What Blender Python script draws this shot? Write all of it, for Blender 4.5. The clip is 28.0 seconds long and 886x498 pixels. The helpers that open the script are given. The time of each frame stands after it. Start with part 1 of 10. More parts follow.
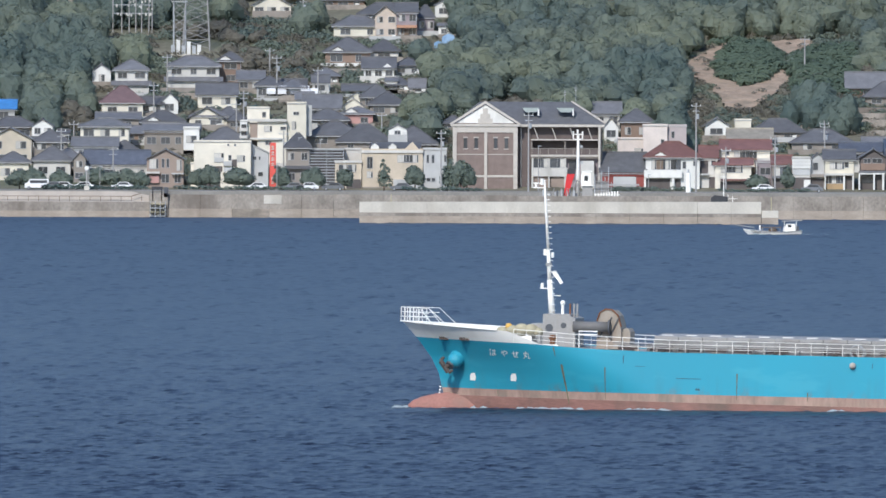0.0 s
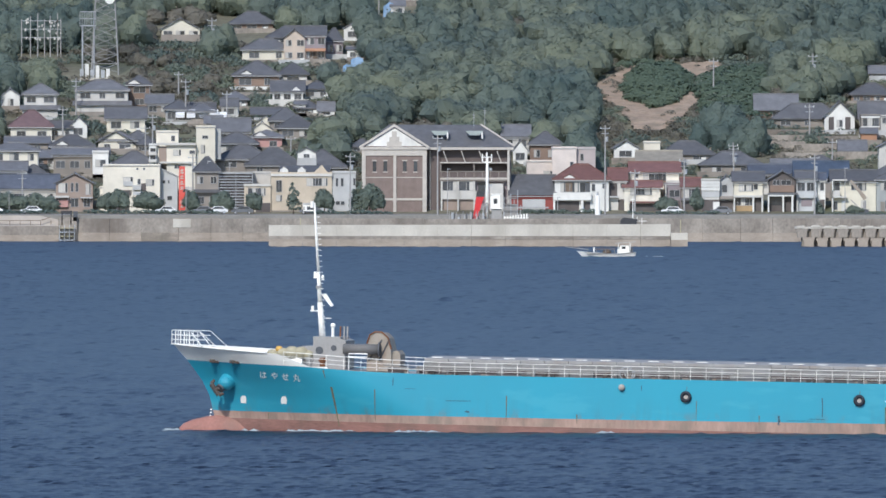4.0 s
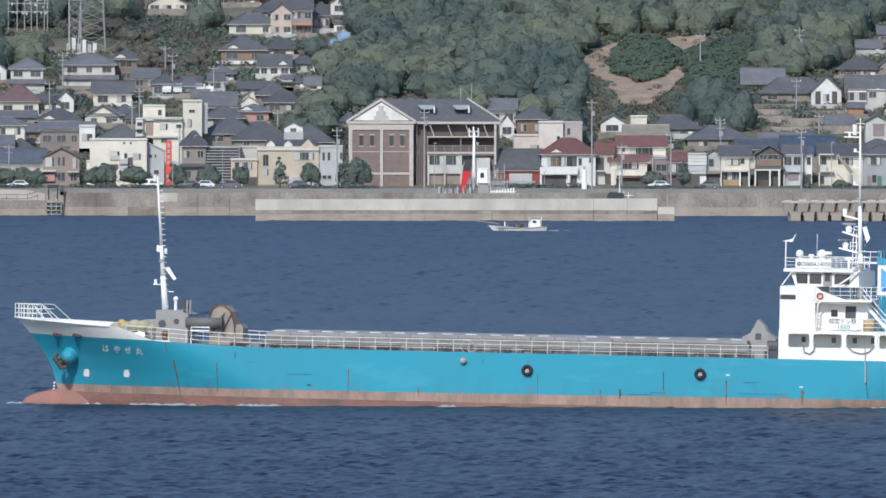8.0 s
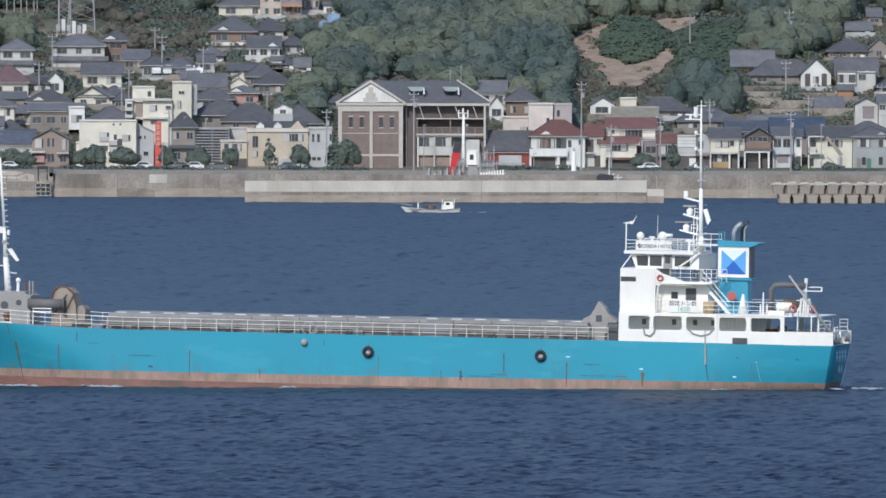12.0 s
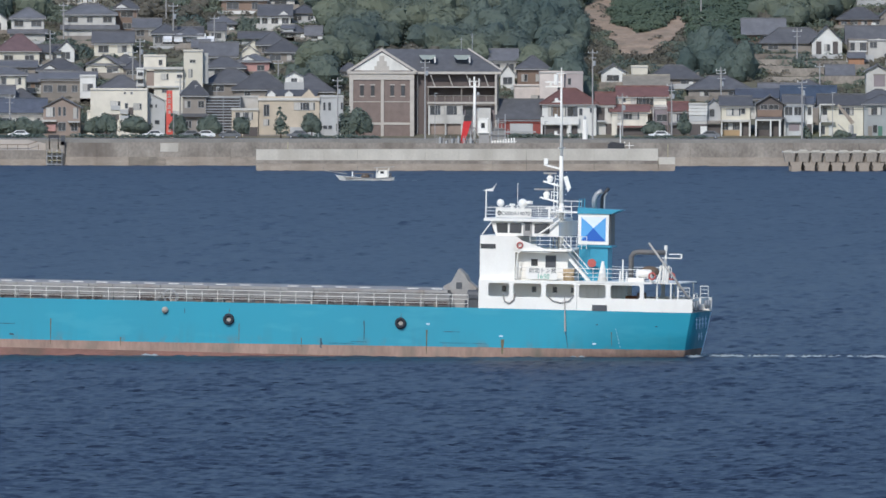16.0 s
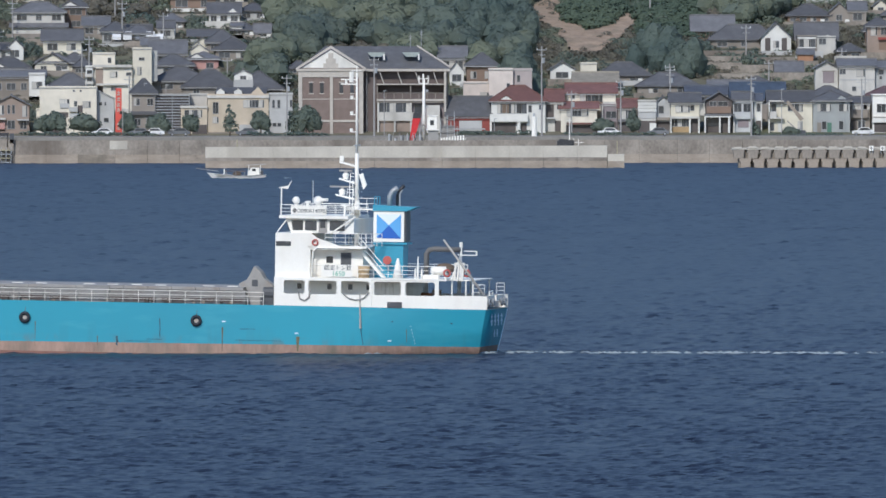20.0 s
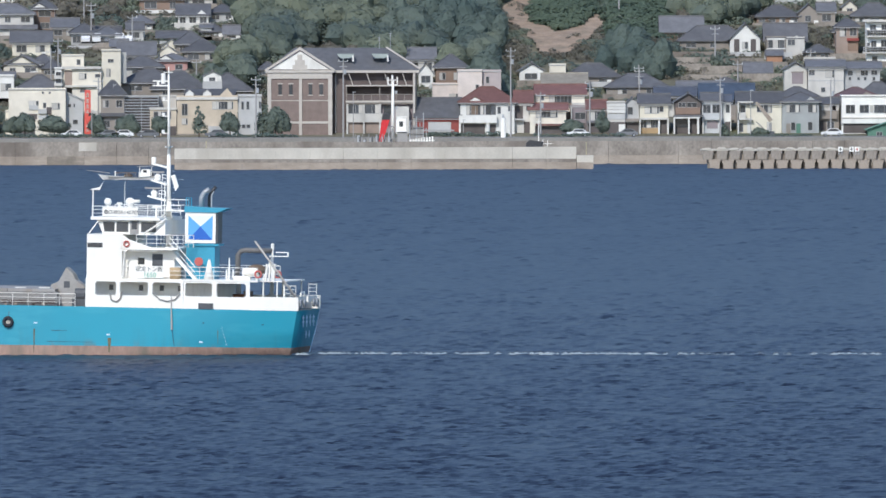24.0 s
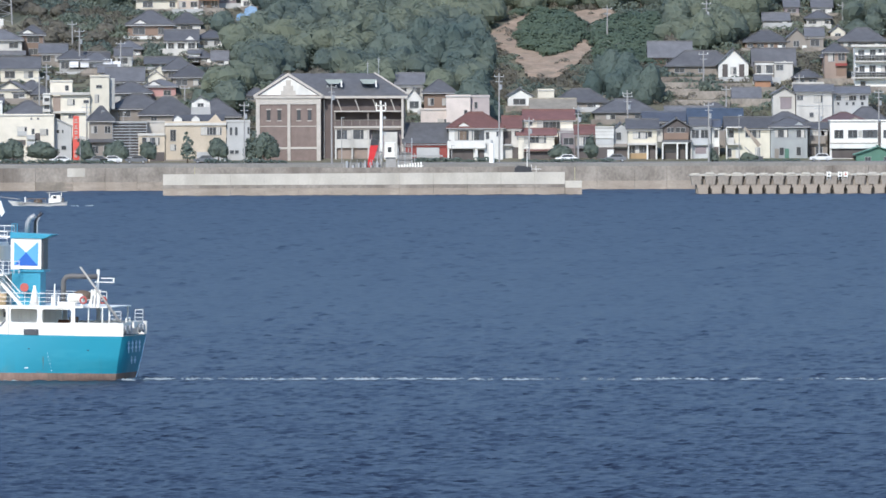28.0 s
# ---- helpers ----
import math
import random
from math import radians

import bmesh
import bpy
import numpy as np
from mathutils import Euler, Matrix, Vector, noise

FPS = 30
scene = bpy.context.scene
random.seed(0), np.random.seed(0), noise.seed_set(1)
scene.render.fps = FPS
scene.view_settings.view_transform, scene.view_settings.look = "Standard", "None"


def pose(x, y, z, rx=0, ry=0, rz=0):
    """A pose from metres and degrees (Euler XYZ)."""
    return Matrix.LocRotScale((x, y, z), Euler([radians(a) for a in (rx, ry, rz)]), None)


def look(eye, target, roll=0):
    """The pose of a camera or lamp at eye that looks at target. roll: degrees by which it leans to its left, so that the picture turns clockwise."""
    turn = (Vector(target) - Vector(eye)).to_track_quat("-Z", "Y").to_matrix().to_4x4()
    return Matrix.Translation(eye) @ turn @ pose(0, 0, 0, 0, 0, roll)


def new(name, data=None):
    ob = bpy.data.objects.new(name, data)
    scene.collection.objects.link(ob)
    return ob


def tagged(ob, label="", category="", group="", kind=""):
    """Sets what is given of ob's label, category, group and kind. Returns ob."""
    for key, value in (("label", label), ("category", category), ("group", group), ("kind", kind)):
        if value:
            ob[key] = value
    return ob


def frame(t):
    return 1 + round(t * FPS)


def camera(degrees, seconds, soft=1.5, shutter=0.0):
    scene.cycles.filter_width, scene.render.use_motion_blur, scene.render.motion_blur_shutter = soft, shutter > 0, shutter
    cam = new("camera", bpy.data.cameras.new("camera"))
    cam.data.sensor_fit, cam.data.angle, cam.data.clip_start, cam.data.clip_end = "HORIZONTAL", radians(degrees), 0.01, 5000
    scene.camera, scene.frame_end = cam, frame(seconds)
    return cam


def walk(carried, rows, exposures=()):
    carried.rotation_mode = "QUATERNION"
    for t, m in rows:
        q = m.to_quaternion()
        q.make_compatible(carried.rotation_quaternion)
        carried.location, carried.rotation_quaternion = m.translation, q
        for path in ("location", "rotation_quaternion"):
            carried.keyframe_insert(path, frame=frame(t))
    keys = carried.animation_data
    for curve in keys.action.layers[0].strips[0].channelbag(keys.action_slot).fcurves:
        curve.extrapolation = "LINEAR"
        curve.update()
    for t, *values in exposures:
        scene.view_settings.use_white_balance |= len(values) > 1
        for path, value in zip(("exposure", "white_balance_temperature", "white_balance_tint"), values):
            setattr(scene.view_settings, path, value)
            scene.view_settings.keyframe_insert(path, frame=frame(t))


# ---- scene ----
EYE = (0.0, 0.0, 25.0)
cam = camera(2.994, 28.0, soft=1.6)


def aim(pan, tilt, roll):
    """A pose of the camera on its stand: metres to the right and up at a kilometre off."""
    return look(EYE, (EYE[0] + pan, EYE[1] + 1000.0, EYE[2] + tilt), roll)


walk(cam, [
    (0, aim(0.000, -10.033, 0.213)), (0.5, aim(0.751, -9.017, 0.094)), (1, aim(1.776, -9.035, -0.033)),
    (1.5, aim(2.046, -9.223, 0.015)), (2, aim(2.243, -9.020, 0.065)), (2.5, aim(2.391, -7.748, 0.084)),
    (3, aim(2.790, -7.707, -0.044)), (3.5, aim(5.124, -8.332, 0.001)), (5.5, aim(4.718, -9.059, 0.101)),
    (6, aim(4.399, -9.589, 0.020)), (6.5, aim(4.298, -9.698, 0.035)), (7, aim(4.814, -9.818, 0.039)),
    (7.5, aim(5.583, -10.055, -0.051)), (8, aim(6.127, -10.180, 0.048)), (8.5, aim(6.546, -10.439, 0.137)),
    (9, aim(8.006, -10.757, 0.099)), (9.5, aim(8.865, -10.891, 0.013)), (10, aim(8.720, -10.974, -0.078)),
    (10.5, aim(8.508, -11.097, -0.003)), (11, aim(7.485, -11.226, -0.041)), (11.5, aim(7.027, -11.321, 0.110)),
    (12, aim(6.754, -11.257, 0.121)), (12.5, aim(6.304, -11.149, 0.040)), (14.5, aim(5.891, -11.957, 0.090)),
    (15, aim(5.890, -12.382, 0.125)), (15.5, aim(5.968, -12.790, 0.130)), (16, aim(6.089, -13.126, 0.060)),
    (16.5, aim(6.242, -13.166, 0.101)), (17, aim(6.440, -13.012, 0.106)), (17.5, aim(6.605, -13.086, -0.018)),
    (18, aim(6.739, -13.090, -0.007)), (18.5, aim(7.045, -13.340, -0.010)), (19, aim(9.162, -13.481, -0.003)),
    (19.5, aim(9.167, -13.493, -0.053)), (20, aim(9.073, -13.290, -0.049)), (20.5, aim(9.585, -13.239, -0.061)),
    (21, aim(9.669, -13.121, -0.173)), (21.5, aim(9.687, -13.086, -0.062)), (22, aim(9.868, -13.191, -0.086)),
    (22.5, aim(10.354, -13.343, -0.087)), (24.5, aim(10.933, -13.188, -0.112)), (25, aim(11.071, -13.291, -0.084)),
    (25.5, aim(11.504, -13.413, 0.005)), (26, aim(11.644, -13.395, -0.114)), (26.5, aim(11.639, -11.708, -0.075)),
    (27, aim(11.671, -11.658, -0.089)), (27.5, aim(11.670, -11.935, -0.209)), (28, aim(11.567, -11.709, -0.176))], exposures=[(0.0, 0.27, 6000, 10), (3.0, 0.20, 6000, 10), (6.0, 0.17, 6000, 10), (9.0, 0.05, 6000, 10), (12.0, -0.06, 6000, 10), (15.0, -0.13, 6000, 10), (20.0, -0.12, 6000, 10), (22.0, -0.02, 6000, 10), (25.0, 0.20, 6000, 10), (28.0, 0.35, 6000, 10)])

# ---------------------------------------------------------------- light
SUN_AZ, SUN_EL = 198.0, 39.0      # degrees clockwise from +y, above the horizon
world = bpy.data.worlds.new("sky")
scene.world = world
world.use_nodes = True
wn = world.node_tree
for n in list(wn.nodes):
    wn.nodes.remove(n)
sky = wn.nodes.new("ShaderNodeTexSky")
sky.sky_type = "NISHITA"
sky.sun_disc = False
sky.sun_elevation = radians(SUN_EL)
sky.sun_rotation = radians(SUN_AZ)
sky.air_density, sky.dust_density, sky.ozone_density = 1.0, 0.6, 2.5
back = wn.nodes.new("ShaderNodeBackground")
back.inputs["Strength"].default_value = 0.14
wout = wn.nodes.new("ShaderNodeOutputWorld")
wn.links.new(sky.outputs[0], back.inputs[0])
wn.links.new(back.outputs[0], wout.inputs[0])
sun_data = bpy.data.lights.new("sun", "SUN")
sun_data.energy, sun_data.angle, sun_data.color = 3.0, radians(3.0), (1.0, 0.925, 0.815)
sun = new("sun", sun_data)
sun_from = Vector((math.sin(radians(SUN_AZ)) * math.cos(radians(SUN_EL)), math.cos(radians(SUN_AZ)) * math.cos(radians(SUN_EL)), math.sin(radians(SUN_EL))))
sun.matrix_world = look(sun_from * 400, (0, 0, 0))

# ---------------------------------------------------------------- materials
MATS = {}


def mat(name, color, rough=0.7, var=0.25, scale=1.5, fine=14.0, bump=0.15, metal=0.0, stain=None, stain_amt=0.0, stretch=(1, 1, 1), spec=0.4, per_object=0.0, dist=0.02):
    """A painted, mineral or organic surface: colour varied at two scales, an optional stain colour, and relief."""
    m = bpy.data.materials.new(name)
    m.use_nodes = True
    nt = m.node_tree
    b = nt.nodes["Principled BSDF"]
    co = nt.nodes.new("ShaderNodeTexCoord")
    mp = nt.nodes.new("ShaderNodeMapping")
    mp.inputs["Scale"].default_value = stretch
    nt.links.new(co.outputs["Object"], mp.inputs[0])
    n1 = nt.nodes.new("ShaderNodeTexNoise")
    n1.inputs["Scale"].default_value, n1.inputs["Detail"].default_value = scale, 6.0
    n2 = nt.nodes.new("ShaderNodeTexNoise")
    n2.inputs["Scale"].default_value, n2.inputs["Detail"].default_value = fine, 4.0
    nt.links.new(mp.outputs[0], n1.inputs[0])
    nt.links.new(mp.outputs[0], n2.inputs[0])
    mix = nt.nodes.new("ShaderNodeMix")
    mix.data_type = "FLOAT"
    mix.inputs[0].default_value = 0.4
    nt.links.new(n1.outputs[0], mix.inputs[2])
    nt.links.new(n2.outputs[0], mix.inputs[3])
    ramp = nt.nodes.new("ShaderNodeValToRGB")
    lo = [max(0.0, c * (1 - var)) for c in color]
    hi = [min(1.0, c * (1 + var)) for c in color]
    ramp.color_ramp.elements[0].position, ramp.color_ramp.elements[1].position = 0.32, 0.68
    ramp.color_ramp.elements[0].color, ramp.color_ramp.elements[1].color = (*lo, 1), (*hi, 1)
    nt.links.new(mix.outputs[0], ramp.inputs[0])
    col = ramp.outputs[0]
    if stain:
        n3 = nt.nodes.new("ShaderNodeTexNoise")
        n3.inputs["Scale"].default_value, n3.inputs["Detail"].default_value = scale * 0.7, 8.0
        mp3 = nt.nodes.new("ShaderNodeMapping")
        mp3.inputs["Scale"].default_value = (1.0, 1.0, 0.35)
        mp3.inputs["Location"].default_value = (7.3, 2.1, 4.7)
        nt.links.new(co.outputs["Object"], mp3.inputs[0])
        nt.links.new(mp3.outputs[0], n3.inputs[0])
        r3 = nt.nodes.new("ShaderNodeValToRGB")
        r3.color_ramp.elements[0].position, r3.color_ramp.elements[1].position = 0.5, 0.72
        r3.color_ramp.elements[1].color = (stain_amt, stain_amt, stain_amt, 1)
        nt.links.new(n3.outputs[0], r3.inputs[0])
        mx = nt.nodes.new("ShaderNodeMix")
        mx.data_type = "RGBA"
        nt.links.new(r3.outputs[0], mx.inputs[0])
        nt.links.new(col, mx.inputs[6])
        mx.inputs[7].default_value = (*stain, 1)
        col = mx.outputs[2]
    if per_object:
        oi = nt.nodes.new("ShaderNodeObjectInfo")
        hs = nt.nodes.new("ShaderNodeHueSaturation")
        mr = nt.nodes.new("ShaderNodeMapRange")
        mr.inputs[3].default_value, mr.inputs[4].default_value = 1 - per_object, 1 + per_object
        nt.links.new(oi.outputs["Random"], mr.inputs[0])
        nt.links.new(mr.outputs[0], hs.inputs["Value"])
        nt.links.new(col, hs.inputs["Color"])
        col = hs.outputs[0]
    nt.links.new(col, b.inputs["Base Color"])
    b.inputs["Roughness"].default_value = rough
    b.inputs["Metallic"].default_value = metal
    b.inputs["Specular IOR Level"].default_value = spec
    if bump:
        bp = nt.nodes.new("ShaderNodeBump")
        bp.inputs["Strength"].default_value, bp.inputs["Distance"].default_value = bump, dist
        nt.links.new(n2.outputs[0], bp.inputs["Height"])
        nt.links.new(bp.outputs[0], b.inputs["Normal"])
    MATS[name] = m
    return m


# walls of the town; dark also paints the shade of open fronts
for key, c in {"cream": (0.66, 0.615, 0.51), "white": (0.70, 0.69, 0.65), "grey": (0.46, 0.46, 0.45), "beige": (0.50, 0.44, 0.35), "brown": (0.24, 0.17, 0.13),
               "taupe": (0.27, 0.24, 0.21), "peach": (0.55, 0.46, 0.38), "pink": (0.50, 0.29, 0.26), "red": (0.26, 0.07, 0.06), "orange": (0.38, 0.21, 0.13),
               "warm": (0.71, 0.66, 0.555), "yellow": (0.65, 0.605, 0.49), "sand": (0.54, 0.46, 0.355), "cocoa": (0.31, 0.245, 0.205), "blush": (0.66, 0.585, 0.53), "blush_shaded": (0.46, 0.40, 0.385),
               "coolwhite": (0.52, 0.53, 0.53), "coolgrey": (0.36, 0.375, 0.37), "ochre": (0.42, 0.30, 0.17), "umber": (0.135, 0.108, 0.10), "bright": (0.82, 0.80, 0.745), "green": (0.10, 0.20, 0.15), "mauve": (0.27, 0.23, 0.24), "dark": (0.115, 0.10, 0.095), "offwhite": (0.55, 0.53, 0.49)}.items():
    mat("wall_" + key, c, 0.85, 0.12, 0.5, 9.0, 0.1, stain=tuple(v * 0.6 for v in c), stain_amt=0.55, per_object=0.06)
for key, c in {"tile": (0.105, 0.105, 0.110), "slate": (0.14, 0.14, 0.147), "brownt": (0.175, 0.088, 0.075), "purple": (0.13, 0.085, 0.085), "navy": (0.09, 0.10, 0.125),
               "blue": (0.05, 0.18, 0.42), "conc": (0.36, 0.35, 0.33), "green": (0.09, 0.20, 0.16), "tan": (0.30, 0.27, 0.22), "bluet": (0.065, 0.088, 0.13)}.items():
    mat("roof_" + key, c, 0.55, 0.22, 0.8, 6.0, 0.3, stain=tuple(v * 1.6 for v in c), stain_amt=0.35, per_object=0.15, spec=0.5)
GLASS = mat("window_glass", (0.06, 0.066, 0.076), 0.12, 0.3, 0.6, 3.0, 0.0, spec=0.6, per_object=0.4)
FRAME = mat("window_frame", (0.36, 0.36, 0.36), 0.45, 0.1, 2.0, 20.0, 0.0, metal=0.2)
CURTAIN = mat("curtain_cloth", (0.50, 0.48, 0.44), 0.9, 0.15, 3.0, 20.0, 0.0, per_object=0.15)
WOOD = mat("weathered_timber", (0.16, 0.12, 0.09), 0.8, 0.3, 2.0, 25.0, 0.2)
CONC = mat("quay_concrete", (0.295, 0.262, 0.225), 0.9, 0.38, 0.3, 2.2, 0.3, stain=(0.15, 0.125, 0.105), stain_amt=0.8, stretch=(1, 1, 0.8))
CONC_LIGHT = mat("new_concrete", (0.55, 0.515, 0.45), 0.85, 0.14, 0.25, 3.0, 0.2, stain=(0.33, 0.295, 0.245), stain_amt=0.6)
CONC_TIDE = mat("tidal_concrete", (0.37, 0.315, 0.26), 0.9, 0.22, 0.3, 2.5, 0.4, stain=(0.27, 0.225, 0.18), stain_amt=0.7, stretch=(1, 1, 3))
CONC_WET = mat("wet_concrete", (0.32, 0.27, 0.22), 0.6, 0.3, 0.4, 3.0, 0.4, stain=(0.14, 0.125, 0.10), stain_amt=0.7, stretch=(1, 1, 3))
PAVE = mat("quay_paving", (0.24, 0.23, 0.21), 0.9, 0.2, 0.2, 3.0, 0.1)
PARAPET = mat("parapet_plaster", (0.47, 0.42, 0.37), 0.85, 0.12, 0.4, 5.0, 0.1, stain=(0.3, 0.26, 0.22), stain_amt=0.4)
BRICK = mat("dark_brick", (0.215, 0.165, 0.145), 0.85, 0.18, 1.0, 18.0, 0.4, stain=(0.25, 0.2, 0.18), stain_amt=0.4)
STONE = mat("pale_stone_trim", (0.50, 0.46, 0.41), 0.8, 0.12, 1.0, 10.0, 0.1)
STEEL = mat("galvanised_steel", (0.42, 0.43, 0.44), 0.5, 0.2, 2.0, 12.0, 0.05, metal=0.4)
POLE = mat("pole_concrete", (0.34, 0.33, 0.32), 0.8, 0.12, 2.0, 12.0, 0.05)
DARK_STEEL = mat("dark_steel", (0.06, 0.06, 0.065), 0.5, 0.25, 2.0, 12.0, 0.05, metal=0.3)
RED_SIGN = mat("red_sign_sheet", (0.64, 0.10, 0.075), 0.5, 0.12, 1.5, 8.0, 0.0)
RED_FUNNEL = mat("red_funnel_paint", (0.62, 0.035, 0.04), 0.45, 0.1, 1.0, 8.0, 0.0)
WHITE_PAINT = mat("white_ship_paint", (0.92, 0.895, 0.83), 0.42, 0.04, 0.8, 9.0, 0.05, stain=(0.60, 0.52, 0.42), stain_amt=0.18)
GREY_PAINT = mat("grey_deck_paint", (0.33, 0.32, 0.305), 0.6, 0.14, 0.9, 9.0, 0.1, stain=(0.22, 0.14, 0.09), stain_amt=0.45)
HATCH_GREY = mat("weathered_hatch_grey", (0.235, 0.232, 0.225), 0.7, 0.3, 0.5, 5.0, 0.08, stain=(0.16, 0.12, 0.09), stain_amt=0.45)
DARK_GREY = mat("dark_grey_paint", (0.085, 0.09, 0.10), 0.5, 0.2, 1.0, 9.0, 0.1)
RUST = mat("rusted_steel", (0.20, 0.085, 0.04), 0.9, 0.4, 2.0, 15.0, 0.3)
RUST_STAIN = mat("rust_stain", (0.15, 0.14, 0.085), 0.8, 0.45, 1.5, 9.0, 0.0)
SCUFF = mat("dark_scuff", (0.05, 0.10, 0.13), 0.7, 0.4, 2.0, 9.0, 0.0)
HULL_RED = mat("antifouling_paint", (0.36, 0.245, 0.195), 0.8, 0.26, 0.7, 4.0, 0.15, stain=(0.19, 0.175, 0.14), stain_amt=0.9, stretch=(1.0, 1, 0.35))
HULL_FOUL = mat("fouled_antifouling", (0.26, 0.135, 0.11), 0.7, 0.3, 0.5, 5.0, 0.15, stain=(0.12, 0.10, 0.08), stain_amt=0.85, stretch=(0.3, 1, 2))
BULB_RED = mat("bulb_antifouling", (0.33, 0.155, 0.125), 0.75, 0.2, 0.6, 5.0, 0.1, stain=(0.24, 0.16, 0.13), stain_amt=0.7)
RUBBER = mat("black_rubber", (0.03, 0.035, 0.045), 0.8, 0.2, 2.0, 12.0, 0.1)
TARP = mat("yellow_tarpaulin", (0.41, 0.37, 0.25), 0.8, 0.22, 2.5, 14.0, 0.3)
TARP_ORANGE = mat("orange_canvas", (0.62, 0.38, 0.10), 0.8, 0.2, 2.5, 14.0, 0.2)
BLUE_SHEET = mat("blue_sheeting", (0.15, 0.26, 0.40), 0.5, 0.25, 1.5, 8.0, 0.3)
EMB_LIGHT = mat("emblem_pale_blue", (0.62, 0.78, 0.90), 0.5, 0.03, 1.0, 8.0, 0.0)
EMB_PALE = mat("emblem_white_blue", (0.78, 0.86, 0.92), 0.5, 0.03, 1.0, 8.0, 0.0)
EMB_MID = mat("emblem_mid_blue", (0.13, 0.40, 0.76), 0.5, 0.03, 1.0, 8.0, 0.0)
EMB_DARK = mat("emblem_deep_blue", (0.03, 0.13, 0.50), 0.5, 0.03, 1.0, 8.0, 0.0)
SIGN_GREEN = mat("sign_green_ink", (0.10, 0.42, 0.30), 0.6, 0.05, 1.0, 8.0, 0.0)
SIGN_DARK = mat("sign_dark_ink", (0.06, 0.07, 0.08), 0.6, 0.05, 1.0, 8.0, 0.0)
RED_GEAR = mat("red_gear_paint", (0.50, 0.12, 0.10), 0.5, 0.1, 2.0, 9.0, 0.0)
BROWN_DRUM = mat("tan_drum_paint", (0.50, 0.37, 0.22), 0.7, 0.1, 2.0, 9.0, 0.0)
CAR_WHITE = mat("car_white_paint", (0.75, 0.75, 0.75), 0.25, 0.04, 1.0, 8.0, 0.0, per_object=0.1)
CAR_GREY = mat("car_grey_paint", (0.22, 0.23, 0.25), 0.25, 0.05, 1.0, 8.0, 0.0, per_object=0.4)
TYRE_BLACK = mat("tyre_black", (0.025, 0.025, 0.025), 0.9, 0.2, 3.0, 12.0, 0.0)
EARTH = mat("bare_red_earth", (0.345, 0.26, 0.19), 0.95, 0.3, 0.35, 1.8, 0.6, stain=(0.21, 0.18, 0.13), stain_amt=0.7, dist=0.3)
HILL = mat("hillside_scrub", (0.16, 0.15, 0.105), 0.95, 0.4, 0.06, 0.8, 0.6, stain=(0.09, 0.11, 0.065), stain_amt=0.9, dist=0.3)
ANCHOR_IRON = mat("anchor_iron", (0.085, 0.072, 0.065), 0.8, 0.3, 2.0, 14.0, 0.3, stain=(0.16, 0.09, 0.06), stain_amt=0.5)
BOOM_PAINT = mat("boom_paint", (0.46, 0.43, 0.39), 0.7, 0.15, 1.5, 10.0, 0.1, stain=(0.25, 0.17, 0.11), stain_amt=0.5)
PANEL_BROWN = mat("brown_panel_paint", (0.13, 0.10, 0.092), 0.7, 0.25, 1.5, 10.0, 0.1)
DUCT = mat("duct_paint", (0.155, 0.15, 0.145), 0.6, 0.15, 1.0, 9.0, 0.1)
TAN_GEAR = mat("weathered_gear_paint", (0.33, 0.285, 0.235), 0.75, 0.2, 1.2, 10.0, 0.15, stain=(0.20, 0.12, 0.075), stain_amt=0.6)
VENT_GREEN = mat("pale_green_sheet", (0.34, 0.385, 0.36), 0.6, 0.12, 1.0, 8.0, 0.05)
BARK = mat("bark", (0.11, 0.085, 0.065), 0.9, 0.3, 3.0, 14.0, 0.3)
FOAM = mat("sea_foam", (0.30, 0.345, 0.37), 0.7, 0.12, 2.0, 12.0, 0.2)


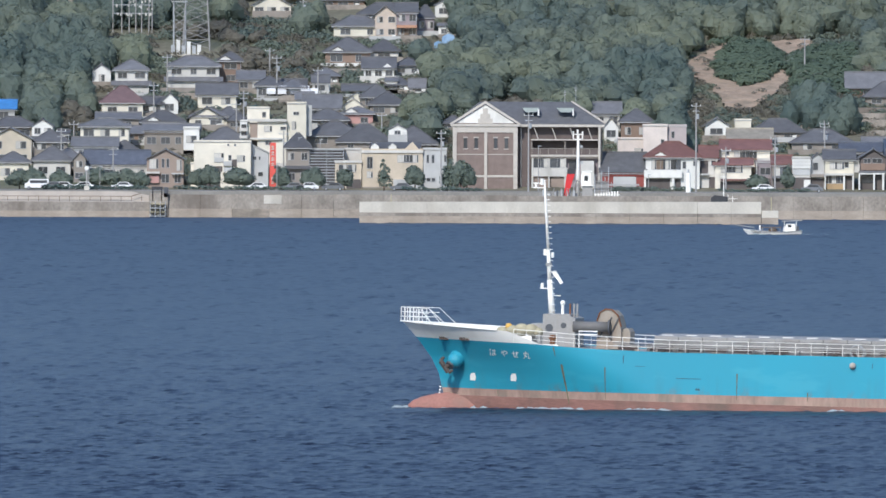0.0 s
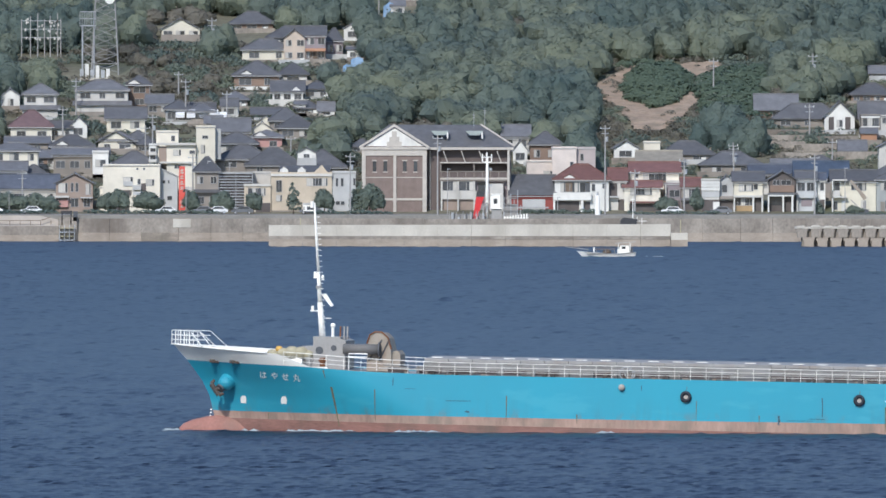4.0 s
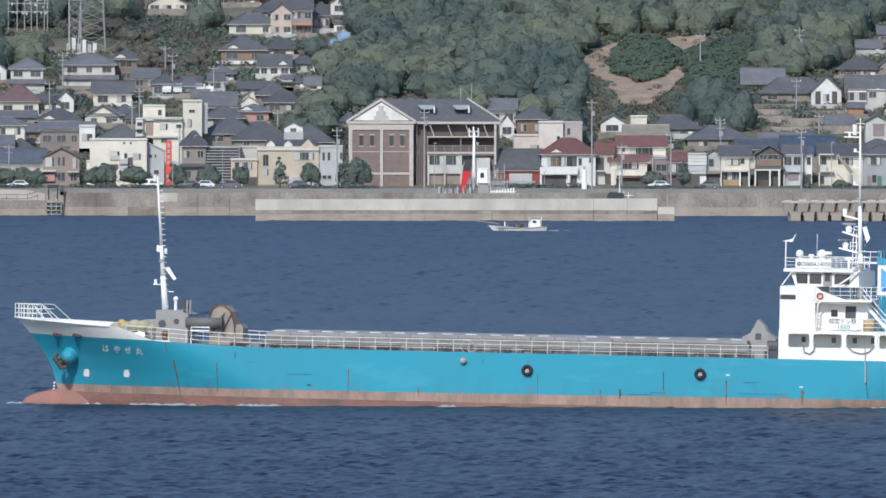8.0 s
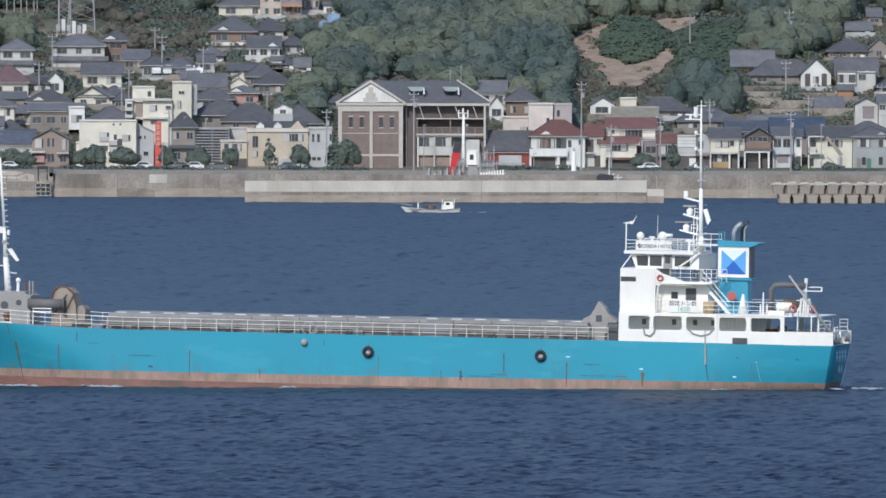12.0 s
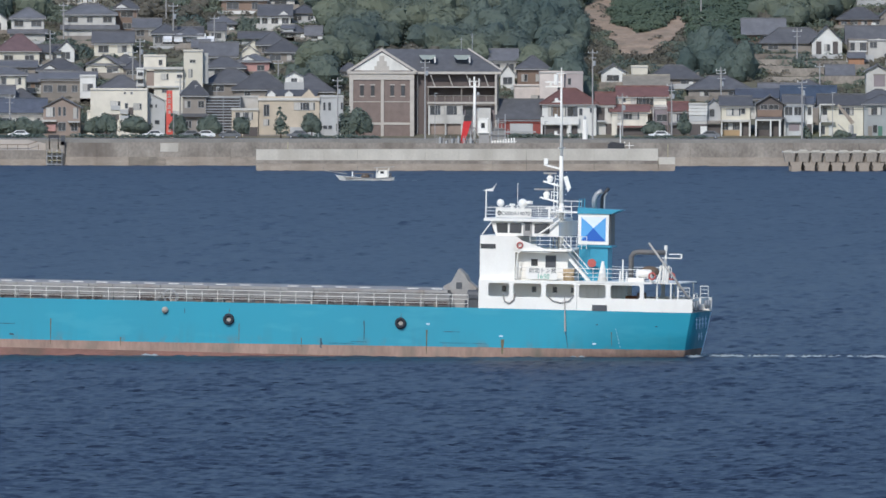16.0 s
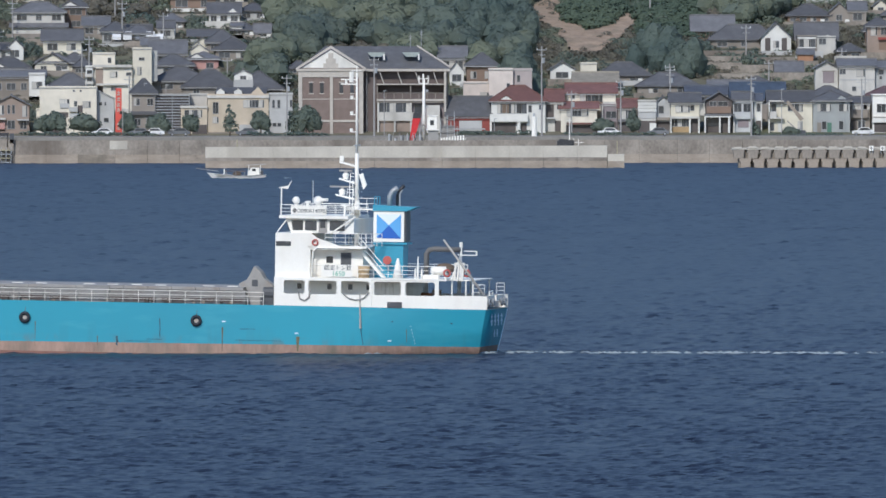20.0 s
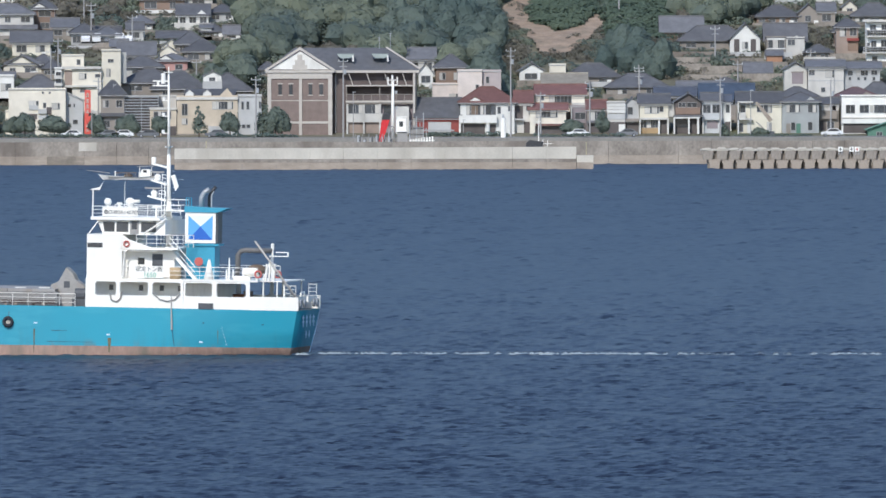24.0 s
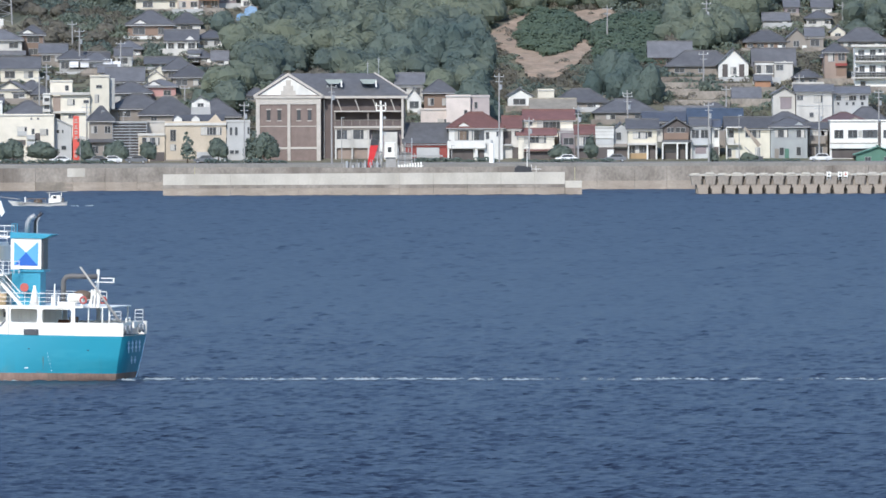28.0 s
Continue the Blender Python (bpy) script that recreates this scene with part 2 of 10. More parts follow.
def hull_paint():
    """Weathered blue topside paint: repainted patches, vertical grime runs and rust bloom above the boot line."""
    m = bpy.data.materials.new("hull_blue_paint")
    m.use_nodes = True
    nt = m.node_tree
    b = nt.nodes["Principled BSDF"]
    co = nt.nodes.new("ShaderNodeTexCoord")

    def field(scale, detail, stretch, shift, lo, hi, amount):
        mp = nt.nodes.new("ShaderNodeMapping")
        mp.inputs["Scale"].default_value, mp.inputs["Location"].default_value = stretch, shift
        nz = nt.nodes.new("ShaderNodeTexNoise")
        nz.inputs["Scale"].default_value, nz.inputs["Detail"].default_value = scale, detail
        mr = nt.nodes.new("ShaderNodeMapRange")
        mr.inputs[1].default_value, mr.inputs[2].default_value, mr.inputs[4].default_value = lo, hi, amount
        nt.links.new(co.outputs["Object"], mp.inputs[0])
        nt.links.new(mp.outputs[0], nz.inputs[0])
        nt.links.new(nz.outputs[0], mr.inputs[0])
        return mr.outputs[0]

    def blend(col, fac, other):
        mx = nt.nodes.new("ShaderNodeMix")
        mx.data_type = "RGBA"
        nt.links.new(fac, mx.inputs[0])
        if isinstance(col, tuple):
            mx.inputs[6].default_value = (*col, 1)
        else:
            nt.links.new(col, mx.inputs[6])
        mx.inputs[7].default_value = (*other, 1)
        return mx.outputs[2]

    def band(fac, z0, z1):
        """Holds a field to the strake between z1 and z0."""
        sp = nt.nodes.new("ShaderNodeSeparateXYZ")
        nt.links.new(co.outputs["Object"], sp.inputs[0])
        mr = nt.nodes.new("ShaderNodeMapRange")
        mr.inputs[1].default_value, mr.inputs[2].default_value = z0, z1
        nt.links.new(sp.outputs[2], mr.inputs[0])
        mu = nt.nodes.new("ShaderNodeMath")
        mu.operation = "MULTIPLY"
        nt.links.new(mr.outputs[0], mu.inputs[0])
        nt.links.new(fac, mu.inputs[1])
        return mu.outputs[0]
    col = blend((0.037, 0.333, 0.455), field(0.12, 5.0, (1, 1, 0.6), (3, 0, 0), 0.40, 0.64, 0.7), (0.044, 0.300, 0.410))
    col = blend(col, field(0.5, 4.0, (0.5, 1, 1.6), (9, 1, 2), 0.56, 0.66, 0.3), (0.085, 0.40, 0.50))
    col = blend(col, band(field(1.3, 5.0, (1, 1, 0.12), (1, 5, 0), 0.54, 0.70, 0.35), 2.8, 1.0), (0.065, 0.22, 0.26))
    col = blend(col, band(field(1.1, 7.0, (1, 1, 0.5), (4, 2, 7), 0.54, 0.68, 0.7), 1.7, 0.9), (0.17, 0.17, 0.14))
    nt.links.new(col, b.inputs["Base Color"])
    b.inputs["Roughness"].default_value = 0.42
    b.inputs["Specular IOR Level"].default_value = 0.45
    bp = nt.nodes.new("ShaderNodeBump")
    bp.inputs["Strength"].default_value, bp.inputs["Distance"].default_value = 0.25, 0.03
    nt.links.new(field(0.9, 2.0, (1, 1, 1), (0, 0, 0), 0.0, 1.0, 1.0), bp.inputs["Height"])
    nt.links.new(bp.outputs[0], b.inputs["Normal"])
    return m


HULL_BLUE = hull_paint()
FUNNEL_BLUE = mat("funnel_blue_paint", (0.058, 0.32, 0.46), 0.4, 0.06, 0.6, 6.0, 0.03, stain=(0.06, 0.25, 0.34), stain_amt=0.4)


def leaf_mat(name, dark, light):
    """Foliage whose leaves differ from clump to clump."""
    m = bpy.data.materials.new(name)
    m.use_nodes = True
    nt = m.node_tree
    b = nt.nodes["Principled BSDF"]
    geo = nt.nodes.new("ShaderNodeNewGeometry")
    no = nt.nodes.new("ShaderNodeTexNoise")
    no.inputs["Scale"].default_value, no.inputs["Detail"].default_value = 0.045, 5.0
    co = nt.nodes.new("ShaderNodeTexCoord")
    nt.links.new(co.outputs["Object"], no.inputs[0])
    ad = nt.nodes.new("ShaderNodeMath")
    ad.operation = "MULTIPLY_ADD"
    ad.inputs[1].default_value = 0.22
    nt.links.new(geo.outputs["Random Per Island"], ad.inputs[0])
    sc = nt.nodes.new("ShaderNodeMath")
    sc.operation = "MULTIPLY_ADD"
    sc.inputs[1].default_value, sc.inputs[2].default_value = 3.0, -1.1
    nt.links.new(no.outputs[0], sc.inputs[0])
    nt.links.new(sc.outputs[0], ad.inputs[2])
    rp = nt.nodes.new("ShaderNodeValToRGB")
    rp.color_ramp.elements[0].color, rp.color_ramp.elements[1].color = (*dark, 1), (*light, 1)
    nt.links.new(ad.outputs[0], rp.inputs[0])
    nt.links.new(rp.outputs[0], b.inputs["Base Color"])
    b.inputs["Roughness"].default_value = 0.75
    b.inputs["Specular IOR Level"].default_value = 0.2
    tr = nt.nodes.new("ShaderNodeBsdfTranslucent")
    nt.links.new(rp.outputs[0], tr.inputs[0])
    ms = nt.nodes.new("ShaderNodeMixShader")
    ms.inputs[0].default_value = 0.42
    nt.links.new(b.outputs[0], ms.inputs[1])
    nt.links.new(tr.outputs[0], ms.inputs[2])
    nt.links.new(ms.outputs[0], nt.nodes["Material Output"].inputs[0])
    MATS[name] = m
    return m


# greens pushed paler and bluer, so leaf colour carries some distance haze
LEAF = leaf_mat("broadleaf_foliage", (0.130, 0.174, 0.166), (0.242, 0.27, 0.196))
LEAF_DARK = leaf_mat("evergreen_foliage", (0.122, 0.168, 0.155), (0.19, 0.23, 0.192))
SCRUB = leaf_mat("dry_scrub_foliage", (0.165, 0.158, 0.13), (0.24, 0.222, 0.18))
SHRUB = leaf_mat("clipped_shrub_foliage", (0.11, 0.155, 0.12), (0.155, 0.20, 0.14))

# sea water
WATER = bpy.data.materials.new("sea_water")
WATER.use_nodes = True
nt = WATER.node_tree
wb = nt.nodes["Principled BSDF"]
wb.inputs["Base Color"].default_value = (0.019, 0.028, 0.052, 1)
wb.inputs["Roughness"].default_value = 0.40
wb.inputs["Specular IOR Level"].default_value = 0.22
wb.inputs["IOR"].default_value = 1.33
wco = nt.nodes.new("ShaderNodeTexCoord")
heights = []
for sx, sy, scl, det, amp in ((1.0, 0.5, 1.6, 3.0, 0.5), (1.0, 0.6, 4.5, 2.0, 0.12)):
    mp = nt.nodes.new("ShaderNodeMapping")
    mp.inputs["Scale"].default_value = (sx, sy, 1)
    mp.inputs["Rotation"].default_value = (0, 0, radians(12))
    nz = nt.nodes.new("ShaderNodeTexNoise")
    nz.inputs["Scale"].default_value, nz.inputs["Detail"].default_value = scl, det
    nt.links.new(wco.outputs["Object"], mp.inputs[0])
    nt.links.new(mp.outputs[0], nz.inputs[0])
    mu = nt.nodes.new("ShaderNodeMath")
    mu.operation = "MULTIPLY"
    mu.inputs[1].default_value = amp
    nt.links.new(nz.outputs[0], mu.inputs[0])
    heights.append(mu.outputs[0])
tot = heights[0]
for hgt in heights[1:]:
    ad = nt.nodes.new("ShaderNodeMath")
    ad.operation = "ADD"
    nt.links.new(tot, ad.inputs[0])
    nt.links.new(hgt, ad.inputs[1])
    tot = ad.outputs[0]
wbump = nt.nodes.new("ShaderNodeBump")
wbump.inputs["Strength"].default_value, wbump.inputs["Distance"].default_value = 0.5, 0.12
nt.links.new(tot, wbump.inputs["Height"])
nt.links.new(wbump.outputs[0], wb.inputs["Normal"])


# ---------------------------------------------------------------- mesh helpers
class Geo:
    """Collects vertices and faces of one mesh."""

    def __init__(self):
        self.v, self.f = [], []

    def poly(self, pts):
        n = len(self.v)
        self.v += [tuple(p) for p in pts]
        self.f.append(tuple(range(n, n + len(pts))))
        return self

    def box(self, x0, x1, y0, y1, z0, z1):
        n = len(self.v)
        self.v += [(x0, y0, z0), (x1, y0, z0), (x1, y1, z0), (x0, y1, z0), (x0, y0, z1), (x1, y0, z1), (x1, y1, z1), (x0, y1, z1)]
        self.f += [tuple(n + i for i in q) for q in ((0, 3, 2, 1), (4, 5, 6, 7), (0, 1, 5, 4), (1, 2, 6, 5), (2, 3, 7, 6), (3, 0, 4, 7))]
        return self

    def prism(self, pts, shift):
        """A polygon drawn out along shift."""
        n, k = len(self.v), len(pts)
        s = Vector(shift)
        self.v += [tuple(p) for p in pts] + [tuple(Vector(p) + s) for p in pts]
        self.f.append(tuple(range(n + k - 1, n - 1, -1)))
        self.f.append(tuple(range(n + k, n + 2 * k)))
        for i in range(k):
            j = (i + 1) % k
            self.f.append((n + i, n + j, n + k + j, n + k + i))
        return self

    def rod(self, a, b, r0, r1=None, n=8):
        a, b = Vector(a), Vector(b)
        r1 = r0 if r1 is None else r1
        w = (b - a).normalized()
        u = w.orthogonal().normalized()
        t = w.cross(u)
        k = len(self.v)
        for p, r in ((a, r0), (b, r1)):
            self.v += [tuple(p + (u * math.cos(6.28319 * i / n) + t * math.sin(6.28319 * i / n)) * r) for i in range(n)]
        for i in range(n):
            j = (i + 1) % n
            self.f.append((k + i, k + j, k + n + j, k + n + i))
        self.f += [tuple(range(k + n - 1, k - 1, -1)), tuple(range(k + n, k + 2 * n))]
        return self

    def path(self, pts, r, n=7):
        """A bent pipe through points, in one skin."""
        pts = [Vector(p) for p in pts]
        k = len(self.v)
        u = None
        for i, p in enumerate(pts):
            w = (pts[min(i + 1, len(pts) - 1)] - pts[max(i - 1, 0)]).normalized()
            u = w.orthogonal().normalized() if u is None else (u - w * u.dot(w)).normalized()
            t = w.cross(u)
            self.v += [tuple(p + (u * math.cos(6.28319 * j / n) + t * math.sin(6.28319 * j / n)) * r) for j in range(n)]
        for i in range(len(pts) - 1):
            for j in range(n):
                m = (j + 1) % n
                self.f.append((k + i * n + j, k + i * n + m, k + (i + 1) * n + m, k + (i + 1) * n + j))
        e = k + (len(pts) - 1) * n
        self.f += [tuple(range(k + n - 1, k - 1, -1)), tuple(range(e, e + n))]
        return self

    def lathe(self, axis, prof, n=14, centre=(0, 0, 0)):
        """A turned body: prof holds (along, radius); axis is x, y or z."""
        k = len(self.v)
        c = Vector(centre)
        for h, r in prof:
            for i in range(n):
                a = 6.28319 * i / n
                p = (h, r * math.cos(a), r * math.sin(a))
                p = {"x": p, "y": (p[1], p[0], p[2]), "z": (p[1], p[2], p[0])}[axis]
                self.v.append(tuple(c + Vector(p)))
        for m in range(len(prof) - 1):
            for i in range(n):
                j = (i + 1) % n
                self.f.append((k + m * n + i, k + m * n + j, k + (m + 1) * n + j, k + (m + 1) * n + i))
        self.f += [tuple(k + i for i in range(n)), tuple(k + (len(prof) - 1) * n + i for i in range(n))]
        return self

    def ball(self, c, r, n=12, m=7, squash=1.0):
        return self.lathe("z", [(-r * math.cos(math.pi * i / m) * squash, max(0.001, r * math.sin(math.pi * i / m))) for i in range(m + 1)], n, c)

    def torus(self, c, R, r, axis="y", n=20, m=8):
        k = len(self.v)
        c = Vector(c)
        for i in range(n):
            a = 6.28319 * i / n
            for j in range(m):
                b = 6.28319 * j / m
                q, h = R + r * math.cos(b), r * math.sin(b)
                p = {"y": (q * math.cos(a), h, q * math.sin(a)), "z": (q * math.cos(a), q * math.sin(a), h), "x": (h, q * math.cos(a), q * math.sin(a))}[axis]
                self.v.append(tuple(c + Vector(p)))
        for i in range(n):
            for j in range(m):
                self.f.append((k + i * m + j, k + ((i + 1) % n) * m + j, k + ((i + 1) % n) * m + (j + 1) % m, k + i * m + (j + 1) % m))
        return self

    def mesh(self, name, material, smooth=False):
        me = bpy.data.meshes.new(name)
        me.from_pydata(self.v, [], self.f)
        me.materials.append(material)
        bm = bmesh.new()
        bm.from_mesh(me)
        bmesh.ops.recalc_face_normals(bm, faces=bm.faces)
        bm.to_mesh(me)
        bm.free()
        if smooth:
            me.polygons.foreach_set("use_smooth", [True] * len(me.polygons))
        return me


def part(name, geo, material, parent=None, label="", smooth=False):
    """Links a mesh as one object, under a thing or a part."""
    me = geo if isinstance(geo, bpy.types.Mesh) else geo.mesh(name, material, smooth)
    ob = new(name, me)
    if parent is not None:
        ob.parent = parent
    if label:
        ob["label"] = label
    return ob


def empty(name, x=0, y=0, z=0, rz=0):
    ob = new(name)
    ob.empty_display_size = 0.3
    ob.matrix_world = pose(x, y, z, 0, 0, rz)
    return ob


# ---------------------------------------------------------------- land and water
KNOTS = ((3000, -3.0), (3036, -3.0), (3043, -3.0), (3046, 4.4), (3078, 4.8), (3100, 8.0), (3130, 13.5), (3170, 21.0), (3230, 31.0), (3300, 42.0), (3400, 58.0), (3500, 75.0), (3700, 100.0), (4200, 130.0), (4600, 140.0))


def ground_z(y):
    return float(np.interp(y, [k[0] for k in KNOTS], [k[1] for k in KNOTS]))


def build_ground():
    xs = np.concatenate([np.linspace(-1500, -160, 24), np.linspace(-150, 200, 88), np.linspace(210, 1500, 24)])
    ys = np.concatenate([[3036, 3043, 3046, 3060, 3078], np.linspace(3084, 3460, 95), np.linspace(3480, 4600, 24)])
    v = [(x, y, ground_z(y) + (0.5 * noise.noise(Vector((x * 0.05, y * 0.05, 0))) if y > 3095 else 0) + (18 * noise.noise(Vector((x * 0.004, y * 0.004, 3))) if y > 3480 else 0)) for y in ys for x in xs]
    n = len(xs)
    f = [(j * n + i, j * n + i + 1, (j + 1) * n + i + 1, (j + 1) * n + i) for j in range(len(ys) - 1) for i in range(n - 1)]
    me = bpy.data.meshes.new("ground")
    me.from_pydata(v, [], f)
    me.materials.append(HILL)
    me.polygons.foreach_set("use_smooth", [True] * len(me.polygons))
    ob = new("ground", me)
    tagged(ob, "hillside ground of dry grass and scrub behind the harbour", "ground", kind="structure")
    return ob


def build_water():
    """One sheet of sea: wind waves in the strait, running out flat to all sides."""
    rng = np.random.default_rng(12)
    ys = [840.0]
    while ys[-1] < 3036:
        ys.append(ys[-1] + min(1.5, max(0.5, ys[-1] ** 2 / 1.8e6)))
    ys = np.array(ys)
    cols = 250
    u = np.linspace(0, 1, cols)
    left, right = -0.031 * ys - 6, 0.0425 * ys + 16
    X = left[:, None] + (right - left)[:, None] * u[None, :]
    Y = np.repeat(ys[:, None], cols, 1)
    Y += rng.uniform(-0.2, 0.2, Y.shape)
    Z = np.zeros_like(X)
    for _ in range(46):
        lam = math.exp(rng.uniform(math.log(0.8), math.log(2.4)))
        ang = rng.normal(0.25, 0.55)
        k = 2 * math.pi / lam
        ph = k * (X * math.sin(ang) + Y * math.cos(ang)) + rng.uniform(0, 6.28)
        Z += WAVE * lam ** 0.9 * (np.sin(ph) + 0.25 * np.sin(2 * ph + 0.6))
    gust = np.zeros_like(X)
    for _ in range(14):
        lx, ly = rng.uniform(15, 60), rng.uniform(40, 260)
        gust += np.sin(2 * math.pi * (X / lx + Y / ly * rng.choice((-1, 1))) + rng.uniform(0, 6.28))
    Z *= 1.0 + 0.025 * gust
    fade = np.minimum(1, np.minimum(u, 1 - u)[None, :] * 30) * np.clip((ys - 840) / 12, 0, 1)[:, None] * np.clip((3036 - ys) / 6, 0, 1)[:, None]
    Z *= fade * (1 + 0.45 * np.clip((ys - 1250) / 900, 0, 1))[:, None]      # a little rougher past the ship's track
    n, m = cols, len(ys)
    v = np.stack([X, Y, Z], 2).reshape(-1, 3)
    idx = np.arange(n * m).reshape(m, n)
    q = np.stack([idx[:-1, :-1], idx[:-1, 1:], idx[1:, 1:], idx[1:, :-1]], 2).reshape(-1, 4)
    far = np.array([(-6000, -800, 0), (6000, -800, 0), (6000, 3060, 0), (-6000, 3060, 0)], float)
    o = len(v)
    v = np.concatenate([v, far])
    a, b, c, d = idx[0, 0], idx[0, -1], idx[-1, -1], idx[-1, 0]
    q = np.concatenate([q, np.array([(o, o + 1, b, a), (o + 1, o + 2, c, b), (o + 2, o + 3, d, c), (o + 3, o, a, d)])])
    me = bpy.data.meshes.new("water")
    me.vertices.add(len(v))
    me.vertices.foreach_set("co", v.astype(np.float32).ravel())
    me.loops.add(4 * len(q))
    me.loops.foreach_set("vertex_index", q.astype(np.int32).ravel())
    me.polygons.add(len(q))
    me.polygons.foreach_set("loop_start", np.arange(0, 4 * len(q), 4, dtype=np.int32))
    me.polygons.foreach_set("use_smooth", np.ones(len(q), bool))
    me.update(calc_edges=True)
    me.materials.append(WATER)
    w = new("water", me)
    tagged(w, "dark blue choppy sea water of the strait", "water", kind="structure")
    return w


WAVE = 0.0066      # height of the wind chop
build_ground()
water = build_water()


# ---------------------------------------------------------------- quay, sea walls, breakwater
def build_quay():
    # paved strip along the harbour, behind the sea wall
    q = part("pavement", Geo().box(-1500, 1500, 3043.2, 3079, 3.0, 4.75), PAVE)
    tagged(q, "grey paved quayside road along the harbour", "pavement", kind="structure")
    # main sea wall, cast in bays
    wall = empty("sea_wall", 0, 3042, 0)
    tagged(wall, "weathered grey concrete sea wall with a dark tide line", "sea wall", kind="structure")
    rnd = random.Random(4)
    x = -49.4
    while x < 130:
        w = 6.0 + rnd.uniform(-0.5, 0.8)
        part("wall_bay", Geo().box(x + 0.02, x + w - 0.02, 0, 1.3, 1.55, 4.15 + rnd.uniform(-0.06, 0.06)), CONC, wall)
        part("wall_foot", Geo().box(x + 0.02, x + w - 0.02, -0.25, 1.3, -2, 1.55), CONC_TIDE if rnd.random() < 0.6 else CONC_WET, wall)
        x += w
    part("white_panel", Geo().box(-32.2, -29.0, -0.06, 0.0, 2.5, 4.05), CONC_LIGHT, wall, "pale patch of new concrete")
    # promenade section with parapet and railing
    prom = empty("promenade_wall", 0, 3042, 0)
    tagged(prom, "promenade sea wall with a pale parapet and a railing", "sea wall", kind="structure")
    part("lower_wall", Geo().box(-160, -52.8, -0.1, 1.3, -2, 2.75), CONC, prom)
    part("tide_band", Geo().box(-160, -52.8, -0.3, -0.1, -2, 1.1), CONC_TIDE, prom)
    part("parapet", Geo().prism([(-160, 0.9, 2.75), (-52.8, 0.9, 2.75), (-52.8, 0.9, 3.9), (-56.0, 0.9, 4.6), (-160, 0.9, 4.6)], (0, 0.35, 0)), PARAPET, prom)
    part("ledge", Geo().box(-160, -52.8, -0.1, 0.9, 2.75, 2.9), PARAPET, prom)
    x = -130.0
    while x < -54:
        part("rail_post", Geo().box(x, x + 0.1, 0.0, 0.1, 2.9, 3.75), WOOD, prom)
        x += 1.85
    part("top_rail", Geo().box(-130, -56, 0.0, 0.1, 3.68, 3.78), WOOD, prom)
    part("top_rail_end", Geo().rod((-56, 0.05, 3.73), (-54.3, 0.05, 4.3), 0.06), WOOD, prom)
    # landing stage with a ladder-like steel frame
    st = empty("landing_stage", -51.2, 3040.6, 0)
    tagged(st, "rusty steel landing stage with yellow gratings at the sea wall", "landing stage")
    part("backing", Geo().box(-1.6, 1.8, 0.6, 2.0, -2, 4.3), CONC, st)
    for k in range(4):
        part("grating", Geo().box(-1.4, 1.4, -0.3, 0.55, 0.15 + k * 0.72, 0.3 + k * 0.72), TARP if k in (1, 3) else STEEL, st)
    for xx in (-1.35, -0.45, 0.45, 1.35):
        part("upright", Geo().box(xx - 0.06, xx + 0.06, -0.3, -0.18, -1, 2.9), STEEL, st)
    part("gantry", Geo().box(-1.0, -0.8, 0.6, 0.8, 2.9, 5.0).box(0.6, 0.8, 0.6, 0.8, 2.9, 5.0).box(-1.1, 0.9, 0.5, 0.9, 4.9, 5.5), DARK_STEEL, st, "dark steel gantry head")
    part("gate_box", Geo().box(1.1, 1.9, 0.6, 1.2, 3.6, 5.4), DARK_GREY, st)
    # detached breakwater
    bw = empty("breakwater", 20.2, 2933, 0)
    tagged(bw, "long pale concrete breakwater with a brown tidal foot", "breakwater")
    x, k = -34.7, 0
    while x < 34.8:
        w = min(5.85, 34.85 - x)
        part("cap_segment", Geo().prism([(x + 0.012, 0, 1.85), (x + w - 0.012, 0, 1.85), (x + w - 0.012, 0, 3.72 + 0.0028 * (x + 34.7)), (x + 0.012, 0, 3.7 + 0.0028 * (x + 34.7))], (0, 3.2, 0)), CONC_LIGHT, bw)
        part("foot_segment", Geo().box(x + 0.02, x + w - 0.02, -0.35, 4.0, -3, 1.25), CONC_TIDE, bw)
        part("foot_ledge", Geo().box(x + 0.02, x + w - 0.02, -0.3, 4.0, 1.27, 1.8), CONC, bw)
        x += w
        k += 1
    part("low_end", Geo().box(34.9, 37.8, 0.1, 3.6, 1.2, 2.4), CONC_LIGHT, bw)
    part("low_end_foot", Geo().box(34.9, 37.8, -0.2, 3.8, -3, 1.2), CONC_TIDE, bw)
    for px in (-29.2, 36.6):
        part("marker_post", Geo().rod((px, 1.5, 2.3), (px, 1.5, 5.0 if px < 0 else 4.7), 0.09), TARP, bw, "yellow-brown marker post")
    # wave-breaking blocks in line with the breakwater: two staggered courses under a slab
    blk = empty("wave_breaker", 77.0, 2934, 0)
    tagged(blk, "pier of stacked concrete wave-breaking blocks with dark gaps", "breakwater")
    part("deck_slab", Geo().box(-0.3, 58, 0.2, 6, 3.15, 3.45), CONC_LIGHT, blk)
    part("core", Geo().box(0.8, 58, 0.9, 6, -3, 3.15), CONC, blk)
    upper = Geo().prism([(-0.95, 0, 3.12), (0.95, 0, 3.12), (1.0, 0, 2.75), (0.86, 0, 2.5), (0.84, 0, 1.62), (-0.8, 0, 1.62), (-0.84, 0, 2.45), (-1.0, 0, 2.7)], (0, 3.2, 0)).mesh("block_upper", CONC)
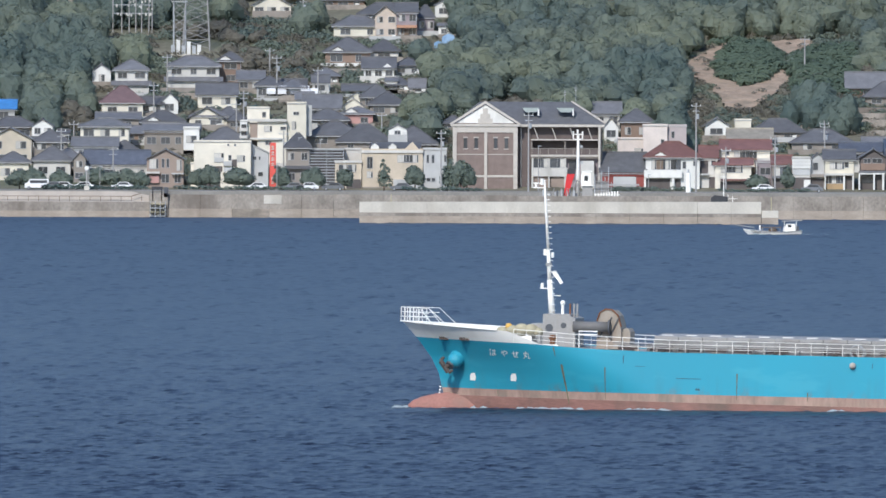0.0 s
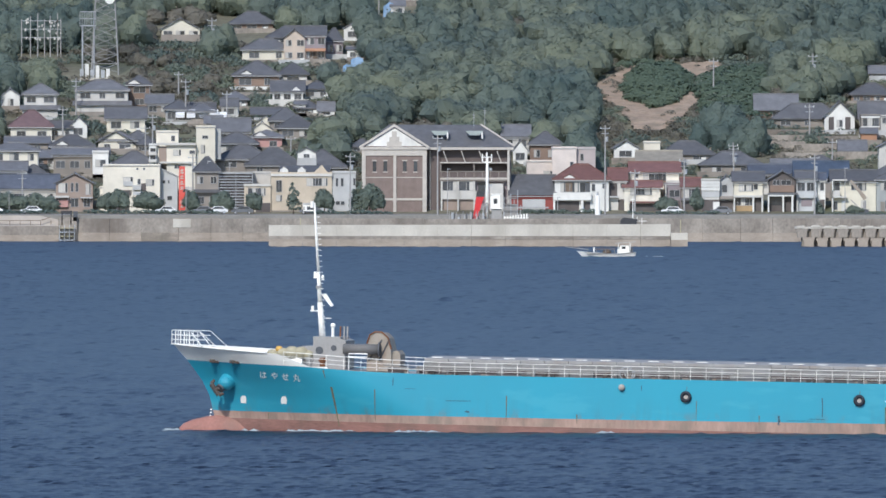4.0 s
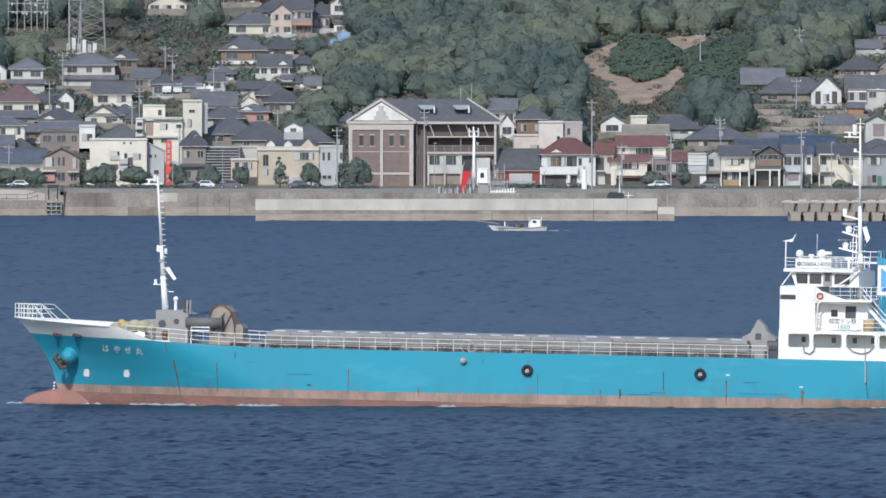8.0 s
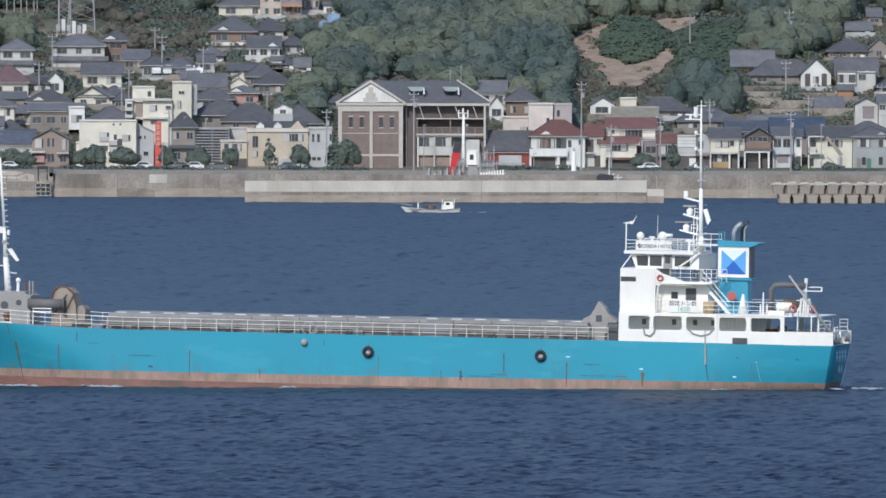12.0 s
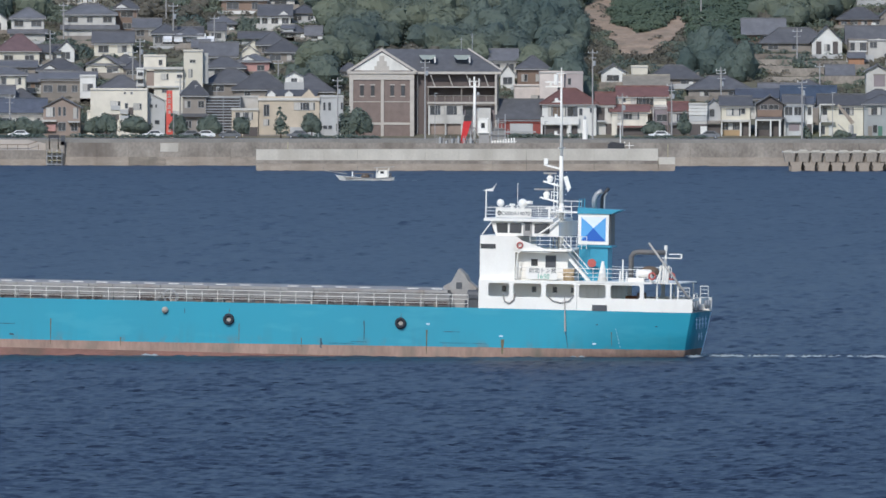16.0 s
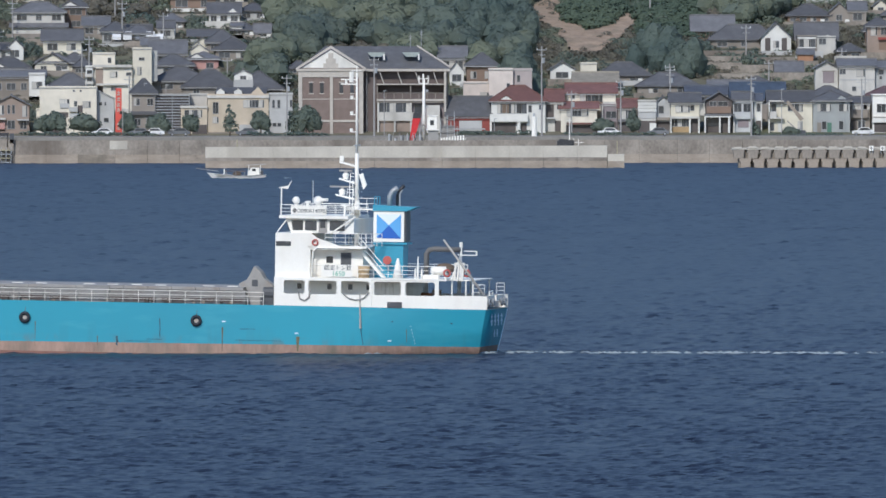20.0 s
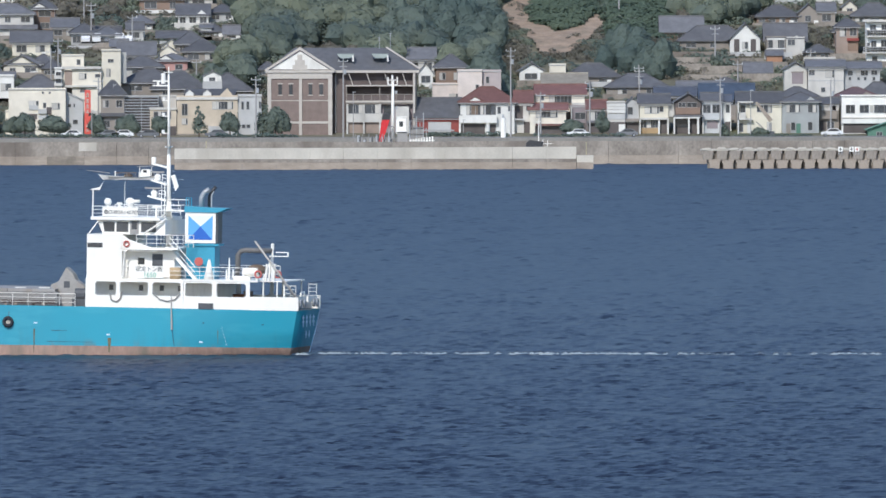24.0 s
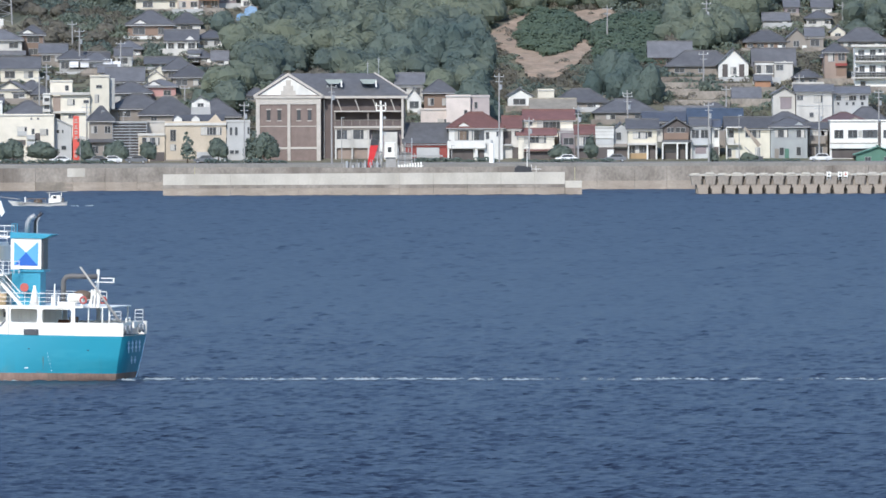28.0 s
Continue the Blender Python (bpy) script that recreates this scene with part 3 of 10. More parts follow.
    lower = Geo().prism([(-1.05, 0, 1.58), (1.05, 0, 1.58), (1.02, 0, 1.2), (0.86, 0, 0.95), (0.84, 0, -1.5), (-0.8, 0, -1.5), (-0.82, 0, 0.95), (-1.02, 0, 1.15)], (0, 3.6, 0)).mesh("block_lower", CONC_TIDE)
    knob = Geo().prism([(-0.95, 0, 3.4), (0.9, 0, 3.4), (0.6, 0, 3.72), (-0.55, 0, 3.76)], (0, 1.2, 0)).mesh("block_crown", CONC_LIGHT)
    for i in range(24):
        ob = part("block_upper", upper, None, blk)
        ob.matrix_local = pose(0.9 + i * 2.35, 0.1 + rnd.uniform(-0.1, 0.1), 0, 0, rnd.uniform(-2, 2), 0)
        ob = part("block_lower", lower, None, blk)
        ob.matrix_local = pose(2.0 + i * 2.35, -0.5 + rnd.uniform(-0.15, 0.15), rnd.uniform(-0.06, 0.06), 0, rnd.uniform(-3, 3), 0)
        ob = part("block_crown", knob, None, blk)
        ob.matrix_local = pose(0.9 + i * 2.35, 0.1, rnd.uniform(-0.1, 0.02), 0, rnd.uniform(-4, 4), 0)
    for sx, m in ((24.6, SIGN_DARK), (26.6, SIGN_DARK), (27.6, RED_GEAR)):
        sg = empty("notice_board", 77.0 + sx * 0.967, 2933.9, 2.95)
        tagged(sg, "small white notice board on the wave breaker", "notice board")
        part("board", Geo().box(-0.38, 0.38, -0.05, 0.02, 0, 0.85), WHITE_PAINT, sg)
        part("mark", Geo().box(-0.2, 0.2, -0.065, -0.05, 0.35, 0.5).box(-0.06, 0.06, -0.07, -0.05, 0.12, 0.72), m, sg)
        part("leg", Geo().box(-0.3, -0.22, -0.02, 0.06, -0.5, 0), STEEL, sg)
        part("leg", Geo().box(0.22, 0.3, -0.02, 0.06, -0.5, 0), STEEL, sg)


build_quay()

# ---------------------------------------------------------------- houses
PLACED = []
WINDOWS = {}
CAST = random.Random(11)


def window(parent, x, z, w, h, y=0.0, curtain=False, side=0):
    """A window with frame, pane and sill on the front wall (or a side wall) of a house."""
    key = (round(w * 5) / 5, round(h * 5) / 5)
    if key not in WINDOWS:
        a, b = key[0] / 2, key[1] / 2
        fr = Geo()
        ring = [(-a - 0.07, -b - 0.1), (a + 0.07, -b - 0.1), (a + 0.07, b + 0.07), (-a - 0.07, b + 0.07), (-a, -b), (a, -b), (a, b), (-a, b)]
        fr.v += [(p, -0.09, q) for p, q in ring] + [(p, 0.03, q) for p, q in ring]
        for i in range(4):
            j = (i + 1) % 4
            fr.f += [(i, j, 4 + j, 4 + i), (8 + i, 8 + j, j, i), (4 + i, 4 + j, 12 + j, 12 + i)]
        fr.box(-0.03, 0.03, -0.07, 0.0, -b, b)
        WINDOWS[key] = (fr.mesh("window", FRAME), Geo().box(-a, a, -0.035, 0.02, -b, b).mesh("pane", GLASS), Geo().box(-a, -0.1, -0.045, -0.036, -b, b).mesh("curtain", CURTAIN))
    fr, pane, cur = WINDOWS[key]
    f = part("window", fr, None, parent)
    f.matrix_local = pose(x, y, z) if not side else pose(x, y, z, 0, 0, 90 * side)
    part("pane", pane, None, f)
    if curtain:
        part("curtain", cur, None, f)
    return f


def house(x, y, z, w, d, h, rh, kind, wall, roof, storeys, label, win=2, canopy=None, balcony=0, dormers=0, ornament=0, skirt=0, gable=0, footing=None, shutters=0, band=0, recess=0, shutter_door=0):
    """A house of the harbour town: walls, roof, ridge, windows; x, y is the middle of its plan, z its foot."""
    PLACED.append((x - w / 2, x + w / 2, y - d / 2, y + d / 2))
    hs = empty("building" if kind == "flat" else "house", x, y, z)
    tagged(hs, label, "building" if kind == "flat" else "house", "houses of the harbour town")
    wm, rm = MATS["wall_" + wall], MATS["roof_" + roof]
    a, b, base, ov = w / 2, d / 2, -2.5, 0.5 if w > 4 else 0.3
    g = Geo()
    if kind == "gy":
        g.prism([(-a, -b, base), (a, -b, base), (a, -b, h), (0, -b, h + rh - 0.1), (-a, -b, h)], (0, d, 0))
    elif kind == "gx":
        g.prism([(-a, -b, base), (-a, b, base), (-a, b, h), (-a, 0, h + rh - 0.1), (-a, -b, h)], (w, 0, 0))
    elif kind == "shed":
        g.prism([(-a, -b, base), (a, -b, base), (a, -b, h), (-a, -b, h + rh)], (0, d, 0))
    else:
        g.box(-a, a, -b, b, base, h)
    part("wall", g, wm, hs)
    r, t = Geo(), 0.16
    if kind == "gy":
        k = rh / a
        for s in (-1, 1):
            r.prism([(0, -b - ov, h + rh), (s * (a + ov), -b - ov, h - k * ov), (s * (a + ov), -b - ov, h - k * ov + t), (0, -b - ov, h + rh + t)], (0, d + 2 * ov, 0))
        rid = Geo().box(-0.16, 0.16, -b - ov - 0.05, b + ov, h + rh + t - 0.05, h + rh + t + 0.16)
    elif kind == "gx":
        k = rh / b
        for s in (-1, 1):
            r.prism([(-a - ov, 0, h + rh), (-a - ov, s * (b + ov), h - k * ov), (-a - ov, s * (b + ov), h - k * ov + t), (-a - ov, 0, h + rh + t)], (w + 2 * ov, 0, 0))
        rid = Geo().box(-a - ov, a + ov, -0.16, 0.16, h + rh + t - 0.05, h + rh + t + 0.16)
    elif kind == "hip":
        e, q = ov, max(0.3, a - b * 0.8) if a > b * 0.8 else 0.3
        c = [(-a - e, -b - e), (a + e, -b - e), (a + e, b + e), (-a - e, b + e)]
        lo, hi = h - 0.12, h + 0.1
        n = len(r.v)
        r.v += [(p[0], p[1], lo) for p in c] + [(p[0], p[1], hi) for p in c] + [(-q, 0, h + rh), (q, 0, h + rh)]
        r.f += [tuple(n + i for i in f) for f in ((3, 2, 1, 0), (0, 1, 5, 4), (1, 2, 6, 5), (2, 3, 7, 6), (3, 0, 4, 7), (4, 5, 9, 8), (5, 6, 9), (6, 7, 8, 9), (7, 4, 8))]
        rid = Geo().box(-q, q, -0.16, 0.16, h + rh - 0.08, h + rh + 0.18)
        for s in (-1, 1):
            rid.rod((s * q, 0, h + rh + 0.03), (s * (a + e), -b - e, hi + 0.03), 0.12, 0.1, 5)
    elif kind == "shed":
        r.prism([(-a - 0.2, -b - 0.2, h + rh), (a + 0.2, -b - 0.2, h), (a + 0.2, -b - 0.2, h + 0.15), (-a - 0.2, -b - 0.2, h + rh + 0.15)], (0, d + 0.4, 0))
        rid = None
    else:
        r.box(-a - 0.12, a + 0.12, -b - 0.12, b + 0.12, h, h + 0.18)
        rid = Geo()
        for x0, x1, y0, y1 in ((-a - 0.06, a + 0.06, -b - 0.06, -b + 0.15), (-a - 0.06, a + 0.06, b - 0.15, b + 0.06), (-a - 0.06, -a + 0.15, -b + 0.15, b - 0.15), (a - 0.15, a + 0.06, -b + 0.15, b - 0.15)):
            rid.box(x0, x1, y0, y1, h + 0.18, h + 0.18 + max(rh, 0.2))
    part("roof", r, rm, hs)
    if rid:
        part("parapet" if kind == "flat" else "ridge", rid, wm if kind == "flat" else rm, hs)
    # windows on the front, storey by storey
    if win:
        for s in range(storeys):
            zz = h * (s + 0.56) / storeys if storeys > 1 else h * 0.52
            hh = min(1.2, h / storeys * 0.46)
            if hh < 0.45:
                continue
            for i in range(win):
                cx = -a + w * (i + 0.5) / win + CAST.uniform(-0.15, 0.15)
                ww = min(w / win * 0.62, CAST.choice((1.0, 1.6, 1.8, 2.2)))
                window(hs, cx, zz, ww, hh, -b, CAST.random() < 0.35)
        if d > 5 and kind != "gx" and h > 2.0:
            window(hs, a, h * 0.6, 1.2, min(1.1, h * 0.3), 0.0, False, 1)
    if kind in ("gx", "hip") and h > 2:
        part("gutter", Geo().rod((-a - ov, -b - ov - 0.05, h - 0.2 - (rh / b * ov if kind == "gx" else 0)), (a + ov, -b - ov - 0.05, h - 0.2 - (rh / b * ov if kind == "gx" else 0)), 0.07, 0.07, 5), FRAME, hs)
    if storeys > 1 and kind != "flat" and win and not skirt:
        part("downpipe", Geo().rod((a - 0.1, -b - 0.06, 0), (a - 0.1, -b - 0.06, h - 0.1), 0.05, 0.05, 5), FRAME, hs)
    if canopy:
        cm = MATS["wall_" + canopy] if "wall_" + canopy in MATS else MATS["roof_" + canopy]
        part("canopy", Geo().prism([(-a, -b, h * 0.47), (-a, -b - 1.1, h * 0.40), (-a, -b - 1.1, h * 0.43), (-a, -b, h * 0.51)], (w, 0, 0)), cm, hs)
        for px in (-a + 0.15, 0.2, a - 0.15):
            part("porch_post", Geo().box(px - 0.08, px + 0.08, -b - 1.0, -b - 0.85, -0.3, h * 0.41), WOOD if canopy != "white" else MATS["wall_white"], hs)
        part("entrance", Geo().box(-a * 0.5, a * 0.3, -b - 0.06, -b, 0, h * 0.36), WOOD, hs)
    for k in range(balcony):
        x0, x1 = (-a, -a + w * 0.45) if balcony == 1 else (-a, a * 0.7)
        zz = h * (0.5 if balcony == 1 or k == 0 else 0.92) - (0.0 if k == 0 else 0.9 * (h > 6.4))
        if k == 1 and h < 6.4:
            continue
        bal = part("balcony", Geo().box(x0, x1, -b - 1.1, -b, zz - 0.15, zz), wm, hs)
        part("balustrade", Geo().box(x0, x1, -b - 1.1, -b - 1.02, zz, zz + 0.95), wm, bal)
        part("support", Geo().box(x1 - 0.3, x1 - 0.1, -b - 1.0, -b - 0.85, -0.3 if k == 0 else zz - 2.5, zz - 0.15), wm, bal)
    for k in range(dormers):
        cx = -a * 0.58 + k * 3.2
        dm = part("dormer", Geo().prism([(cx - 0.75, -b - 0.05, h + 0.2), (cx + 0.75, -b - 0.05, h + 0.2), (cx + 0.75, -b - 0.05, h + 0.9), (cx, -b - 0.05, h + 1.5), (cx - 0.75, -b - 0.05, h + 0.9)], (0, 2.5, 0)), MATS["wall_white"], hs, "white gabled dormer")
        part("dormer_roof", Geo().prism([(cx - 0.95, -b - 0.2, h + 0.75), (cx, -b - 0.2, h + 1.6), (cx + 0.95, -b - 0.2, h + 0.75), (cx + 0.95, -b - 0.2, h + 0.9), (cx, -b - 0.2, h + 1.75), (cx - 0.95, -b - 0.2, h + 0.9)], (0, 2.7, 0)), MATS["roof_slate"], dm)
    if dormers:
        part("mansard", Geo().prism([(-a * 0.8, -b + 0.8, h + 0.2), (-a * 0.7, 0, h + 1.7), (-a * 0.8, b - 0.5, h + 0.2)], (w * 0.85, 0, 0)), MATS["roof_tile"], hs)
        part("end_gable", Geo().prism([(a * 0.35, -b + 0.3, h + 0.15), (a * 0.9, -b + 0.3, h + 0.15), (a * 0.66, -b + 0.3, h + 1.8)], (0, 0.3, 0)), wm, hs)
    if ornament:
        cx = -a * 0.45
        og = part("gablet", Geo().prism([(cx - 1.3, -b - 0.25, h + 0.1), (cx + 1.3, -b - 0.25, h + 0.1), (cx, -b - 0.25, h + 0.85)], (0, 1.6, 0)), MATS["wall_white"], hs, "white plastered gablet")
        part("gablet_roof", Geo().prism([(cx - 1.6, -b - 0.4, h + 0.05), (cx, -b - 0.4, h + 0.98), (cx + 1.6, -b - 0.4, h + 0.05), (cx + 1.6, -b - 0.4, h + 0.2), (cx, -b - 0.4, h + 1.14), (cx - 1.6, -b - 0.4, h + 0.2)], (0, 1.9, 0)), rm, og)
    if gable:
        part("gablet", Geo().prism([(a * 0.2, -b - 0.1, h), (a * 0.9, -b - 0.1, h), (a * 0.55, -b - 0.1, h + 0.8)], (0, 1.4, 0)), wm, hs)
    if skirt:
        part("lower_roof", Geo().prism([(-a - 0.8, -b, h * 0.50), (-a - 0.8, -b - 1.5, h * 0.36), (-a - 0.8, -b - 1.5, h * 0.39), (-a - 0.8, -b, h * 0.56)], (w + 1.6, 0, 0)), rm, hs)
        part("lower_wall", Geo().box(-a - 0.3, a + 0.3, -b - 0.9, -b, base, h * 0.4), wm, hs)
    if recess:
        # dark panel on the wall paints the shade of an open ground floor
        part("ground_recess", Geo().box(-a + 0.15, a - 0.15, -b - 0.04, -b, -0.2, h * 0.40), MATS["wall_dark"], hs, "ground floor panel painted dark as shade")
        for px in (-a + 0.15, -a * 0.2, a * 0.35, a - 0.15):
            part("pillar", Geo().box(px - 0.14, px + 0.14, -b - 0.4, -b - 0.04, -0.3, h * 0.42), wm, hs)
        part("upper_ledge", Geo().box(-a - 0.1, a + 0.1, -b - 0.45, -b, h * 0.40, h * 0.60), wm, hs)
    if shutter_door:
        part("shutter_door", Geo().box(-a * 0.45, a * 0.6, -b - 0.08, -b, -0.2, h * 0.68), MATS["wall_grey"], hs, "grey roller shutter")
        part("cart", Geo().box(-a * 0.7, a * 0.75, -b - 1.4, -b - 0.6, h * 0.18, h * 0.26), FRAME, hs)
    if y > 3100 and not footing and CAST.random() < 0.6:
        gw = CAST.uniform(0.5, 1.1)
        part("garden_wall", Geo().box(-a - CAST.uniform(0, 1.5), a + CAST.uniform(0, 1.5), -b - 3.2, -b - 2.9, -2.5, gw - 0.4), CONC if CAST.random() < 0.5 else MATS["wall_" + CAST.choice(("grey", "taupe", "offwhite"))], hs)
    if win and kind != "flat" and CAST.random() < 0.5:
        part("air_conditioner", Geo().box(a * 0.55, a * 0.55 + 0.8, -b - 0.35, -b - 0.02, 0.1, 0.75), MATS["wall_white"], hs)
    if storeys == 2 and win and not balcony and not skirt and CAST.random() < 0.4 and kind != "flat":
        part("eyebrow_roof", Geo().prism([(-a - 0.2, -b, h * 0.52), (-a - 0.2, -b - 0.75, h * 0.46), (-a - 0.2, -b - 0.75, h * 0.48), (-a - 0.2, -b, h * 0.55)], (w + 0.4, 0, 0)), rm, hs)
    if footing:
        part("terrace_wall", Geo().box(-a - 0.8, a + 0.8, -b - 1.6, -b - 1.2, base, 0.35), MATS["wall_white"], hs)
        part("terrace", Geo().box(-a - 0.8, a + 0.8, -b - 1.2, -b, base, 0.2), CONC, hs)
    if shutters:
        for s in (-1, 1):
            part("shutter", Geo().box(s * a * 0.55 - 0.5, s * a * 0.55 + 0.5, -b - 0.05, -b, 0.2, h * 0.95), MATS["wall_dark"], hs)
    if band:
        part("glass_band", Geo().box(-a * 0.25, a * 0.97, -b - 0.05, -b, h * 0.56, h * 0.80), GLASS, hs)
        for i in range(8):
            px = -a * 0.25 + i * w * 0.6 / 7
            part("mullion", Geo().box(px - 0.04, px + 0.04, -b - 0.09, -b - 0.05, h * 0.56, h * 0.80), FRAME, hs)
        part("string_course", Geo().box(-a, a, -b - 0.08, -b, h * 0.38, h * 0.41), STONE, hs)
        # shade under the building, painted as a dark panel
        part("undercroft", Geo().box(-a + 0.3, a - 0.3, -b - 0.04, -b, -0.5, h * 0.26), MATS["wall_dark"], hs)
    return hs


def dress(hs, y, panes, blocks):
    """Windows and built-on parts of one front: panes hold (x, z, width, height), blocks (name, x0, x1, how far proud, z0, z1, material)."""
    for x, z, w, h, *hung in panes:
        a, b = w / 2, h / 2
        fr = Geo()
        for x0, x1, z0, z1 in ((-a - 0.06, a + 0.06, b, b + 0.06), (-a - 0.06, a + 0.06, -b - 0.09, -b), (-a - 0.06, -a, -b, b), (a, a + 0.06, -b, b)) + (((-0.03, 0.03, -b, b),) if w > 0.9 else ()):
            fr.box(x0, x1, -0.09, 0.0, z0, z1)
        f = part("window", fr, FRAME, hs)
        f.matrix_local = pose(x, y, z)
        part("pane", Geo().box(-a, a, -0.035, 0.01, -b, b), GLASS, f)
        if hung:
            part("curtain", Geo().box(-a, a * 0.55, -0.05, -0.037, -b, b), WOOD if hung[0] == "wood" else CURTAIN, f)
    # opening, undercroft and gap blocks are proud panels coloured as shade
    for name, x0, x1, out, z0, z1, key in blocks:
        part(name, Geo().box(x0, x1, y - out, y if out > 0 else y + 3.0, z0, z1), MATS[key], hs)


def build_hall():
    """The brick hall with its white pediment and the long timber-framed wing."""
    X0, Y0, Z0 = 7.6, 3080.0, 4.8
    PLACED.append((1.0, 30.0, 3078.0, 3112.0))
    m = empty("brick_hall", X0, Y0, Z0)
    tagged(m, "dark brick hall with a white pediment and pale stone pilasters", "hall")
    part("front_wall", Geo().prism([(-5.8, 0, -1), (5.8, 0, -1), (5.8, 0, 11.9), (0, 0, 15.6), (-5.8, 0, 11.9)], (0, 9, 0)), BRICK, m)
    part("pediment_face", Geo().poly([(-5.3, -0.1, 12.2), (5.3, -0.1, 12.2), (0, -0.1, 15.5)]), MATS["wall_bright"], m, "white plastered pediment")
    part("stepped_relief", Geo().box(-1.35, 1.35, -0.16, -0.08, 12.1, 13.0).box(-0.9, 0.9, -0.16, -0.08, 13.0, 13.9).box(-0.45, 0.45, -0.16, -0.08, 13.9, 14.9), STONE, m)
    for s in (-1, 1):
        part("raking_cornice", Geo().prism([(0, -0.45, 15.75), (s * 6.35, -0.45, 11.75), (s * 6.35, -0.45, 12.2), (0, -0.45, 16.25)], (0, 1.0, 0)), STONE, m)
    part("cornice", Geo().box(-6.2, 6.2, -0.4, 0.2, 11.6, 12.05), STONE, m)
    part("frieze", Geo().box(-5.9, 5.9, -0.2, 0.0, 10.5, 11.6), STONE, m)
    for cx, cw in ((-5.55, 0.7), (0.1, 0.55), (5.5, 0.75)):
        part("pilaster", Geo().box(cx - cw / 2, cx + cw / 2, -0.28, 0.0, -0.5, 10.5), STONE, m)
    part("string_course", Geo().box(-5.8, 5.8, -0.12, 0, 2.35, 2.75), STONE, m)
    part("string_course", Geo().box(-5.8, 5.8, -0.08, 0, 6.45, 6.6), STONE, m)
    for cx in (-3.6, -1.65, 1.9, 3.85):
        f = part("window", Geo().box(cx - 0.34, cx + 0.34, -0.07, 0.0, 7.6, 9.5), DARK_STEEL, m)
        part("pane", Geo().box(cx - 0.27, cx + 0.27, -0.10, -0.07, 7.7, 9.4), GLASS, f)
        part("lintel", Geo().box(cx - 0.45, cx + 0.45, -0.12, 0, 9.5, 9.7), STONE, f)
        part("window_sill", Geo().box(cx - 0.45, cx + 0.45, -0.12, 0, 7.42, 7.6), STONE, f)
    # long wing to the right, set back under a dark hipped roof
    w = empty("hall_wing", X0, Y0, Z0)
    tagged(w, "long two-storey wing with a dark tiled roof and open timber gallery", "hall")
    # umber is brown timber with the gallery's shade mixed into its colour
    part("wall", Geo().box(5.9, 21.3, 5.2, 15, -1, 11.6), MATS["wall_umber"], w)
    part("end_wall", Geo().box(5.9, 8.3, 2.2, 5.2, -1, 11.6), MATS["wall_umber"], w)
    part("end_wall", Geo().box(20.9, 21.3, 2.2, 5.2, -1, 11.6), MATS["wall_taupe"], w)
    part("roof", Geo().poly([(-6, 1.0, 12.1), (21.9, 1.0, 12.1), (15.8, 9, 16.1), (-1, 9, 16.1)]).poly([(21.9, 1.0, 12.1), (21.9, 17, 12.1), (15.8, 9, 16.1)]).poly([(-6, 17, 12.1), (21.9, 17, 12.1), (15.8, 9, 16.1), (-1, 9, 16.1)]).box(-6, 21.9, 1.0, 17, 11.7, 12.1), MATS["roof_tile"], w)
    part("eaves_beam", Geo().box(6.2, 21.7, 0.9, 1.2, 11.55, 12.0), STONE, w)
    part("hip_ridge", Geo().rod((15.8, 9, 16.15), (21.9, 1.0, 12.2), 0.18, 0.16, 6), STONE, w)
    for dx in (8.3, 14.6):
        dm = part("roof_vent", Geo().prism([(dx - 1.6, 2.6, 15.0), (dx + 1.6, 2.6, 15.0), (dx + 0.9, 2.6, 14.2), (dx - 0.9, 2.6, 14.2)], (0, 2.4, 0)), VENT_GREEN, w, "grey-green metal roof vent")
        part("vent_cheek", Geo().prism([(dx + 1.25, 2.55, 13.6), (dx + 1.55, 2.55, 13.6), (dx + 1.5, 2.55, 14.7), (dx + 1.2, 2.55, 14.7)], (0, 0.4, 0)), MATS["wall_white"], dm)
    part("gallery_floor", Geo().box(8.3, 20.9, 1.2, 5.2, 6.15, 6.5), STONE, w)
    part("balustrade", Geo().box(8.3, 20.9, 1.2, 1.35, 6.5, 7.55), MATS["wall_umber"], w, "brown boarded gallery balustrade")
    part("gallery_rail", Geo().box(8.3, 20.9, 1.1, 1.4, 7.55, 7.68), MATS["wall_taupe"], w)
    for i in range(9):
        px = 8.5 + i * 1.5
        part("baluster", Geo().box(px - 0.06, px + 0.06, 1.12, 1.2, 6.5, 7.55), MATS["wall_taupe"], w)
    part("gallery_beam", Geo().box(8.3, 20.9, 1.0, 1.3, 9.1, 9.32), STONE, w)
    part("upper_boarding", Geo().box(8.3, 20.9, 2.6, 2.8, 9.32, 11.6), MATS["wall_umber"], w, "dark boarding under the eaves")
    for i in range(4):
        px = 8.9 + i * 3.25
        part("brace", Geo().rod((px, 1.1, 11.4), (px + 0.75, 1.1, 9.3), 0.09, 0.09, 6), STONE, w)
    for px in (8.45, 14.5, 20.7):
        part("post", Geo().box(px - 0.1, px + 0.1, 1.2, 1.4, 7.68, 9.1), MATS["wall_taupe"], w)
    part("corner_column", Geo().box(20.55, 20.95, 0.9, 1.4, -0.5, 11.5), STONE, w)
    part("downpipe", Geo().rod((6.5, 1.9, -0.5), (6.5, 1.9, 11.4), 0.12, None, 6), STONE, w)
    part("ground_wall", Geo().box(8.5, 16.0, 1.5, 5.2, 2.55, 4.1), MATS["wall_offwhite"], w, "pale rendered sill wall")
    part("ground_head", Geo().box(8.3, 20.9, 1.4, 5.2, 5.85, 6.15), MATS["wall_taupe"], w)
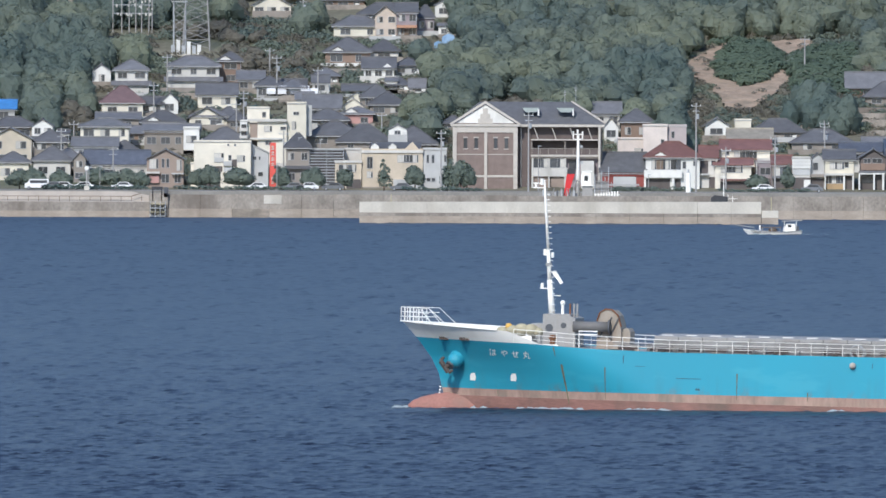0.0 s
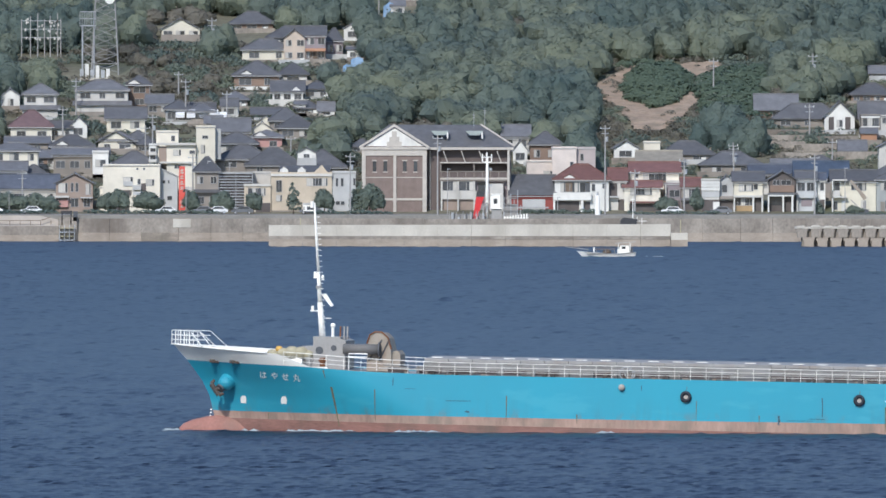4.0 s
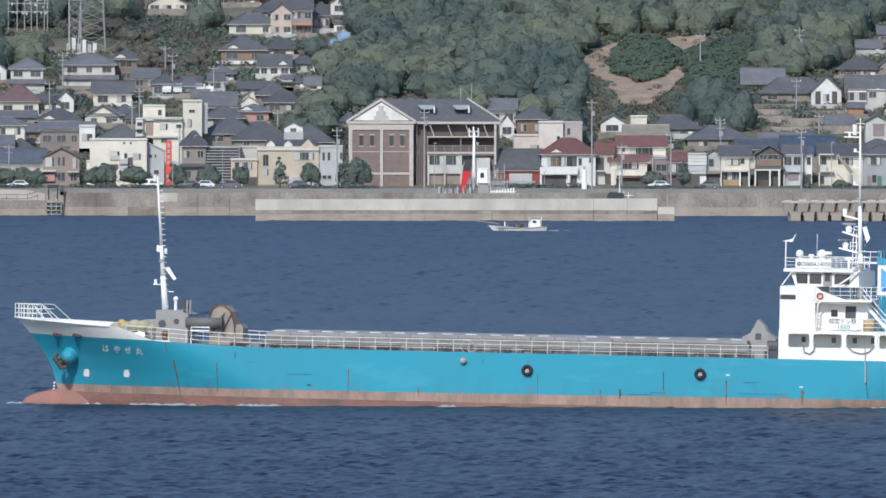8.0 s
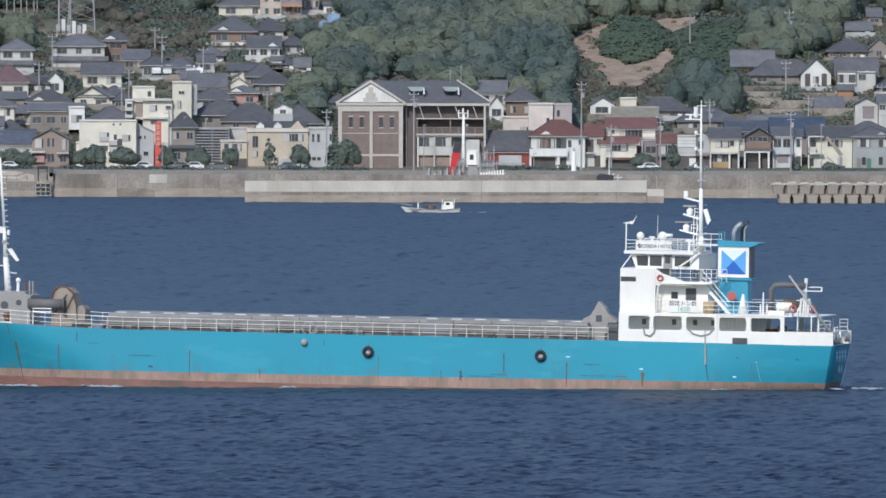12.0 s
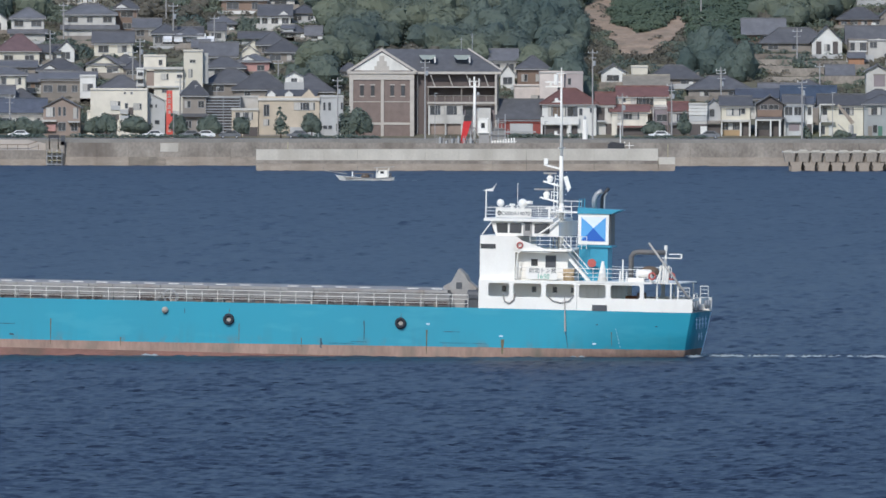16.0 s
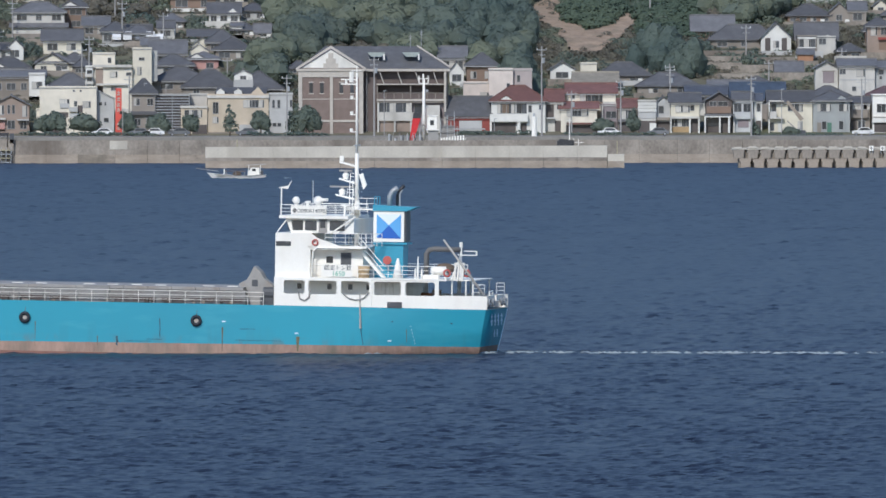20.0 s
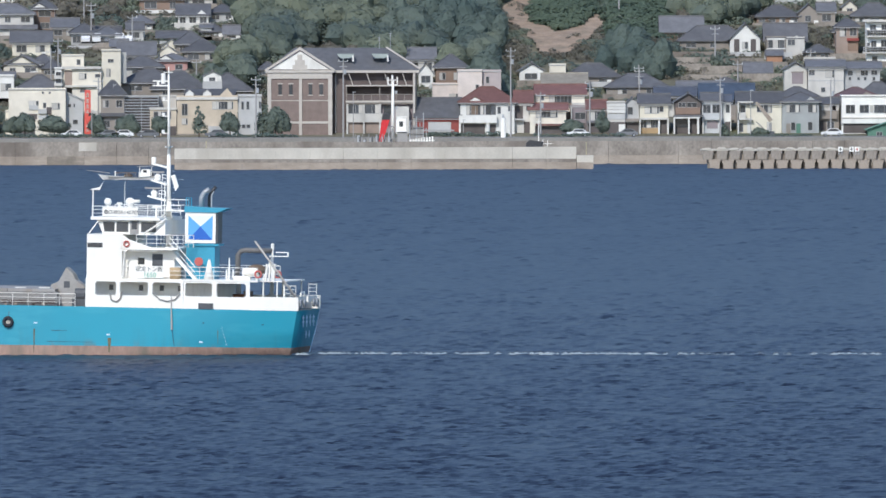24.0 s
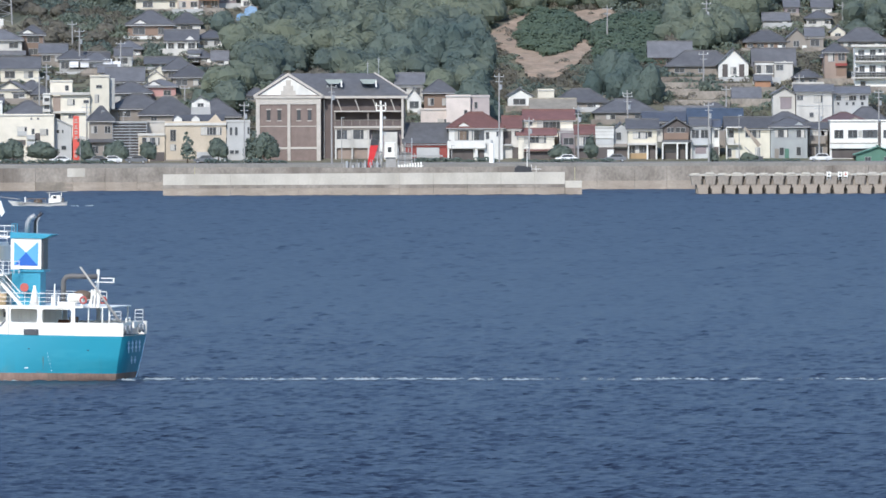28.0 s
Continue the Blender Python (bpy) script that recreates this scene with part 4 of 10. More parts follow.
    for px in (8.6, 11.6, 14.55):
        part("pier", Geo().box(px - 0.16, px + 0.16, 1.35, 1.7, -0.5, 5.85), MATS["wall_offwhite"], w)
    for px in (8.76, 11.76):
        f = part("window", Geo().box(px, px + 2.68, 1.62, 1.7, 4.1, 5.85), FRAME, w)
        part("pane", Geo().box(px + 0.08, px + 1.3, 1.57, 1.62, 4.18, 5.77), GLASS, f)
        part("pane", Geo().box(px + 1.38, px + 2.6, 1.57, 1.62, 4.18, 5.77), GLASS, f)
        part("curtain", Geo().box(px + 1.9, px + 2.6, 1.55, 1.565, 4.18, 5.77), CURTAIN, f)
    for px in (8.76, 11.76):
        part("garage_door", Geo().box(px, px + 2.68, 2.0, 2.1, -0.5, 2.55), MATS["wall_cocoa"], w, "brown folding garage door")
    part("side_block", Geo().box(14.75, 20.5, 2.4, 5.2, -0.5, 5.85), MATS["wall_mauve"], w)
    part("lean_to", Geo().box(17.4, 19.8, 0.8, 2.4, -0.5, 5.4), MATS["wall_offwhite"], w, "pale rendered lean-to")
    part("pane", Geo().box(15.2, 16.9, 2.34, 2.4, 3.9, 5.6), GLASS, w)
    # roof antennas
    for px, hh in ((14.5, 2.4), (16.5, 3.2)):
        a = empty("roof_antenna", X0 + px, Y0 + 8.5, Z0 + 15.9)
        tagged(a, "thin steel antenna mast on the hall roof", "antenna")
        part("mast", Geo().rod((0, 0, -0.3), (0, 0, hh), 0.06, 0.04, 6), STEEL, a)
        part("crossbar", Geo().box(-0.3, 0.3, -0.04, 0.04, hh - 0.5, hh - 0.4), STEEL, a)
        part("crossbar", Geo().box(-0.2, 0.2, -0.04, 0.04, hh - 0.9, hh - 0.8), STEEL, a)


build_hall()


def build_louvre():
    b = empty("louvred_building", -21.2, 3081, 4.8)
    PLACED.append((-24.4, -18.0, 3081, 3090))
    tagged(b, "dark building front behind blue-grey horizontal louvres", "building")
    part("body", Geo().box(-3.1, 3.1, 0, 9, -1, 7.3), MATS["wall_dark"], b)
    for i in range(13):
        part("louvre", Geo().box(-3.15, 3.15, -0.35, -0.05, 0.9 + i * 0.52, 1.06 + i * 0.52), STEEL, b)
    for px in (-3.1, 0.0, 3.05):
        part("mullion", Geo().box(px - 0.05, px + 0.05, -0.2, -0.02, 0.5, 7.3), STEEL, b)
    part("roof", Geo().box(-3.3, 3.3, -0.4, 9.2, 7.3, 7.5), MATS["roof_conc"], b)


build_louvre()


def build_sign_pillar():
    s = empty("banner_pillar", -30.9, 3072, 4.75)
    tagged(s, "tall red advertising pillar with white characters on the quay", "sign pillar")
    part("pillar", Geo().prism([(-0.6, -0.3, 0), (0.6, -0.3, 0), (0.55, -0.3, 8.6), (-0.5, -0.3, 8.6)], (0, 0.6, 0)), RED_SIGN, s)
    for i, (zz, hh) in enumerate(((7.3, 0.8), (6.3, 0.7), (5.3, 0.7), (4.4, 0.6), (1.9, 0.5), (1.1, 0.5))):
        part("character_bar", Geo().box(-0.32, 0.3, -0.32, -0.3, zz, zz + hh * 0.28).box(-0.08, 0.08, -0.32, -0.3, zz, zz + hh).box(-0.3, 0.28, -0.32, -0.3, zz + hh * 0.6, zz + hh * 0.8), CONC_LIGHT, s)
    part("plinth", Geo().box(-0.9, 0.9, -0.5, 0.5, -0.1, 0.25), CONC, s)


build_sign_pillar()

hs = house(-50.54, 3084.0, 5.00, 6.67, 8, 5.29, 1.70, 'gy', 'cocoa', 'slate', 2, 'cocoa brown two-storey house with slate grey front-gabled roof on the waterfront', win=0)
dress(hs, -4.00, [(-2.05, 4.40, 1.54, 1.64, 'curtain'), (-0.38, 4.52, 0.44, 1.54), (0.48, 4.52, 0.44, 1.54), (2.53, 4.18, 0.79, 1.88, 'curtain'), (0.05, 1.75, 1.30, 1.47), (2.28, 1.75, 1.10, 1.47)],
      [('shop_canopy', -4.02, -0.94, 1.20, 2.63, 2.97, 'wall_offwhite'), ('shop_goods', -3.68, -1.11, 0.50, 0.91, 2.21, 'wall_pink'), ('porch_roof', 1.18, 3.34, 1.00, 2.49, 2.73, 'wall_grey')])
hs = house(-40.15, 3085.0, 4.90, 10.34, 10, 8.41, 0.20, 'flat', 'warm', 'conc', 2, 'cream-white two-storey building with concrete flat roof on the waterfront', win=0)
dress(hs, -5.00, [(-0.63, 6.04, 1.68, 0.75, 'curtain'), (1.37, 5.63, 0.48, 0.89), (3.39, 5.50, 1.37, 1.03, 'curtain'), (1.06, 7.96, 0.27, 0.27), (2.29, 7.96, 0.27, 0.27), (4.35, 2.49, 0.55, 1.03)],
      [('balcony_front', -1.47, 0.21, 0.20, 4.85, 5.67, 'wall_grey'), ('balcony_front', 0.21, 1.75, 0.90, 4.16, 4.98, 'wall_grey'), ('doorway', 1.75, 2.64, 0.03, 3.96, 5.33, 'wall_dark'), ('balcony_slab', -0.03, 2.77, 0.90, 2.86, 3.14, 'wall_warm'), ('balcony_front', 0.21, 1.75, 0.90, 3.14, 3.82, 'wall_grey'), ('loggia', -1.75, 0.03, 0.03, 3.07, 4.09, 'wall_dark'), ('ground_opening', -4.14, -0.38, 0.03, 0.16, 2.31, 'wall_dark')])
hs = house(-45.62, 3083.5, 4.90, 0.58, 5, 4.43, 0.20, 'flat', 'warm', 'conc', 1, 'low cream-white annex with concrete flat roof on the waterfront', win=0)
dress(hs, -2.50, [(0.02, 2.65, 0.27, 0.68)],
      [])
hs = house(-33.38, 3086.5, 4.90, 3.12, 9, 6.41, 1.65, 'shed', 'grey', 'conc', 2, 'pale grey two-storey house with concrete sloping roof on the waterfront', win=0)
dress(hs, -4.50, [(-0.92, 5.59, 0.51, 0.55), (-0.03, 5.59, 0.24, 0.55), (0.15, 2.65, 0.82, 0.68)],
      [('door', -1.18, -0.74, 0.05, 0.08, 1.79, 'wall_taupe')])
hs = house(-31.40, 3112.0, 9.00, 5.35, 10, 8.00, 0.20, 'flat', 'warm', 'conc', 2, 'cream-painted two-storey building with projecting concrete slabs above the harbour', win=0)
dress(hs, -5.00, [(-0.73, 6.76, 1.28, 0.97, 'curtain'), (2.02, 6.85, 0.90, 0.52), (-0.67, 4.15, 1.04, 0.59)],
      [('brown_panel', -4.06, -2.68, 0.10, 5.10, 7.86, 'wall_cocoa'), ('roof_slab', -4.64, 2.68, 0.70, 8.07, 8.55, 'wall_offwhite'), ('floor_slab', -4.02, 1.74, 0.60, 4.76, 5.10, 'wall_offwhite'), ('bay_side', -4.64, -4.06, 0.05, 3.24, 8.07, 'wall_warm')])
hs = house(-34.01, 3117.0, 13.00, 4.08, 8, 6.41, 0.20, 'flat', 'warm', 'conc', 1, 'cream-painted rooftop storey with concrete flat roof above the harbour', win=0)
dress(hs, -4.00, [(1.06, 5.34, 0.59, 0.90)],
      [])
hs = house(-26.92, 3112.0, 9.00, 3.49, 8, 11.28, 0.25, 'flat', 'cream', 'conc', 2, 'cream stair tower building with flat roof above the harbour', win=0)
# grey side block stands for the tower's shaded flank, darkened by colour
dress(hs, -4.00, [(-0.09, 9.59, 0.97, 0.48), (-0.50, 7.38, 0.69, 1.38, 'curtain')],
      [('side_block', 1.74, 2.78, -1.50, 5.48, 11.11, 'wall_grey')])
hs = house(-36.61, 3109.5, 9.00, 1.28, 7, 8.00, 0.20, 'flat', 'white', 'conc', 2, 'narrow white-painted building with balconies above the harbour', win=0)
dress(hs, -3.50, [(0.05, 7.21, 0.90, 0.62), (0.05, 5.86, 0.90, 0.69)],
      [('balcony_front', -0.74, 0.71, 0.80, 6.28, 6.83, 'wall_offwhite'), ('balcony_front', -0.74, 0.71, 0.80, 4.97, 5.45, 'wall_offwhite')])
hs = house(-9.26, 3085.5, 4.90, 11.05, 11, 6.90, 0.30, 'flat', 'sand', 'conc', 2, 'sand-coloured two-storey building with arched dormers and flat roof on the waterfront', win=0, dormers=2)
dress(hs, -5.50, [(-4.35, 4.85, 0.44, 1.99), (-3.83, 4.85, 0.44, 1.99), (-4.09, 2.66, 0.96, 1.03, 'curtain'), (1.71, 5.60, 1.47, 1.30, 'curtain'), (3.10, 5.60, 1.10, 1.30), (4.19, 5.60, 0.96, 1.30, 'curtain')],
      [('cornice', -5.60, 5.60, 0.25, 6.63, 7.11, 'wall_offwhite'), ('yard_fence', 0.22, 5.42, 4.00, 0.09, 1.80, 'wall_grey'), ('plinth', -5.53, 5.53, 0.10, 0.02, 0.43, 'wall_taupe')])
hs = house(-17.25, 3082.5, 4.90, 4.79, 6, 4.88, 0.20, 'flat', 'sand', 'conc', 1, 'low sand-coloured building with flat roof on the waterfront', win=0)
dress(hs, -3.00, [(-1.33, 3.81, 0.75, 1.27), (-0.51, 3.81, 0.68, 1.27, 'curtain'), (0.27, 3.81, 0.68, 1.27), (1.04, 3.81, 0.72, 1.27, 'curtain')],
      [('cornice', -2.50, 2.46, 0.25, 4.82, 5.26, 'wall_offwhite'), ('garage_opening', -0.34, 2.33, 0.04, 0.09, 1.80, 'wall_dark')])
hs = house(-16.47, 3089.5, 4.90, 3.15, 7, 7.08, 0.20, 'flat', 'offwhite', 'conc', 2, 'off-white two-storey block with flat roof on the waterfront', win=0)
dress(hs, -3.50, [],
      [])
hs = house(-1.51, 3086.0, 4.90, 4.24, 11, 7.10, 0.30, 'flat', 'grey', 'conc', 2, 'pale grey two-storey building with flat roof beside the hall', win=0)
dress(hs, -5.50, [(-1.32, 5.55, 0.38, 1.40), (-0.36, 5.55, 0.45, 1.40), (1.85, 5.65, 0.34, 1.20), (-1.15, 1.78, 0.65, 0.58), (-0.27, 1.78, 0.62, 0.58)],
      [])
hs = house(38.73, 3102.5, 8.40, 4.41, 9, 8.07, 0.25, 'flat', 'blush', 'conc', 2, 'blush white two-storey building with concrete flat roof above the harbour', win=0)
dress(hs, -4.50, [(1.33, 5.32, 0.52, 0.69)],
      [])
# right side of the blush building, its shade put into the wall colour
hs = house(42.72, 3103.0, 8.40, 3.41, 8, 8.00, 0.25, 'flat', 'blush_shaded', 'conc', 2, 'blush two-storey building side painted in shaded tone, concrete flat roof', win=0)
dress(hs, -4.00, [(-0.76, 6.57, 0.52, 1.14)],
      [])
hs = house(34.20, 3103.5, 8.80, 4.62, 7, 5.26, 0.20, 'flat', 'blush', 'conc', 1, 'low blush white building with concrete flat roof above the harbour', win=0)
dress(hs, -3.50, [(1.57, 3.09, 1.55, 1.03, 'curtain')],
      [])
hs = house(41.67, 3085.0, 4.90, 9.82, 9, 6.08, 2.75, 'hip', 'white', 'brownt', 2, 'white-painted two-storey house with reddish brown tiled hip roof on the waterfront', win=0, ornament=1)
dress(hs, -4.50, [(-3.44, 4.69, 0.75, 1.75, 'curtain'), (-2.16, 4.69, 1.61, 1.75, 'wood'), (-0.92, 4.69, 0.72, 1.75, 'curtain'), (0.12, 4.69, 0.89, 1.75), (1.06, 4.69, 0.86, 1.75), (2.11, 4.62, 0.55, 1.20), (4.09, 4.91, 0.62, 0.82)],
      [('balcony_front', -5.19, 1.73, 1.00, 2.31, 3.68, 'wall_white'), ('ground_opening', -4.84, -0.46, 0.04, 0.15, 2.14, 'wall_dark'), ('pillar', -5.19, -4.84, 0.90, 0.02, 2.31, 'wall_white'), ('pillar', -0.19, 0.29, 0.90, 0.02, 2.31, 'wall_white'), ('ground_opening', 0.46, 1.52, 0.04, 0.15, 2.04, 'wall_dark')])
hs = house(48.25, 3086.0, 4.90, 3.22, 8, 6.00, 2.00, 'gx', 'offwhite', 'brownt', 2, 'off-white two-storey house with reddish brown tiled gable roof on the waterfront', win=0)
dress(hs, -4.00, [(0.89, 4.96, 0.75, 0.86)],
      [('doorway', -1.54, -0.10, 0.04, 3.06, 5.39, 'wall_dark'), ('landing', -1.82, 0.07, 1.00, 2.78, 3.06, 'wall_grey'), ('store_opening', 0.07, 1.54, 0.04, 0.25, 2.47, 'wall_dark')])
hs = house(55.10, 3092.5, 4.90, 8.75, 9, 7.53, 1.55, 'gx', 'warm', 'brownt', 2, 'cream-painted two-storey house with reddish brown tiled gable roof on the waterfront', win=0)
dress(hs, -4.50, [(-3.35, 6.83, 0.55, 0.72), (-1.41, 6.55, 1.27, 1.48, 'curtain'), (-0.03, 6.55, 1.34, 1.48), (1.34, 6.55, 1.27, 1.48)],
      [('balcony_front', 2.08, 4.55, 1.20, 5.27, 5.89, 'wall_offwhite'), ('balcony_front', -2.11, 2.01, 0.60, 5.54, 5.82, 'wall_brown')])
hs = house(52.68, 3084.0, 4.90, 6.54, 6, 4.75, 0.95, 'gx', 'warm', 'brownt', 1, 'low cream-painted house front with reddish brown tiled roof on the waterfront', win=0)
dress(hs, -3.00, [(-1.51, 3.97, 1.27, 1.30, 'curtain'), (-0.21, 3.97, 1.20, 1.30), (1.08, 3.97, 1.23, 1.30, 'curtain')],
      [('ground_opening', -2.35, 3.27, 0.04, 0.20, 1.67, 'wall_dark'), ('awning', -2.24, 3.41, 0.90, 1.77, 2.12, 'roof_brownt')])
hs = house(58.23, 3086.0, 4.90, 2.98, 6, 5.09, 0.15, 'flat', 'mauve', 'conc', 1, 'grey-mauve one-storey shop with flat roof on the waterfront', win=0)
dress(hs, -3.00, [(0.34, 3.53, 1.82, 1.20)],
      [('ground_opening', -1.35, 1.32, 0.04, 0.19, 2.24, 'wall_dark'), ('porch_post', -1.35, -1.15, 0.80, 0.19, 5.09, 'wall_offwhite')])
hs = house(61.55, 3085.5, 4.90, 3.49, 7, 4.82, 1.45, 'gx', 'taupe', 'brownt', 1, 'taupe one-storey house with reddish brown gable roof on the waterfront', win=0)
dress(hs, -3.50, [(-0.68, 3.52, 1.30, 1.51, 'curtain'), (0.75, 3.52, 1.30, 1.51)],
      [('ground_opening', -1.61, 1.61, 0.04, 0.19, 2.08, 'wall_dark'), ('awning', -1.82, 1.82, 0.80, 2.28, 2.63, 'roof_slate')])
hs = house(65.08, 3084.5, 4.90, 3.25, 7, 5.85, 0.20, 'flat', 'offwhite', 'conc', 2, 'off-white two-storey shop with white louvred panel on the waterfront', win=0)
dress(hs, -3.50, [],
      [('louvre_panel', -1.69, 1.69, 0.20, 5.30, 5.75, 'wall_white'), ('louvre_panel', -1.69, 1.69, 0.20, 4.72, 5.20, 'wall_white'), ('louvre_panel', -1.69, 1.69, 0.20, 4.07, 4.62, 'wall_white'), ('sign_band', -1.59, 1.63, 0.12, 2.87, 3.90, 'wall_grey'), ('ground_opening', -1.63, 1.63, 0.05, 0.20, 2.43, 'wall_dark'), ('door', 0.46, 1.63, 0.12, 0.20, 2.01, 'wall_white')])
hs = house(68.04, 3085.5, 4.90, 2.57, 7, 5.74, 1.00, 'gy', 'grey', 'tile', 2, 'pale grey two-storey house with white gable front on the waterfront', win=0, gable=1)
dress(hs, -3.50, [(-0.38, 4.44, 0.86, 1.30)],
      [('ground_opening', -1.22, 1.15, 0.05, 0.19, 2.25, 'wall_dark'), ('awning', -1.22, 1.15, 0.90, 2.49, 3.04, 'wall_taupe')])
hs = house(71.98, 3085.0, 4.90, 5.20, 8, 5.85, 1.50, 'gx', 'yellow', 'tile', 2, 'pale yellow two-storey house with dark grey tiled gable roof', win=0)
dress(hs, -4.00, [(-1.08, 4.60, 1.20, 1.13, 'curtain'), (0.21, 4.60, 1.23, 1.13, 'curtain'), (1.32, 4.77, 0.65, 0.92), (-1.95, 2.05, 1.03, 1.30), (-0.86, 2.05, 1.03, 1.30, 'curtain'), (0.21, 2.05, 0.96, 1.30)],
      [('canopy', -2.70, 2.67, 1.10, 2.84, 3.21, 'wall_offwhite'), ('shop_base', -2.53, 0.82, 0.10, 0.27, 1.33, 'wall_ochre'), ('porch_post', 0.72, 0.99, 1.00, 0.20, 2.84, 'wall_white'), ('porch_post', 2.36, 2.64, 1.00, 0.20, 2.84, 'wall_white'), ('porch_post', -2.67, -2.47, 1.00, 0.20, 2.84, 'wall_white'), ('ground_opening', 1.10, 2.33, 0.04, 0.20, 2.77, 'wall_dark'), ('side_wall', 2.60, 3.70, -0.50, 3.38, 5.61, 'wall_offwhite')])
hs = house(78.16, 3084.5, 4.90, 4.79, 8, 6.13, 1.45, 'gy', 'dark', 'slate', 2, 'dark timber two-storey house with white gable and white porch', win=0)
dress(hs, -4.00, [(-1.11, 5.51, 1.20, 0.82), (0.68, 5.51, 1.71, 0.82)],
      [('balustrade', -2.29, 2.16, 0.60, 3.80, 5.03, 'wall_brown'), ('porch_roof', -2.70, 2.77, 1.40, 3.35, 3.69, 'roof_slate'), ('porch_beam', -2.64, 2.09, 1.30, 3.04, 3.32, 'wall_white'), ('porch_post', -2.70, -2.43, 1.30, 0.20, 3.04, 'wall_white'), ('porch_post', -0.03, 0.24, 1.30, 0.20, 3.04, 'wall_white'), ('porch_post', 1.61, 1.95, 1.30, 0.20, 3.04, 'wall_white'), ('shop_window', -2.29, -0.03, 0.06, 1.40, 2.98, 'window_glass')])
hs = house(82.50, 3084.5, 4.90, 3.66, 7, 6.26, 1.30, 'gx', 'coolwhite', 'tile', 2, 'cool white two-storey house with dark grey tiled gable roof', win=0)
dress(hs, -3.50, [(-0.94, 4.79, 1.30, 1.44), (0.77, 4.79, 1.30, 1.44)],
      [('ledge', -1.76, 1.87, 0.60, 2.77, 3.93, 'wall_coolwhite'), ('ground_opening', -0.91, 1.04, 0.05, 1.19, 2.53, 'wall_mauve'), ('porch_post', -1.76, -1.49, 0.60, 0.20, 2.77, 'wall_offwhite'), ('porch_post', 1.39, 1.66, 0.60, 0.20, 2.77, 'wall_offwhite')])
hs = house(85.22, 3085.5, 4.90, 1.51, 7, 6.05, 1.10, 'gx', 'white', 'navy', 2, 'narrow white two-storey house with navy blue gable roof on the waterfront', win=0)
dress(hs, -3.50, [(0.17, 4.82, 0.62, 1.37)],
      [('ground_opening', -0.55, 0.62, 0.05, 0.36, 2.42, 'wall_dark'), ('downpipe', -0.48, -0.34, 0.20, 0.36, 5.98, 'wall_white')])
hs = house(91.18, 3085.0, 4.80, 7.94, 8, 6.05, 1.75, 'gx', 'yellow', 'tile', 2, 'pale yellow two-storey house with dark grey tiled gable roof', win=0)
dress(hs, -4.00, [(1.10, 4.87, 0.68, 1.27), (1.83, 4.87, 0.65, 1.27, 'curtain'), (0.05, 4.90, 1.06, 1.13), (-3.05, 5.02, 0.82, 1.57), (1.73, 1.72, 0.79, 1.27, 'curtain'), (-3.39, 1.46, 0.68, 1.44)],
      [('balcony_slab', -4.04, -1.34, 1.10, 2.87, 3.14, 'wall_offwhite'), ('balcony_front', -3.97, -2.60, 1.10, 3.14, 4.17, 'wall_offwhite'), ('porch_post', -4.04, -3.83, 1.10, 0.30, 6.05, 'wall_white'), ('canopy', -4.04, -1.23, 1.10, 5.95, 6.22, 'wall_offwhite'), ('door', -2.29, -1.54, 0.06, 0.47, 2.32, 'wall_white')])
hs = house(98.61, 3085.0, 4.70, 6.71, 8, 6.32, 1.60, 'hip', 'coolgrey', 'tile', 2, 'cool grey two-storey house with dark grey tiled hip roof', win=0, gable=1)
dress(hs, -4.00, [(-2.19, 5.02, 0.75, 1.37, 'curtain'), (-1.37, 5.02, 0.75, 1.37), (-0.53, 5.02, 0.79, 1.37, 'curtain'), (1.75, 5.02, 0.75, 1.37), (2.58, 5.02, 0.79, 1.37, 'curtain'), (1.75, 1.80, 0.75, 1.44), (-1.34, 1.77, 0.75, 1.37)],
      [('door', -2.60, -1.85, 0.06, 0.50, 2.28, 'wall_taupe'), ('door', -0.79, 0.00, 0.06, 0.50, 2.28, 'wall_green')])
hs = house(103.98, 3087.5, 4.70, 3.43, 7, 5.83, 1.00, 'gx', 'taupe', 'tile', 2, 'taupe two-storey house with dark grey tiled gable roof on the waterfront', win=0)
dress(hs, -3.50, [(0.02, 5.11, 0.86, 0.89), (0.96, 5.11, 0.82, 0.89, 'curtain'), (0.19, 1.92, 1.20, 1.37)],
      [('pale_band', -1.44, 1.71, 0.05, 4.63, 5.69, 'wall_offwhite'), ('balcony_front', -1.78, 1.37, 0.70, 3.12, 4.56, 'wall_taupe'), ('ground_opening', -1.61, -0.69, 0.05, 0.48, 2.78, 'wall_dark')])
hs = house(110.40, 3084.5, 4.60, 8.66, 9, 7.18, 0.20, 'flat', 'bright', 'conc', 2, 'white-painted two-storey building with a dark window band on the waterfront', win=0)
dress(hs, -4.50, [(-2.76, 4.99, 1.57, 1.44), (-0.24, 5.02, 1.61, 1.37), (2.04, 5.02, 0.89, 1.37), (2.96, 5.02, 0.82, 1.37), (3.83, 5.02, 0.79, 1.37)],
      [('curtain_pane', 0.80, 1.45, 0.06, 4.37, 5.67, 'curtain_cloth'), ('ledge', -4.40, 4.40, 0.50, 2.39, 3.28, 'wall_white'), ('undercroft', -4.06, 4.26, 0.04, 0.61, 2.32, 'wall_dark'), ('shadow_gap', 4.33, 4.88, 0.02, 0.68, 7.01, 'wall_dark'), ('string_line', -4.33, 4.33, 0.56, 3.28, 3.42, 'wall_taupe')])
hs = house(119.13, 3084.5, 4.60, 7.63, 9, 7.18, 0.20, 'flat', 'bright', 'conc', 2, 'white-painted two-storey building with a dark window band on the waterfront', win=0)
